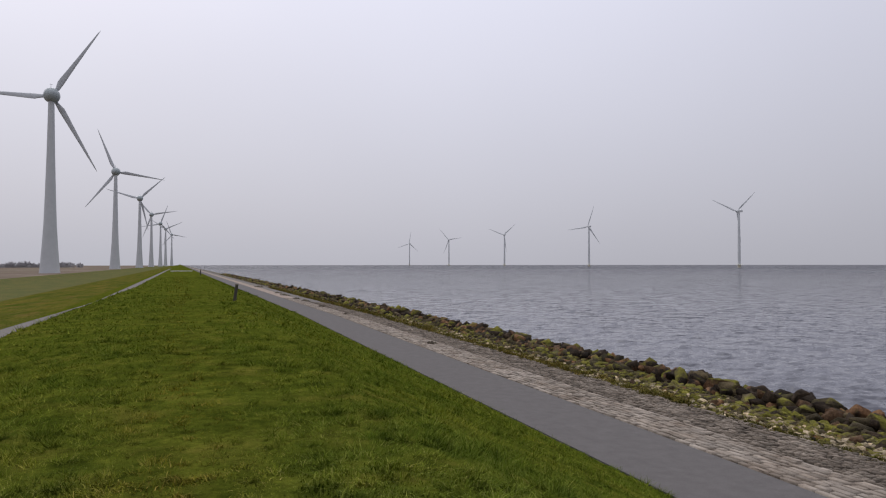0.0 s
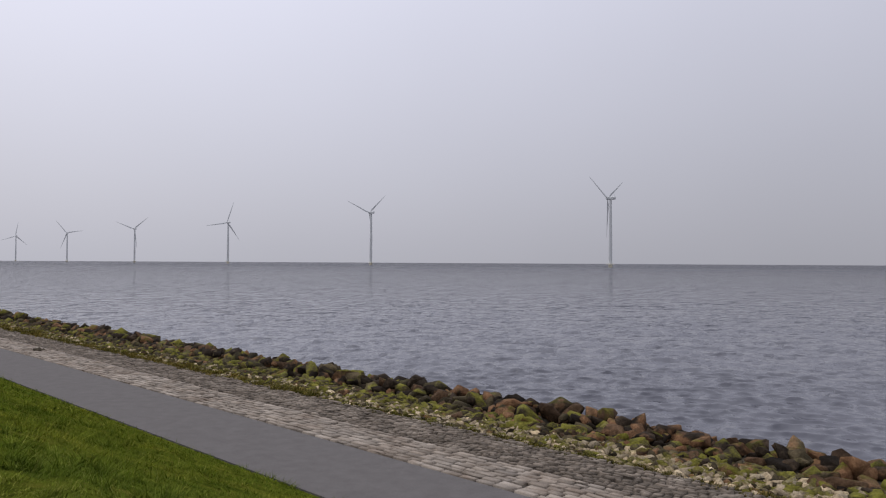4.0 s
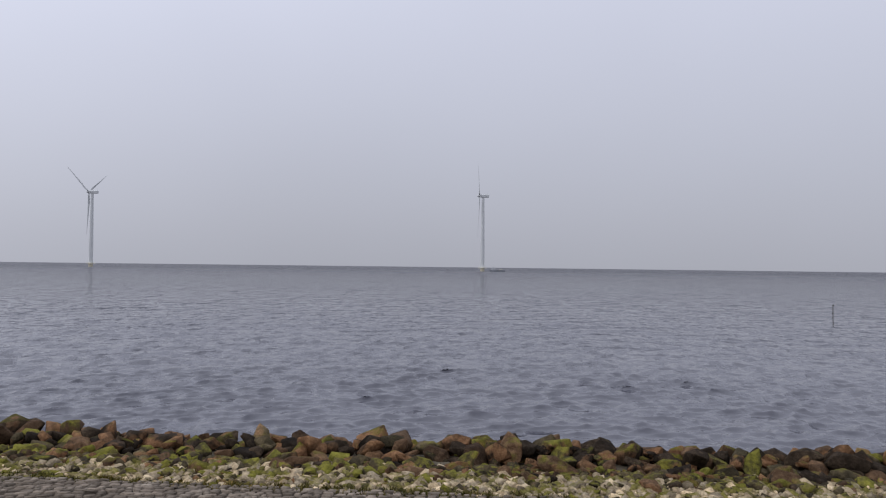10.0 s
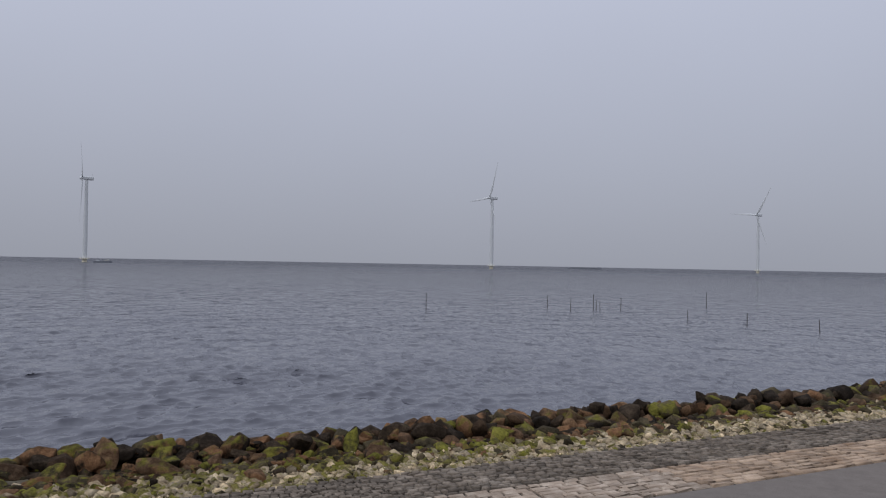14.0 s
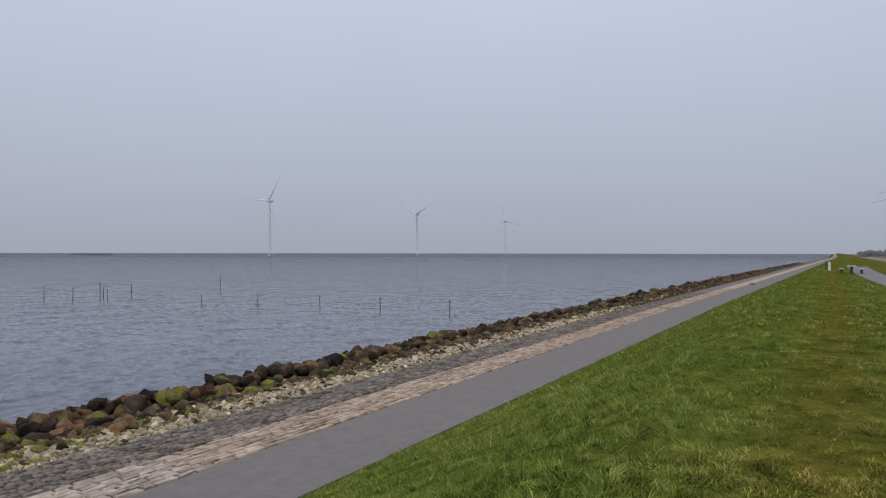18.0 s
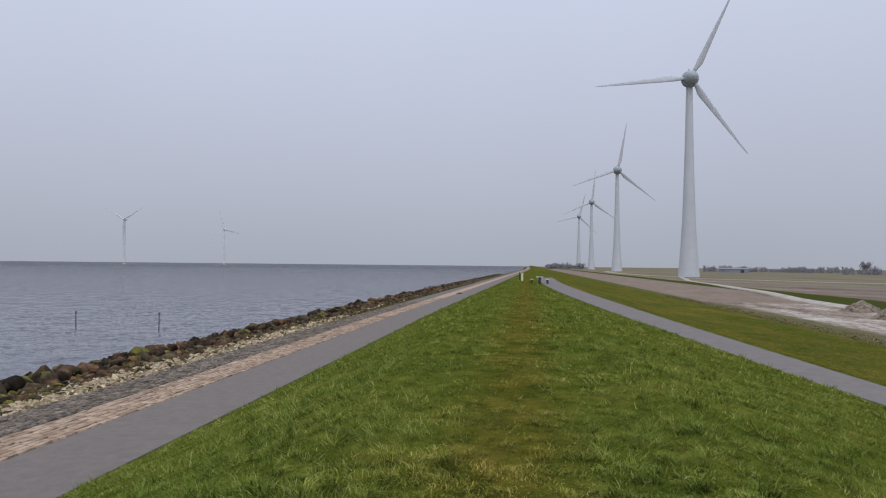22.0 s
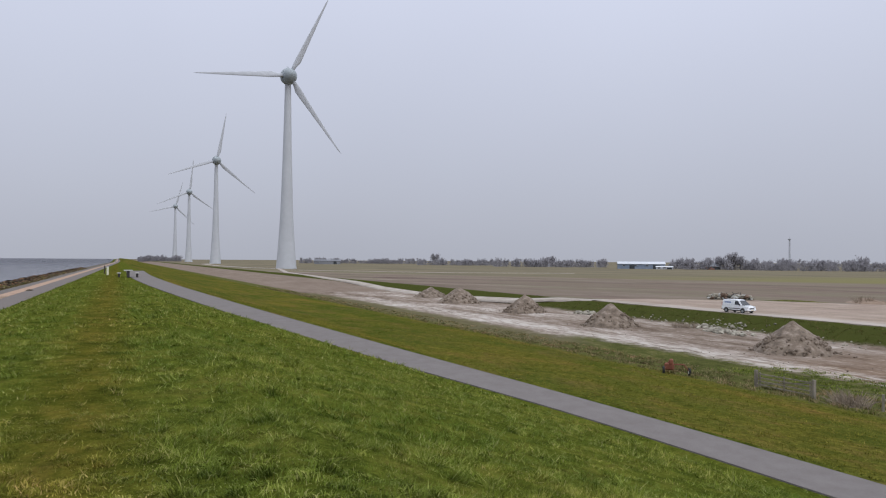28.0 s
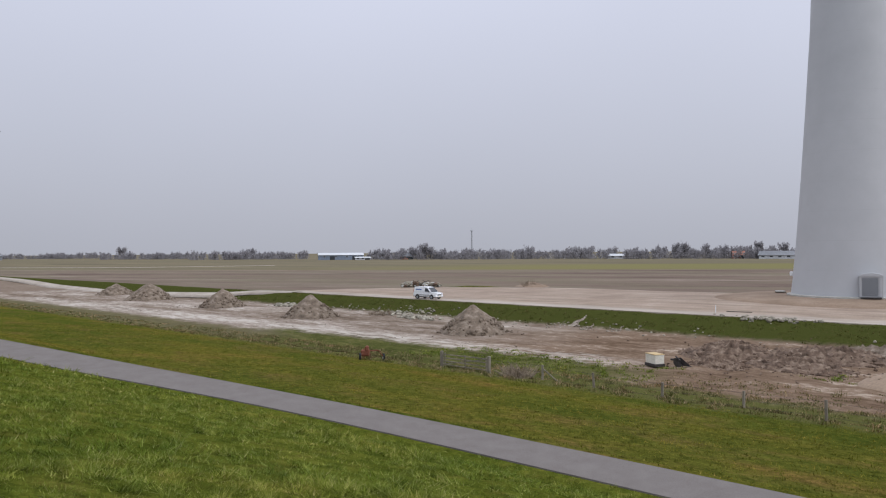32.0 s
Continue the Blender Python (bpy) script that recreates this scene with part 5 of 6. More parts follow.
# ---- in the lake: net stakes and ships ----
def stake(x, y, h, lean, cross=0):
    ob = thing("net_stake", "thin dark wooden net stake standing in the water", "stake", (x, y, WATER), 0, group="net stakes in the lake")
    part("pole", rod(bmesh.new(), (0, 0, -2.0), (lean, lean * 0.6, h), 0.055, 0.04, 7), M_DARKWOOD, ob)
    for i in range(cross):
        z = h * (0.96 - 0.38 * i)
        part("cleat", rod(bmesh.new(), (lean * z / h - 0.03, -0.09, z), (lean * z / h + 0.03, 0.09, z - 0.04), 0.05, sides=6), M_DARKWOOD, ob)
    return ob


for x, y, h, lean, cross in [(88.1, -39.2, 2.3, 0.05, 2), (89.6, -59.0, 1.9, 0.04, 0), (83.1, -58.4, 1.8, -0.05, 0), (85.2, -63.8, 2.2, 0.0, 1), (83.5, -63.7, 1.3, 0.05, 0), (82.7, -66.6, 1.9, -0.04, 1),
                             (66.2, -63.3, 1.25, 0.1, 0), (86.5, -86.4, 2.5, 0.0, 0), (58.5, -64.3, 1.45, 0.0, 0), (49.4, -64.2, 1.4, 0.15, 0), (41.2, -63.4, 1.55, 0.05, 1), (33.1, -63.2, 1.6, 0.0, 1)]:
    stake(x, y, h, lean, cross)
part("net_line", rod(bmesh.new(), (-1.9, 0.2, 1.1), (0.6, -2.8, 0.9), 0.02, sides=4), M_DARKWOOD, stake(84.6, -63.9, 1.5, 0.05, 0))


def hull(bm, length, beam, depth, bow=0.25):
    """A hull along +y with a pointed bow."""
    stations = [(-0.5, 0.9), (-0.42, 1.0), (0.2, 1.0), (0.5 - bow * 0.5, 0.8), (0.5, 0.06)]
    rows = []
    for t, w in stations:
        y = t * length
        rows.append([bm.verts.new((sx * beam / 2 * w * k, y, z)) for sx, k, z in ((-1, 1, depth), (-1, 0.85, -0.6), (1, 0.85, -0.6), (1, 1, depth))])
    for a, c in zip(rows, rows[1:]):
        for i in range(4):
            j = (i + 1) % 4
            bm.faces.new((a[i], a[j], c[j], c[i]))
    bm.faces.new(rows[0])
    bm.faces.new(rows[-1][::-1])
    bmesh.ops.recalc_face_normals(bm, faces=bm.faces)
    return bm


def ships():
    az = radians(-90.3)
    wb = thing("work_boat", "low grey work boat lying beside a lake turbine", "boat", (-math.sin(az) * 900, math.cos(az) * 900, WATER), 178)
    part("hull", hull(bmesh.new(), 19.0, 6.0, 2.0), M_HULL, wb)
    part("wheelhouse", box(bmesh.new(), (3.6, 3.6, 2.2), (0, -5.0, 3.0), bevel=0.2), M_BARNROOF, wb)
    part("wheelhouse_window", box(bmesh.new(), (3.7, 3.7, 0.7), (0, -5.0, 3.4)), M_DARKPANE, wb)
    part("mast", rod(bmesh.new(), (0, -5.4, 4.0), (0, -5.4, 7.0), 0.12), M_STEEL, wb)
    part("deck_crane", rod(bmesh.new(), (0.5, 1.0, 1.8), (0.5, 6.0, 3.4), 0.18), M_YELLOW, wb)
    az = radians(-126.15)
    bg = thing("barge", "long low dark barge far out on the lake", "barge", (-math.sin(az) * 1500, math.cos(az) * 1500, WATER), -37)
    part("hull", hull(bmesh.new(), 68.0, 10.0, 3.0, 0.12), M_HULL, bg)
    part("hold_cover", box(bmesh.new(), (7.6, 46.0, 1.3), (0, 2.0, 3.6), bevel=0.2), M_GREYROOF, bg)
    part("wheelhouse", box(bmesh.new(), (5.0, 4.0, 1.8), (0, -28.0, 3.9), bevel=0.2), M_HULL, bg)


ships()

# ---- far off: woods, farms, mast ----
def tree_parts(rnd, height, spread, clumps, size, limbs=7, scrub=0.0):
    """Arrays for a bare winter tree: trunk, limbs and a crown of many small twig clumps."""
    tv, tf, cv, cf = [], [], [], []

    def limb(a, c, r1, r2):
        a, c = np.array(a, float), np.array(c, float)
        d = (c - a) / np.linalg.norm(c - a)
        u = np.cross(d, (0.3, 0.9, 0.2))
        u /= np.linalg.norm(u)
        w = np.cross(d, u)
        k = len(tv)
        for p, r in ((a, r1), (c, r2)):
            for i in range(5):
                q = 2 * math.pi * i / 5
                tv.append(p + r * (math.cos(q) * u + math.sin(q) * w))
        for i in range(5):
            j = (i + 1) % 5
            tf.append((k + i, k + j, k + 5 + j))
            tf.append((k + i, k + 5 + j, k + 5 + i))

    limb((0, 0, -0.5), (0, 0, height * 0.45), height * 0.025, height * 0.017)
    limb((0, 0, height * 0.45), (rnd.gauss(0, 0.3), rnd.gauss(0, 0.3), height * 0.9), height * 0.017, height * 0.004)
    tips = []
    for i in range(limbs):
        a = rnd.uniform(0, 2 * math.pi)
        z0 = height * rnd.uniform(0.25, 0.6)
        tip = (spread * rnd.uniform(0.5, 1.0) * math.cos(a), spread * rnd.uniform(0.5, 1.0) * math.sin(a), min(height * 0.98, z0 + height * rnd.uniform(0.15, 0.4)))
        limb((0, 0, z0), tip, height * 0.01, height * 0.003)
        tips.append(tip)
    for _ in range(clumps):
        t = rnd.choice(tips)
        f = rnd.uniform(0.3, 1.1)
        p = np.array((t[0] * f, t[1] * f, height * 0.5 + (t[2] - height * 0.5) * f)) + np.array([rnd.gauss(0, 0.16) * spread, rnd.gauss(0, 0.16) * spread, rnd.gauss(0, 0.1) * height])
        if scrub and rnd.random() < scrub:
            p = np.array((rnd.gauss(0, 0.5) * spread, rnd.gauss(0, 0.5) * spread, height * rnd.uniform(0.0, 0.55)))
        p[2] = min(height, max(height * 0.02, p[2]))
        k = len(cv)
        for _ in range(3):
            cv.append(p + np.array([rnd.gauss(0, size * 0.8), rnd.gauss(0, size * 0.8), rnd.gauss(0, size * 1.35)]))
        cf.append((k, k + 1, k + 2))
    return np.array(tv), np.array(tf), np.array(cv), np.array(cf)


def far_woods():
    """Rows of bare trees at the edge of the polder, joined band by band."""
    rnd = random.Random(91)
    bands = [(98.0, 119.5, 650, 9, 12), (119.5, 133.0, 670, 9.5, 11.5), (131.0, 138.8, 690, 9, 12), (143.5, 152.0, 820, 8.5, 11.5), (152.0, 158.0, 980, 8, 11), (158.0, 167.0, 1250, 8, 11), (175.8, 178.6, 1700, 12, 16), (6.5, 12.5, 1800, 10, 15)]
    for a0, a1, dist, h0, h1 in bands:
        tv, tf, cv, cf, kt, kc = [], [], [], [], 0, 0
        count = int(abs(a1 - a0) * dist * math.pi / 180 / 1.2)
        for i in range(min(count, 330)):
            az = radians(rnd.uniform(a0, a1))
            if noise.noise((math.degrees(az) * 0.9, dist * 0.01, 2.0)) < -0.6:
                continue
            d = dist + rnd.uniform(-25, 45)
            h = rnd.uniform(h0, h1) * (0.8 + 0.35 * noise.noise((math.degrees(az) * 1.7, 0.3, 7.0)))
            a, f, c, g = tree_parts(rnd, h, h * rnd.uniform(0.34, 0.48), 150, h * 0.07, 2, 0.5)
            off = np.array([-math.sin(az) * d, math.cos(az) * d, FIELD])
            tv.append(a + off)
            tf.append(f + kt)
            kt += len(a)
            cv.append(c + off)
            cf.append(g + kc)
            kc += len(c)
        wood = arrays("far_woods", np.concatenate(tv), np.concatenate(tf), M_HAZYTWIG)
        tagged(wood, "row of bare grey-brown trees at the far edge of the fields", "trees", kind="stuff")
        tagged(arrays("crowns", np.concatenate(cv), np.concatenate(cf), M_HAZYTWIG, wood), kind="stuff")


far_woods()


FARMS = 0.69  # scale of the farms, their trees and their distance


def lone_tree(az, dist, h, spread, seed):
    rnd = random.Random(seed)
    dist *= FARMS
    ob = thing("tree", "tall bare grey-brown tree standing above the far tree rows", "tree", (-math.sin(radians(az)) * dist, math.cos(radians(az)) * dist, FIELD), group="tall trees by the farms")
    ob.scale = (FARMS,) * 3
    a, f, c, g = tree_parts(rnd, h, spread, 620, h * 0.05, 7, 0.12)
    arrays("trunk", a, f, M_HAZYTWIG, ob)
    arrays("crown", c, g, M_HAZYTWIG, ob)


for i, (az, d, h, s) in enumerate([(134.5, 980, 22, 8), (133.9, 985, 19, 7), (135.3, 990, 18, 6), (114.6, 950, 21, 6), (115.3, 955, 18, 6), (113.2, 940, 18, 7), (109.6, 930, 21, 4), (112.0, 940, 16, 6), (108.0, 960, 17, 6), (147.5, 1240, 19, 8), (110.8, 945, 15, 6), (156.6, 1500, 22, 9)]):
    lone_tree(az, d, h, s, 200 + i)


def barn(name, az, dist, length, width, eaves, ridge, wall, roof, label, turn=0.0, doors=2, windows=4):
    """A long farm building with its side towards the dike."""
    dist, length, width, eaves, ridge = (FARMS * v for v in (dist, length, width, eaves, ridge))
    ob = thing(name, label, "farm building", (-math.sin(radians(az)) * dist, math.cos(radians(az)) * dist, FIELD), az + turn)
    part("wall", box(bmesh.new(), (length, width, eaves), (0, 0, eaves / 2)), wall, ob)
    bm = bmesh.new()
    a = [bm.verts.new((-length / 2 - 0.6, y, z)) for y, z in ((-width / 2 - 0.7, eaves - 0.1), (0, ridge), (width / 2 + 0.7, eaves - 0.1), (width / 2 + 0.7, eaves + 0.15), (0, ridge + 0.25), (-width / 2 - 0.7, eaves + 0.15))]
    c = [bm.verts.new((length / 2 + 0.6, v.co.y, v.co.z)) for v in a]
    for i in range(6):
        j = (i + 1) % 6
        bm.faces.new((a[i], a[j], c[j], c[i]))
    bm.faces.new(a[::-1])
    bm.faces.new(c)
    part("roof", bm, roof, ob)
    bm = bmesh.new()
    for x in (-length / 2, length / 2):
        v = [bm.verts.new((x, y, z)) for y, z in ((-width / 2, eaves), (width / 2, eaves), (0, ridge))]
        bm.faces.new(v)
    part("gable", bm, wall, ob)
    for i in range(doors):
        x = length * (0.3 - 0.5 * i)
        part("door", box(bmesh.new(), (4.5, 0.2, min(4.2, eaves * 0.8)), (x, -width / 2 - 0.05, min(4.2, eaves * 0.8) / 2)), M_DARKPANE, ob)
    for i in range(windows):
        x = -length / 2 + length * (i + 0.5) / windows
        w = part("window", box(bmesh.new(), (2.2, 0.25, 1.0), (x, -width / 2 - 0.06, eaves * 0.68)), M_DARKPANE, ob)
        part("frame", box(bmesh.new(), (2.6, 0.15, 1.3), (x, -width / 2 - 0.06, eaves * 0.68)), M_BARNROOF, w)
    return ob


barn("barn", 140.9, 1010, 60, 24, 6.4, 9.2, M_BARNWALL, M_BARNROOF, "long blue-grey barn with a pale roof far across the fields", 4)
barn("shed", 139.2, 985, 20, 8, 2.6, 3.8, M_BARNROOF, M_BARNROOF, "low white shed beside the far barn", 4, 1, 3)
barn("barn", 107.9, 900, 52, 16, 3.8, 8.4, M_BARNROOF, M_GREYROOF, "long white farm building under a grey roof", -6, 1, 6)
barn("barn", 119.3, 955, 30, 12, 3.4, 5.8, M_BARNROOF, M_BARNROOF, "pale farm shed among the far trees", 2, 1, 3)
barn("farmhouse", 110.9, 925, 15, 10, 4.0, 8.5, M_REDROOF, M_REDROOF, "red brick farmhouse half hidden by trees", 10, 1, 3)
barn("farmhouse", 135.8, 990, 16, 10, 4.0, 8.0, M_REDROOF, M_GREYROOF, "brick farmhouse half hidden by trees", 10, 1, 3)
barn("shed", 148.5, 1235, 34, 14, 4.2, 6.6, M_BARNROOF, M_GREYROOF, "pale farm shed at the far tree row", 0, 1, 3)
barn("shed", 165.0, 1500, 52, 18, 7.0, 9.0, M_GREYROOF, M_GREYROOF, "grey shed far off in the haze", 0, 1, 3)


def mast():
    az, d = radians(130.69), 1040 * FARMS
    ob = thing("radio_mast", "slim grey lattice radio mast above the far trees", "mast", (-math.sin(az) * d, math.cos(az) * d, FIELD), 30)
    ob.scale = (FARMS,) * 3
    for i in range(3):
        a = 2 * math.pi * i / 3
        part("leg", rod(bmesh.new(), (1.3 * math.cos(a), 1.3 * math.sin(a), 0), (0.75 * math.cos(a), 0.75 * math.sin(a), 39.5), 0.22, 0.18, 6), M_STEEL, ob)
    bm = bmesh.new()
    for k in range(13):
        for i in range(3):
            a, c = 2 * math.pi * i / 3, 2 * math.pi * (i + 1) / 3
            r0, r1 = 1.3 - 0.55 * k / 13, 1.3 - 0.55 * (k + 1) / 13
            rod(bm, (r0 * math.cos(a), r0 * math.sin(a), 39.5 * k / 13), (r1 * math.cos(c), r1 * math.sin(c), 39.5 * (k + 1) / 13), 0.12, sides=4)
    part("lattice", bm, M_STEEL, ob)
    part("antenna", box(bmesh.new(), (3.4, 3.4, 1.2), (0, 0, 39.6), bevel=0.2), M_STEEL, ob)
    part("lightning_rod", rod(bmesh.new(), (0, 0, 40), (0, 0, 43), 0.1), M_STEEL, ob)


mast()

# ---- grass ----
def grass_material(name, green, pale, dry, dry_share, trodden=False):
    m, n, links, b = material(name, 0.9, 0.0, 0.05)
    isl = n.new("ShaderNodeNewGeometry").outputs["Random Per Island"]
    col = ramp(n, links, isl, [(0.0, tuple(0.75 * c for c in green)), (0.5, green), (0.92 - dry_share, pale), (1.0, dry)])
    patch = noise_node(n, links, 0.33, 4.0, 0.6)
    tone = ramp(n, links, patch, [(0.32, (0.68, 0.8, 0.65)), (0.5, (1.0, 1.0, 1.0)), (0.68, (1.26, 1.1, 1.05))])
    col = mixed(n, links, 1.0, col, tone, "MULTIPLY")
    small = ramp(n, links, noise_node(n, links, 2.4, 3.0, 0.65), [(0.3, (0.45, 0.52, 0.48)), (0.5, (0.95, 0.97, 0.95)), (0.7, (1.6, 1.48, 1.7))])
    col = mixed(n, links, 1.0, col, small, "MULTIPLY")
    # dimmer light northward and brighter light southward are put into the blade colour
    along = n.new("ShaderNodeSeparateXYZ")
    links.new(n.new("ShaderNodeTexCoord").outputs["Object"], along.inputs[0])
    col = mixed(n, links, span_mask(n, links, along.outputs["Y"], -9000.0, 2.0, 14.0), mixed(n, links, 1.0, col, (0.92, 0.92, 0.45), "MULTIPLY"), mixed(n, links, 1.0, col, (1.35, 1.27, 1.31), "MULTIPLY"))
    brown = ramp(n, links, noise_node(n, links, 0.7, 5.0, 0.7), [(0.58, (0, 0, 0)), (0.76, (0.7, 0.7, 0.7))])
    if trodden:
        xyz = n.new("ShaderNodeSeparateXYZ")
        links.new(n.new("ShaderNodeTexCoord").outputs["Object"], xyz.inputs[0])
        worn = sums(n, links, "MULTIPLY", span_mask(n, links, xyz.outputs["X"], -0.35, 0.75, 0.55), ramp(n, links, noise_node(n, links, 1.6, 5.0, 0.7), [(0.3, (0.35, 0.35, 0.35)), (0.6, (0.95, 0.95, 0.95))]))
        brown = sums(n, links, "MAXIMUM", brown, worn)
    col = mixed(n, links, brown, col, mixed(n, links, 1.0, col, (1.2, 0.9, 0.95), "MULTIPLY"))
    links.new(col, b.inputs["Base Color"])
    return m


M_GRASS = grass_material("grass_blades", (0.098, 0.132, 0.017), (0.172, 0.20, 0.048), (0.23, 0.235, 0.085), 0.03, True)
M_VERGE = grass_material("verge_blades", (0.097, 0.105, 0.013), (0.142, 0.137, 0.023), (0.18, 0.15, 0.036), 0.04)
M_BANK = grass_material("bank_blades", (0.058, 0.064, 0.015), (0.085, 0.084, 0.024), (0.14, 0.115, 0.06), 0.16)
M_EDGE = grass_material("paving_edge_weeds", (0.058, 0.055, 0.018), (0.098, 0.082, 0.034), (0.18, 0.135, 0.07), 0.3)
M_DRYEDGE = grass_material("dry_edge_grass", (0.090, 0.078, 0.026), (0.150, 0.115, 0.055), (0.26, 0.20, 0.115), 0.3)
M_TANGLE = grass_material("dry_tangle", (0.040, 0.038, 0.014), (0.075, 0.062, 0.030), (0.15, 0.12, 0.072), 0.25)
M_WEED = grass_material("dry_weeds", (0.080, 0.084, 0.024), (0.145, 0.125, 0.056), (0.27, 0.21, 0.12), 0.4)


def blades(name, x, y, h, w, lean, mat, rng, label, category="grass", bend=0.55, parent=None, plain=False):
    """Bent, tapered blades of grass at the given places, joined into one object."""
    k = len(x)
    z = sheet_height(x, y) - 0.01
    a = rng.uniform(0, 2 * np.pi, k)
    side = np.stack([np.cos(a), np.sin(a), np.zeros(k)], 1) * (w / 2)[:, None]
    # neighbouring blades lie over in the same direction
    lay = 2.6 * np.sin(x * 4.1 + 1.9 * np.sin(y * 2.7)) + 2.6 * np.sin(y * 3.7 + 1.8 * np.sin(x * 2.3 + 0.6))
    d = np.where(rng.uniform(0, 1, k) < 0.5, lay + rng.normal(0, 0.6, k), rng.uniform(0, 2 * np.pi, k))
    push = np.stack([np.cos(d), np.sin(d), np.zeros(k)], 1) * (h * lean)[:, None]
    base = np.stack([x, y, z], 1)
    up = np.zeros((k, 3))
    up[:, 2] = h
    mid = base + up * bend + push * 0.3
    tip = base + up * (1 - 0.25 * lean[:, None]) + push
    if plain:
        v = np.stack([base - side, base + side, tip], 1).reshape(-1, 3)
        return tagged(arrays(name, v, np.arange(k * 3).reshape(-1, 3), mat, parent), label, category, kind="stuff")
    v = np.stack([base - side, base + side, mid - side * 0.8, mid + side * 0.8, tip], 1).reshape(-1, 3)
    o = np.arange(k)[:, None] * 5
    f = np.concatenate([o + (0, 1, 3), o + (0, 3, 2), o + (2, 3, 4)], 1).reshape(-1, 3)
    ob = arrays(name, v, f, mat, parent)
    return tagged(ob, label, category, kind="stuff")


def lawn(name, r0, r1, count, h, w, seed, label, mats, far_x=-34.0, clump=0.35):
    """Grass on the dike between two distances from the crest's standing place."""
    rng = np.random.default_rng(seed)
    n = int(count * 2.6)
    r = np.sqrt(rng.uniform(r0 * r0, r1 * r1, n))
    a = rng.uniform(0, 2 * np.pi, n)
    x, y = -r * np.sin(a), r * np.cos(a)
    # gather into tufts
    tuft = rng.uniform(0, 1, n) < 0.46
    q = clump
    jx, jy = np.floor(x / q), np.floor(y / q)
    hx = np.modf(np.abs(np.sin(jx * 12.9898 + jy * 78.233) * 43758.5453))[0]
    hy = np.modf(np.abs(np.sin(jx * 39.346 + jy * 11.135) * 24634.6345))[0]
    x = np.where(tuft, (jx + hx) * q + rng.normal(0, q * 0.16, n), x)
    y = np.where(tuft, (jy + hy) * q + rng.normal(0, q * 0.16, n), y)
    z = sheet_height(x, y)
    rr = np.hypot(x, y)
    pm = np.interp(y, PATH_LINE[0], PATH_LINE[1])
    az = np.degrees(np.arctan2(-x, y)) % 360
    keep = (x - 0.3 - 0.022 * np.clip(y, 0, 70) < 9.4 - 0.05 * rng.uniform(0, 1, n)) & (x > far_x) & ((np.abs(x - pm - np.interp(y, [-34, -20], [0.45, 0.1])) > np.interp(y, [-34, -20], [1.25, 1.05])) | (y < -118))
    if r0 > 4:
        keep &= ((6.2 - z) / rr < 0.4) & ~((az > 17) & (az < 96))
    x, y, tuft, hx = x[keep][:count], y[keep][:count], tuft[keep][:count], hx[keep][:count]
    k = len(x)
    hh = rng.uniform(h[0], h[1], k) * np.where(tuft, 0.4 + 1.4 * hx, 0.7)
    worn = np.exp(-((x - 0.3 - 0.022 * np.clip(y, 0, 70)) / 0.8) ** 2)
    hh *= 1 - 0.45 * worn
    # thick tussocks between lower sward
    tus = np.sin(x * 6.3 + 2.2 * np.sin(y * 3.1)) * np.sin(y * 5.7 + 2.0 * np.sin(x * 3.7)) + 0.5 * np.sin(x * 0.9 + 2.0 * np.sin(y * 0.5)) * np.sin(y * 0.8 + 0.7)
    hh *= np.clip(0.9 + 0.55 * tus, 0.5, 1.8)
    edge = np.abs(x - np.interp(y, PATH_LINE[0], PATH_LINE[1]) - np.interp(y, [-34, -20], [0.45, 0.1])) - np.interp(y, [-34, -20], [1.25, 1.05])
    hh *= np.where(y < -118, 1.0, np.clip(0.55 + 0.45 * edge / 1.0, 0.55, 1.0))
    ww = rng.uniform(w[0], w[1], k)
    lean = np.abs(rng.normal(1.0, 0.45, k)).clip(0, 2.0)
    low = x < np.interp(y, PATH_LINE[0], PATH_LINE[1])
    for side, mat, nm in ((~low, mats[0], "grass"), (low, mats[1], "verge_grass")):
        if side.sum() > 10:
            blades(name if nm == "grass" else nm, x[side], y[side], hh[side] * (1.0 if nm == "grass" else 0.45), ww[side], lean[side], mat, rng, label, plain=r0 > 7)


PATH_LINE = (np.arange(-400, 401, 1.0), np.array([path_mid(float(y)) for y in np.arange(-400, 401, 1.0)]))
lawn("grass", 0.0, 5.4, 26000, (0.06, 0.17), (0.009, 0.016), 5, "dense tufted green grass around the standing place", (M_GRASS, M_VERGE), clump=0.3)
lawn("grass", 4.8, 7.2, 90000, (0.04, 0.125), (0.006, 0.012), 1, "dense tufted green grass on the dike crest", (M_GRASS, M_VERGE), clump=0.3)
lawn("grass", 7.2, 10.0, 150000, (0.04, 0.125), (0.007, 0.013), 7, "dense tufted green grass beside the dike crest", (M_GRASS, M_VERGE), clump=0.3)
lawn("grass", 10.0, 20.0, 230000, (0.05, 0.135), (0.010, 0.018), 2, "dense tufted green grass on the dike slopes", (M_GRASS, M_VERGE), clump=0.45)
lawn("grass", 20.0, 46.0, 150000, (0.07, 0.15), (0.02, 0.04), 3, "green grass on the dike slopes further off", (M_GRASS, M_VERGE), clump=0.7)
lawn("grass", 46.0, 110.0, 110000, (0.08, 0.16), (0.05, 0.09), 4, "green grass along the dike in the distance", (M_GRASS, M_VERGE), clump=1.2)


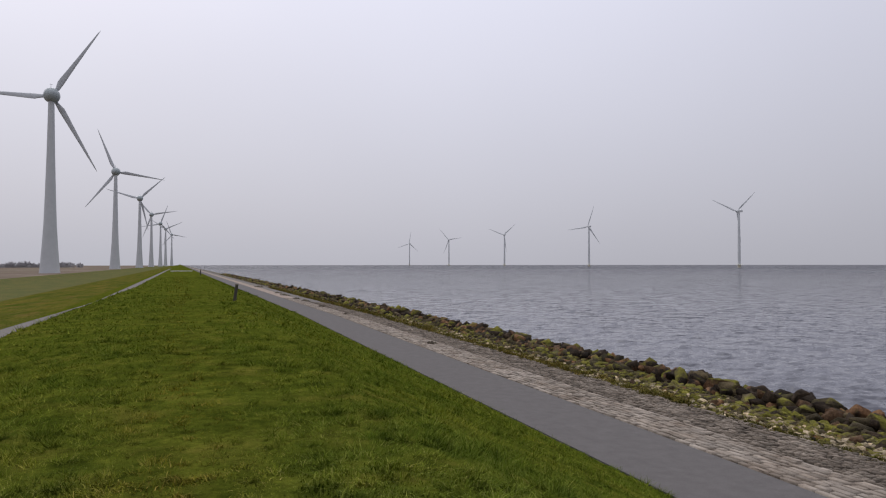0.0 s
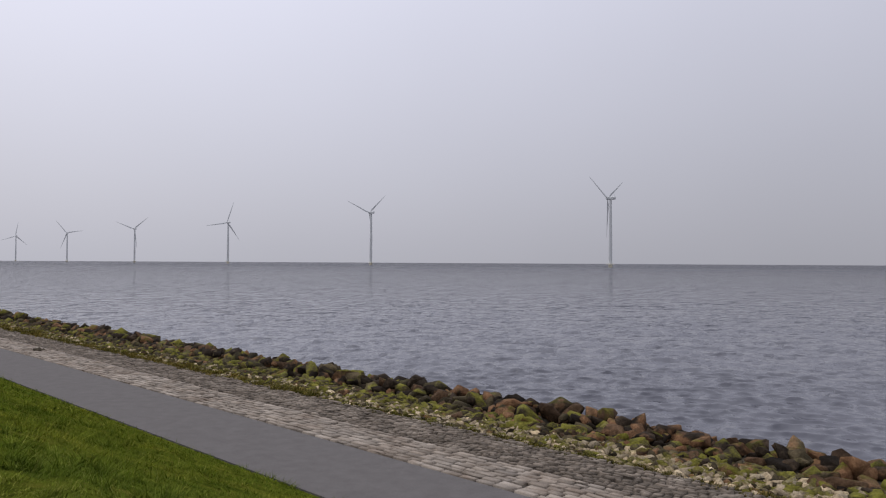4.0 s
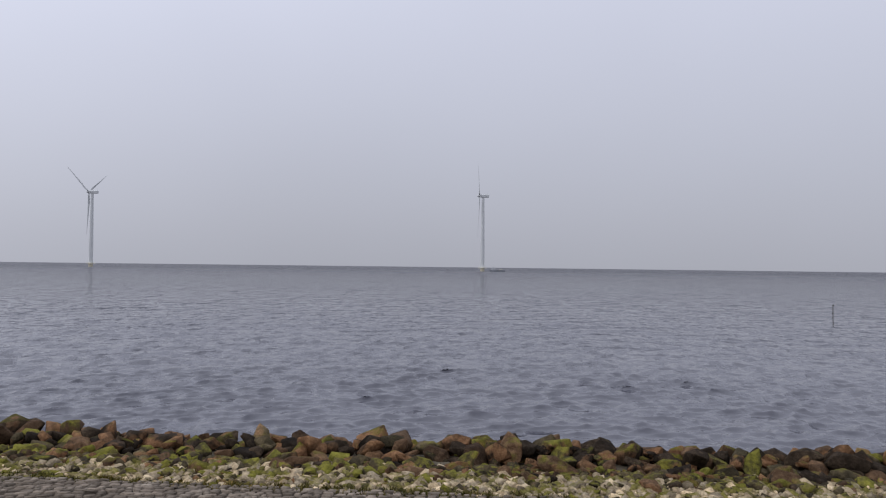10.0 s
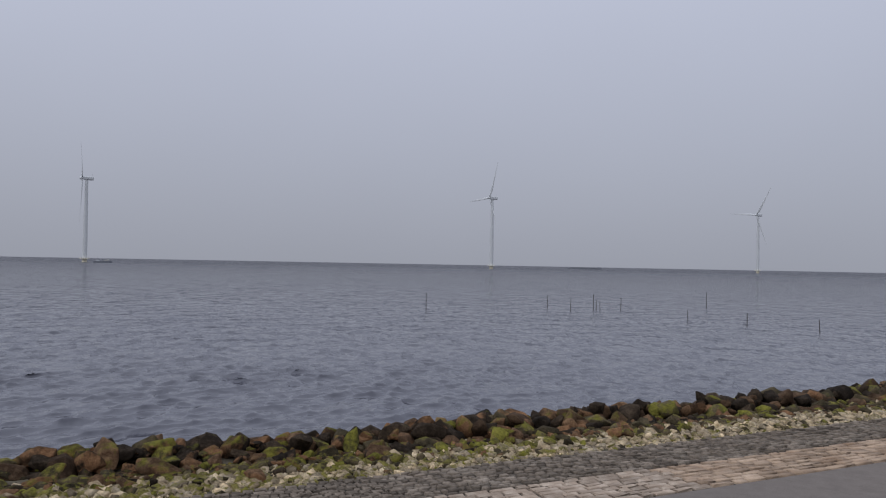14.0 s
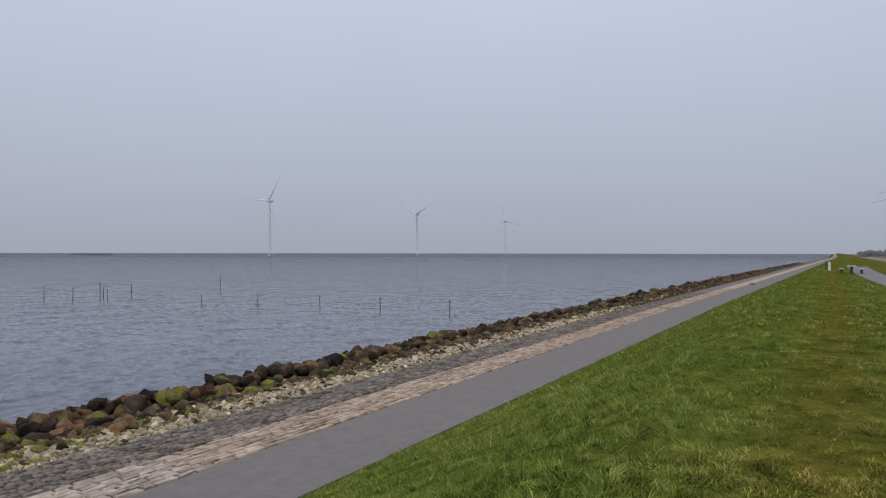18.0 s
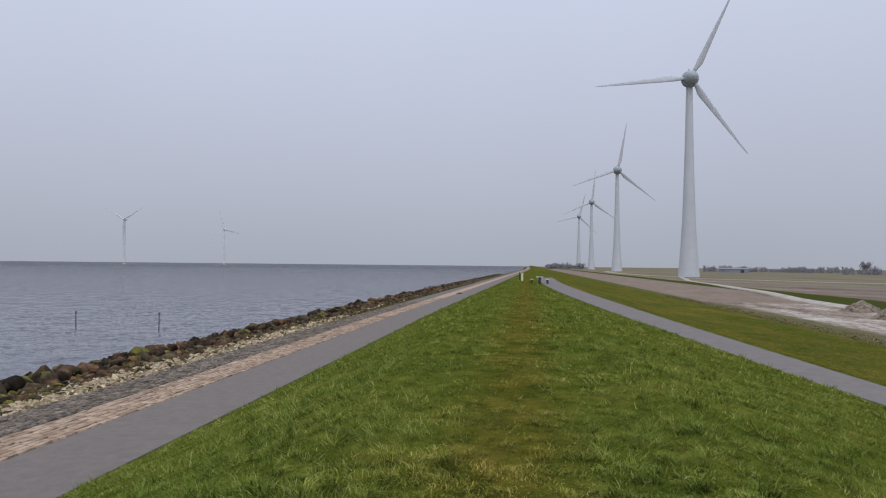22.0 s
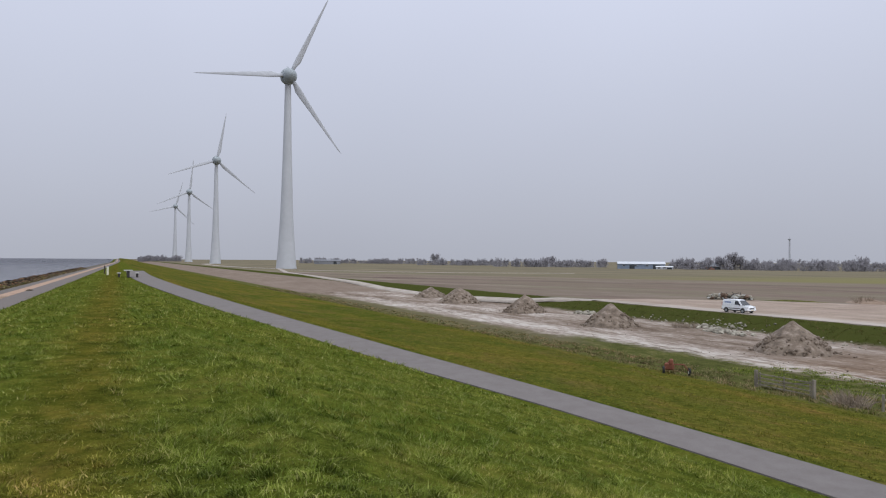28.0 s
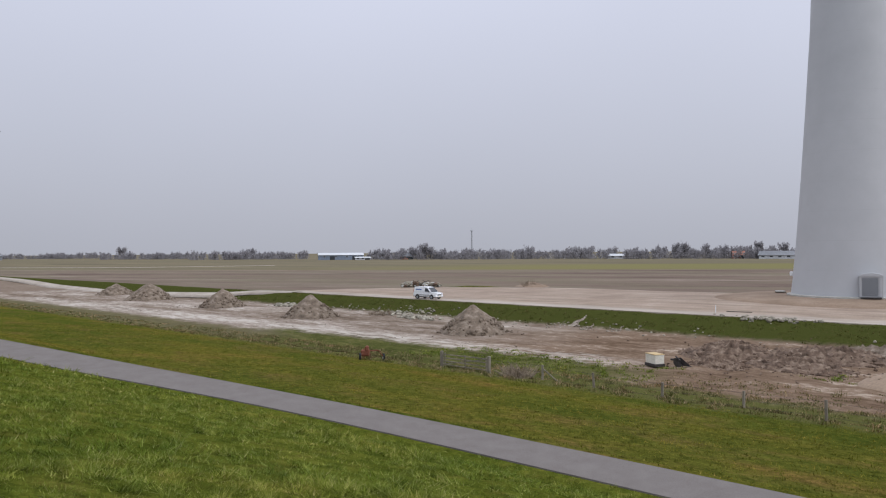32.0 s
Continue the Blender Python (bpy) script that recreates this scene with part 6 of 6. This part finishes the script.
def verge_sward(count, seed):
    """Short grass on the flat slope between the cycle path and the ditch."""
    rng = np.random.default_rng(seed)
    y = rng.uniform(-75, 9, count)
    lo, hi = -33.6, np.interp(y, PATH_LINE[0], PATH_LINE[1]) - 1.1
    x = hi + (lo - hi) * rng.uniform(0, 1, count)
    q = 0.35
    jx, jy = np.floor(x / q), np.floor(y / q)
    hx = np.modf(np.abs(np.sin(jx * 12.9898 + jy * 78.233) * 43758.5453))[0]
    h = rng.uniform(0.03, 0.09, count) * (0.4 + 1.3 * hx)
    blades("verge_grass", x, y, h, rng.uniform(0.02, 0.04, count), np.abs(rng.normal(0.9, 0.4, count)), M_VERGE, rng, "short tufted olive grass below the cycle path", plain=True)


verge_sward(120000, 6)


def weeds(name, xr, yr, count, h, w, seed, label, mat, gather=0.8):
    rng = np.random.default_rng(seed)
    x, y = rng.uniform(*xr, count), rng.uniform(*yr, count)
    q = gather
    jx, jy = np.floor(x / q), np.floor(y / q)
    hx = np.modf(np.abs(np.sin(jx * 12.9898 + jy * 78.233) * 43758.5453))[0]
    x = np.clip((jx + hx) * q + rng.normal(0, q * 0.25, count), *xr)
    y = (jy + 1 - hx) * q + rng.normal(0, q * 0.25, count)
    keep = hx > 0.25
    x, y, hx = x[keep], y[keep], hx[keep]
    if xr[0] > 0:
        x = x + 0.3 + 0.022 * np.clip(y, 0, 70) + 0.0146 * np.clip(y + 70, -930, 0)
    k = len(x)
    blades(name, x, y, rng.uniform(*h, k) * (0.5 + hx), rng.uniform(*w, k), np.abs(rng.normal(0.8, 0.5, k)), mat, rng, label, "weeds")


weeds("ditch_weeds", (-40.5, -33.0), (-75, 2), 48000, (0.06, 0.24), (0.014, 0.03), 21, "rough tangled weeds along the fence and ditch", M_WEED)
weeds("ditch_weeds", (-39.5, -33.0), (-190, -75), 17000, (0.06, 0.2), (0.05, 0.1), 22, "rough tangled weeds along the ditch further off", M_WEED, 1.2)
weeds("ditch_hedge", (-36.6, -34.9), (-62, -2), 16000, (0.1, 0.3), (0.012, 0.03), 28, "dark tangled dry stems along the fence line", M_TANGLE, 1.1)
weeds("strip_grass", (-52.5, -49.0), (-14.5, -8.0), 2600, (0.05, 0.15), (0.02, 0.05), 29, "patches of yellow-green grass on the dug soil", M_GRASS, 0.9)
weeds("strip_grass", (-46.0, -39.5), (-22, -4), 5200, (0.05, 0.16), (0.02, 0.05), 30, "thin grass over the edge of the dug ground", M_WEED, 0.8)
weeds("bank_grass", (-71.2, -66.0), (-120, 5), 30000, (0.03, 0.1), (0.03, 0.07), 23, "rough green grass on the bank below the pad", M_BANK, 1.0)
weeds("strip_grass", (-47.5, -40.5), (-42, -22), 9000, (0.06, 0.18), (0.02, 0.05), 24, "green grass patch beside the dug ground", M_GRASS)
weeds("edge_weeds", (17.0, 17.8), (-2, 26), 17000, (0.04, 0.15), (0.016, 0.04), 25, "low olive weeds along the edge of the paving", M_EDGE, 0.3)
weeds("edge_weeds", (17.0, 18.7), (24, 60), 26000, (0.06, 0.24), (0.02, 0.045), 31, "dry brown grass between paving and boulders", M_DRYEDGE, 0.5)
weeds("edge_weeds", (17.0, 19.4), (55, 170), 22000, (0.12, 0.36), (0.04, 0.08), 26, "dry brown grass between paving and boulders further up the dike", M_DRYEDGE, 0.7)
weeds("edge_weeds", (17.2, 19.6), (-220, -62), 9000, (0.1, 0.3), (0.04, 0.08), 27, "dry brown weeds between paving and boulders", M_EDGE, 0.9)



def berm(line, half, height):
    """A low grassy ridge thrown up along the far edge of the pad."""
    verts, faces = [], []
    pts = finer(line, 0.8)
    for i, (x, y) in enumerate(pts):
        a, c = Vector(pts[max(0, i - 1)]), Vector(pts[min(len(pts) - 1, i + 1)])
        d = (c - a).normalized()
        fade = min(1.0, i / 8, (len(pts) - 1 - i) / 8)
        for k in range(7):
            q = k / 3 - 1
            px, py = x + d.y * q * half, y - d.x * q * half
            verts.append((px, py, gz(px, py) - 0.1 + (height * (1 - q * q) * (0.8 + 0.5 * noise.noise((px * 0.8, py * 0.8, 4.0))) + 0.16) * fade))
    for j in range(len(pts) - 1):
        for i in range(6):
            faces.append((j * 7 + i, j * 7 + i + 1, j * 7 + i + 8, j * 7 + i + 7))
    return tagged(arrays("berm", verts, faces, M_BANK), "low dark grassy ridge along the edge of the sand pad", "berm", kind="structure")


berm([(-99.5, -94.8), (-104.0, -89.4), (-108.6, -82.8)], 0.9, 0.28)

# ---- paving and boulders at the water's edge ----
M_SETT = surface("pale_sett", [(0.3, (0.23, 0.178, 0.133)), (0.5, (0.335, 0.282, 0.226)), (0.72, (0.43, 0.374, 0.312))], 1.1, 22.0, 0.95, depth=0.012, each=0.22, island=0.24)
M_SETTFAR = surface("pale_setts_far_off", [(0.3, (0.25, 0.19, 0.145)), (0.7, (0.40, 0.315, 0.25))], 0.9, 6.0, 0.9, depth=0.02, stretch=(1, 0.5, 1))
M_BASALT = surface("basalt_block", [(0.3, (0.074, 0.058, 0.044)), (0.5, (0.130, 0.105, 0.083)), (0.72, (0.20, 0.168, 0.136))], 1.3, 18.0, 0.9, spec=0.2, depth=0.02, each=0.35, island=0.4)


def wet_row(m):
    """The rows beside the setts are a darker, bluer stone than the rest."""
    n, links = m.node_tree.nodes, m.node_tree.links
    socket = n["Principled BSDF"].inputs["Base Color"]
    col = socket.links[0].from_socket
    xyz = n.new("ShaderNodeSeparateXYZ")
    links.new(n.new("ShaderNodeNewGeometry").outputs["Position"], xyz.inputs[0])
    line = sums(n, links, "SUBTRACT", xyz.outputs["X"], sums(n, links, "MULTIPLY", sums(n, links, "MAXIMUM", xyz.outputs["Y"], 0.0), 0.022))
    line = sums(n, links, "ADD", line, sums(n, links, "MULTIPLY", sums(n, links, "SUBTRACT", noise_node(n, links, 0.35, 3.0, 0.6), 0.5), 1.6))
    links.new(mixed(n, links, span_mask(n, links, line, 13.0, 14.9, 0.5), col, mixed(n, links, 1.0, col, (0.62, 0.61, 0.61), "MULTIPLY")), socket)


wet_row(M_BASALT)
M_BASALTFAR = surface("basalt_far_off", [(0.3, (0.08, 0.068, 0.057)), (0.7, (0.165, 0.142, 0.12))], 0.9, 6.0, 0.85, depth=0.03)
M_GRAVEL = surface("pale_gravel", [(0.3, (0.035, 0.028, 0.019)), (0.7, (0.15, 0.125, 0.088))], 3.0, 14.0, 0.95, depth=0.05)
M_JOINT = surface("joint_soil", [(0.3, (0.018, 0.016, 0.013)), (0.7, (0.05, 0.044, 0.034))], 1.5, 20.0, 0.95, depth=0.01)


def rock_material(name, stops, moss, amount, rust=0.0, rough=0.8, spec=0.25):
    """Stone with lime-green algae over its upper side and rusty faces, more on some stones than on others."""
    m, n, links, b = material(name, rough, 0.0, spec)
    col = ramp(n, links, noise_node(n, links, 2.2, 5.0, 0.65), stops)
    own = n.new("ShaderNodeObjectInfo").outputs["Random"]
    isle = n.new("ShaderNodeNewGeometry").outputs["Random Per Island"]
    each = sums(n, links, "FRACT", sums(n, links, "ADD", own, isle), 0.0)
    tone = ramp(n, links, each, [(0.0, (0.4, 0.39, 0.38)), (0.3, (1.0, 0.95, 0.88)), (0.6, (0.62, 0.62, 0.62)), (1.0, (1.5, 1.4, 1.25))])
    col = mixed(n, links, 1.0, col, tone, "MULTIPLY")
    face = n.new("ShaderNodeNewGeometry")
    up = n.new("ShaderNodeSeparateXYZ")
    links.new(face.outputs["True Normal"], up.inputs[0])
    if rust:
        # rust-brown faces, mostly those turned to the land
        swing = sums(n, links, "FRACT", sums(n, links, "MULTIPLY", each, 3.7), 0.0)
        lot = sums(n, links, "ADD", noise_node(n, links, 1.1, 3.0, 0.6), sums(n, links, "MULTIPLY", sums(n, links, "SUBTRACT", swing, 0.5), 0.5))
        lot = sums(n, links, "SUBTRACT", lot, sums(n, links, "MULTIPLY", up.outputs["X"], 0.1))
        place = n.new("ShaderNodeSeparateXYZ")
        links.new(face.outputs["Position"], place.inputs[0])
        lot = sums(n, links, "SUBTRACT", lot, sums(n, links, "MULTIPLY", span_mask(n, links, place.outputs["Y"], -9000.0, -14.0, 10.0), 0.13))
        col = mixed(n, links, ramp(n, links, lot, [(0.74 - rust, (0, 0, 0)), (0.88 - rust, (0.9, 0.9, 0.9))]), col, ramp(n, links, noise_node(n, links, 3.0, 4.0, 0.6), [(0.3, (0.13, 0.062, 0.030)), (0.7, (0.28, 0.155, 0.080))]))
    lot = sums(n, links, "ADD", noise_node(n, links, 1.7, 4.0, 0.65), sums(n, links, "MULTIPLY", up.outputs["Z"], 0.2))
    swing = sums(n, links, "FRACT", sums(n, links, "MULTIPLY", each, 7.3), 0.0)
    lot = sums(n, links, "ADD", lot, sums(n, links, "MULTIPLY", sums(n, links, "SUBTRACT", swing, 0.5), 0.4))
    along = n.new("ShaderNodeSeparateXYZ")
    links.new(face.outputs["Position"], along.inputs[0])
    lot = sums(n, links, "SUBTRACT", lot, sums(n, links, "MULTIPLY", span_mask(n, links, along.outputs["Y"], -9000.0, -16.0, 12.0), 0.13))
    grow = ramp(n, links, lot, [(max(0.0, 0.72 - amount), (0, 0, 0)), (0.92 - amount, (0.92, 0.92, 0.92))])
    tint = ramp(n, links, noise_node(n, links, 2.4, 4.0, 0.65), [(0.3, tuple(0.35 * c for c in moss)), (0.66, moss)])
    col = mixed(n, links, grow, col, tint)
    grain = noise_node(n, links, 14.0, 6.0, 0.65)
    col = mixed(n, links, 1.0, col, ramp(n, links, grain, [(0.25, (0.5, 0.5, 0.5)), (0.75, (1.4, 1.4, 1.4))]), "MULTIPLY")
    links.new(col, b.inputs["Base Color"])
    bump(n, links, b, grain, 0.9, 0.06)
    return m


ROCKS = [rock_material("dark_boulder", [(0.3, (0.014, 0.010, 0.007)), (0.5, (0.036, 0.027, 0.020)), (0.72, (0.085, 0.064, 0.048))], (0.12, 0.112, 0.018), -0.08, 0.08, 0.85, 0.06),
         rock_material("russet_boulder", [(0.3, (0.045, 0.026, 0.014)), (0.5, (0.10, 0.062, 0.038)), (0.72, (0.18, 0.12, 0.075))], (0.15, 0.14, 0.02), 0.02, 0.2, 0.85, 0.08),
         rock_material("mossy_boulder", [(0.3, (0.035, 0.030, 0.018)), (0.7, (0.13, 0.105, 0.065))], (0.215, 0.20, 0.034), 0.15, 0.06, 0.9, 0.08),
         rock_material("pale_stone", [(0.3, (0.24, 0.185, 0.12)), (0.5, (0.44, 0.36, 0.25)), (0.72, (0.60, 0.52, 0.39))], (0.18, 0.16, 0.03), 0.13, 0.0, 0.9, 0.1)]


# setts carry the same painted brightness: dimmer up the dike, warmer down it
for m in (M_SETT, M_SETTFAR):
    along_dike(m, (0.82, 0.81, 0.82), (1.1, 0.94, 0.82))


def slope_z(x):
    return land_height(x, 0.0)


def paving(name, x0, x1, mat, far_mat, pitch, lengths, gap, near, reach, piece, label, seed, uneven):
    """Rows of blocks along the water's edge on a bed of soil: the nearest are pieces of their own, the rest joined."""
    rng = random.Random(seed)
    mid, wide = (x0 + x1) / 2, x1 - x0
    bed = strip_sheet(name, M_JOINT, [(mid + drift(y), y) for y in graded([(-reach, 4), (reach, 1)])], lambda y: wide, lambda x, y: slope_z(x - drift(y)), label, "paving", 0.005)
    for a, c in ((-4000.0, -reach), (reach, 4000.0)):
        strip_sheet(name + "_beyond", far_mat, [(mid + drift(y), y) for y in graded([(a, 20), (c, 1)]) if a <= y <= c], lambda y: wide, lambda x, y: slope_z(x - drift(y)), label, "paving", 0.04)
    rows = round(wide / pitch)
    pw = wide / rows
    shapes = []
    for i in range(5):
        L = lengths[0] + (lengths[1] - lengths[0]) * (i + 0.5) / 5
        shapes.append((L, None))

    def corners(L, W, r):
        e = r.uniform(0.012, 0.022)
        base = [(-W / 2, -L / 2, -0.1), (W / 2, -L / 2, -0.1), (W / 2, L / 2, -0.1), (-W / 2, L / 2, -0.1)]
        rim = [(sx * (W / 2 - 0.002), sy * (L / 2 - 0.002), 0.035) for sx, sy in ((-1, -1), (1, -1), (1, 1), (-1, 1))]
        top = [(sx * (W / 2 - e), sy * (L / 2 - e), 0.055 + r.uniform(-0.008, 0.008)) for sx, sy in ((-1, -1), (1, -1), (1, 1), (-1, 1))]
        return [(x + r.uniform(-1, 1) * gap * 0.35, y + r.uniform(-1, 1) * gap * 0.35, z) for x, y, z in base + rim + top]

    quads = [(8, 9, 10, 11)] + [(a + 4 * k, (a + 1) % 4 + 4 * k, (a + 1) % 4 + 4 * k + 4, a + 4 * k + 4) for k in (0, 1) for a in range(4)]
    meshes = []
    for L, _ in shapes:
        me = bpy.data.meshes.new(piece)
        me.from_pydata(corners(L - gap, pw - gap, rng), [], quads)
        me.materials.append(mat)
        meshes.append(me)
    verts, faces, count = [], [], 0
    tilt = math.atan2(slope_z(x1) - slope_z(x0), wide)
    for row in range(rows):
        x = x0 + (row + 0.5) * pw
        y = -reach + rng.uniform(0, 0.4)
        while y < reach:
            k = rng.randrange(5)
            L = shapes[k][0]
            c = y + L / 2
            z = slope_z(x) + 0.005 + rng.uniform(-1, 1) * uneven
            if abs(c + 4.0) < near and count < 300:
                b = new(piece, meshes[k])
                b.parent = bed
                b.matrix_local = pose(x + drift(c), c, z, rng.uniform(-1.5, 1.5), -math.degrees(tilt) + rng.uniform(-1.5, 1.5), rng.uniform(-1, 1) * 150 * uneven + (180 if rng.random() < 0.5 else 0))
                count += 1
            else:
                o = len(verts)
                lift = rng.uniform(-0.02, 0.02)
                for vx, vy, vz in corners(L - gap, pw - gap, rng):
                    verts.append((x + drift(c) + vx, c + vy, z + vz + vx * math.tan(tilt) + vy * lift))
                faces += [tuple(q + o for q in f) for f in quads]
            y += L
    tagged(arrays("joined_blocks", verts, faces, mat, bed), kind="stuff")


paving("sett_paving", 12.68, 14.76, M_SETT, M_SETTFAR, 0.27, (0.3, 0.72), 0.07, 9.0, 110.0, "sett", "strip of pale worn stone setts beside the road", 301, 0.014)
paving("basalt_paving", 14.82, 17.4, M_BASALT, M_BASALTFAR, 0.205, (0.15, 0.34), 0.055, 2.6, 100.0, "basalt_block", "strip of uneven dark grey basalt blocks", 302, 0.024)


def revetment():
    rng = random.Random(401)
    bed_pts = ((17.3, 0.74), (18.6, 0.66), (20.3, 0.62), (21.8, 0.6), (23.2, 0.2), (25.0, -0.8))

    def bed_z(x):
        for (a, za), (c, zc) in zip(bed_pts, bed_pts[1:]):
            if a <= x <= c:
                return za + (zc - za) * (x - a) / (c - a)
        return bed_pts[-1][1]

    ys = graded([(-900, 60), (-150, 3), (150, 60), (900, 1)])
    verts = [(x + drift(y), y, z + 0.02) for y in ys for x, z in bed_pts]
    faces = [(j * 6 + i, j * 6 + i + 1, j * 6 + i + 7, j * 6 + i + 6) for j in range(len(ys) - 1) for i in range(5)]
    bed = tagged(arrays("boulder_revetment", verts, faces, M_GRAVEL), "mound of mossy and dark boulders between paving and water", "revetment", kind="structure")

    shapes = {}
    for sub, kinds in ((2, 10), (1, 8)):
        for i in range(kinds):
            bm = bmesh.new()
            stone(bm, 1.0, rng, 12 if sub == 2 else 9, 0.05 if sub == 2 else 0.0, 0.72, 0.6)
            bmesh.ops.triangulate(bm, faces=bm.faces)
            bm.verts.index_update()
            shapes[sub, i] = (np.array([v.co[:] for v in bm.verts]), np.array([[v.index for v in f.verts] for f in bm.faces]))
            bm.free()
    near_meshes = {}
    for i in range(10):
        for k in range(4):
            v, f = shapes[2, i]
            me = bpy.data.meshes.new("boulder")
            me.from_pydata(v.tolist(), [], f.tolist())
            me.materials.append(ROCKS[k])
            near_meshes[i, k] = me

    def kind_at(x, y, small):
        """Which stone: dark and russet to seaward, mossy inside, pale and small against the paving."""
        inner = max(0.0, min(1.0, (20.9 - x) / 2.6)) + rng.gauss(0, 0.12)
        north = smooth01((y - 1) / 24)
        r = rng.random()
        if inner > 0.66 - 0.12 * (1 - north):
            return 3 if r < 0.84 - 0.4 * north else 2
        if inner > 0.12 + 0.06 * (1 - north):
            return 2 if r < 0.42 + 0.42 * north else 1 if r < 0.8 else 3 if r < 0.86 else 0
        return 0 if r < 0.52 else 1 if r < 0.86 - 0.1 * north else 2

    stones = []
    y = -420.0
    while y < 420.0:
        step = 0.42 if abs(y) < 70 else 0.75
        for x in (19.1, 19.55, 20.0, 20.45, 20.9, 21.35, 21.8, 22.3, 22.8, 23.3):
            if abs(y) > 70 and x in (19.55, 20.45, 21.35, 22.3):
                continue
            px, py = x + rng.gauss(0, 0.2), y + rng.uniform(-0.3, 0.3)
            s = (0.17 + 0.31 * rng.random() ** 1.2) * (0.62 if x < 19.8 else 0.85 if x < 20.5 else 1.06) * (1.0 if abs(y) < 70 else 1.25)
            if rng.random() < 0.06:
                s *= 1.25
            lift = 0.05 + (0.04 + 0.24 * max(0.0, 0.5 + noise.noise((py * 0.55, 4.0, px * 0.3))) if 20.8 < px < 22.6 and rng.random() < 0.6 else 0.0)
            stones.append((px, py, bed_z(px) + lift + s * 0.2, s))
        y += step
    y = -75.0
    while y < 75.0:
        for _ in range(62 if abs(y) < 32 else 24):
            px, py = rng.uniform(17.45, 20.1), y + rng.uniform(0, 0.45)
            s = rng.uniform(0.08, 0.19) * (0.75 + 0.5 * (px - 17.4) / 2.2)
            stones.append((px, py, bed_z(px) + s * 0.35, s))
        y += 0.45
    stones.sort(key=lambda q: abs(q[1] + 3.0) - (2.0 if q[3] > 0.3 else 0.0))
    batch = {k: ([], [], 0) for k in range(4)}
    count = 0
    for x, y, z, s in stones:
        k, i = kind_at(x, y, s), rng.randrange(8)
        if k == 3 and s > 0.22:
            k = 2 if rng.random() < 0.6 else 1
        m = pose(x + drift(y), y, z, rng.uniform(-40, 40), rng.uniform(-40, 40), rng.uniform(0, 360)) @ Matrix.Diagonal((s * 1.12, s, s, 1))
        if count < 300 and s > 0.2:
            b = new("boulder", near_meshes[i, k])
            b.parent = bed
            b.matrix_local = m
            count += 1
            continue
        v, f = shapes[2 if abs(y) < 30 and s > 0.2 else 1, i]
        mm = np.array(m)
        vs, fs, o = batch[k]
        vs.append(v @ mm[:3, :3].T + mm[:3, 3])
        fs.append(f + o)
        batch[k] = (vs, fs, o + len(v))
    for k, (vs, fs, _) in batch.items():
        ob = arrays(("dark_boulders", "russet_boulders", "mossy_boulders", "pale_stones")[k], np.concatenate(vs), np.concatenate(fs), ROCKS[k], bed)
        tagged(ob, kind="stuff")


revetment()
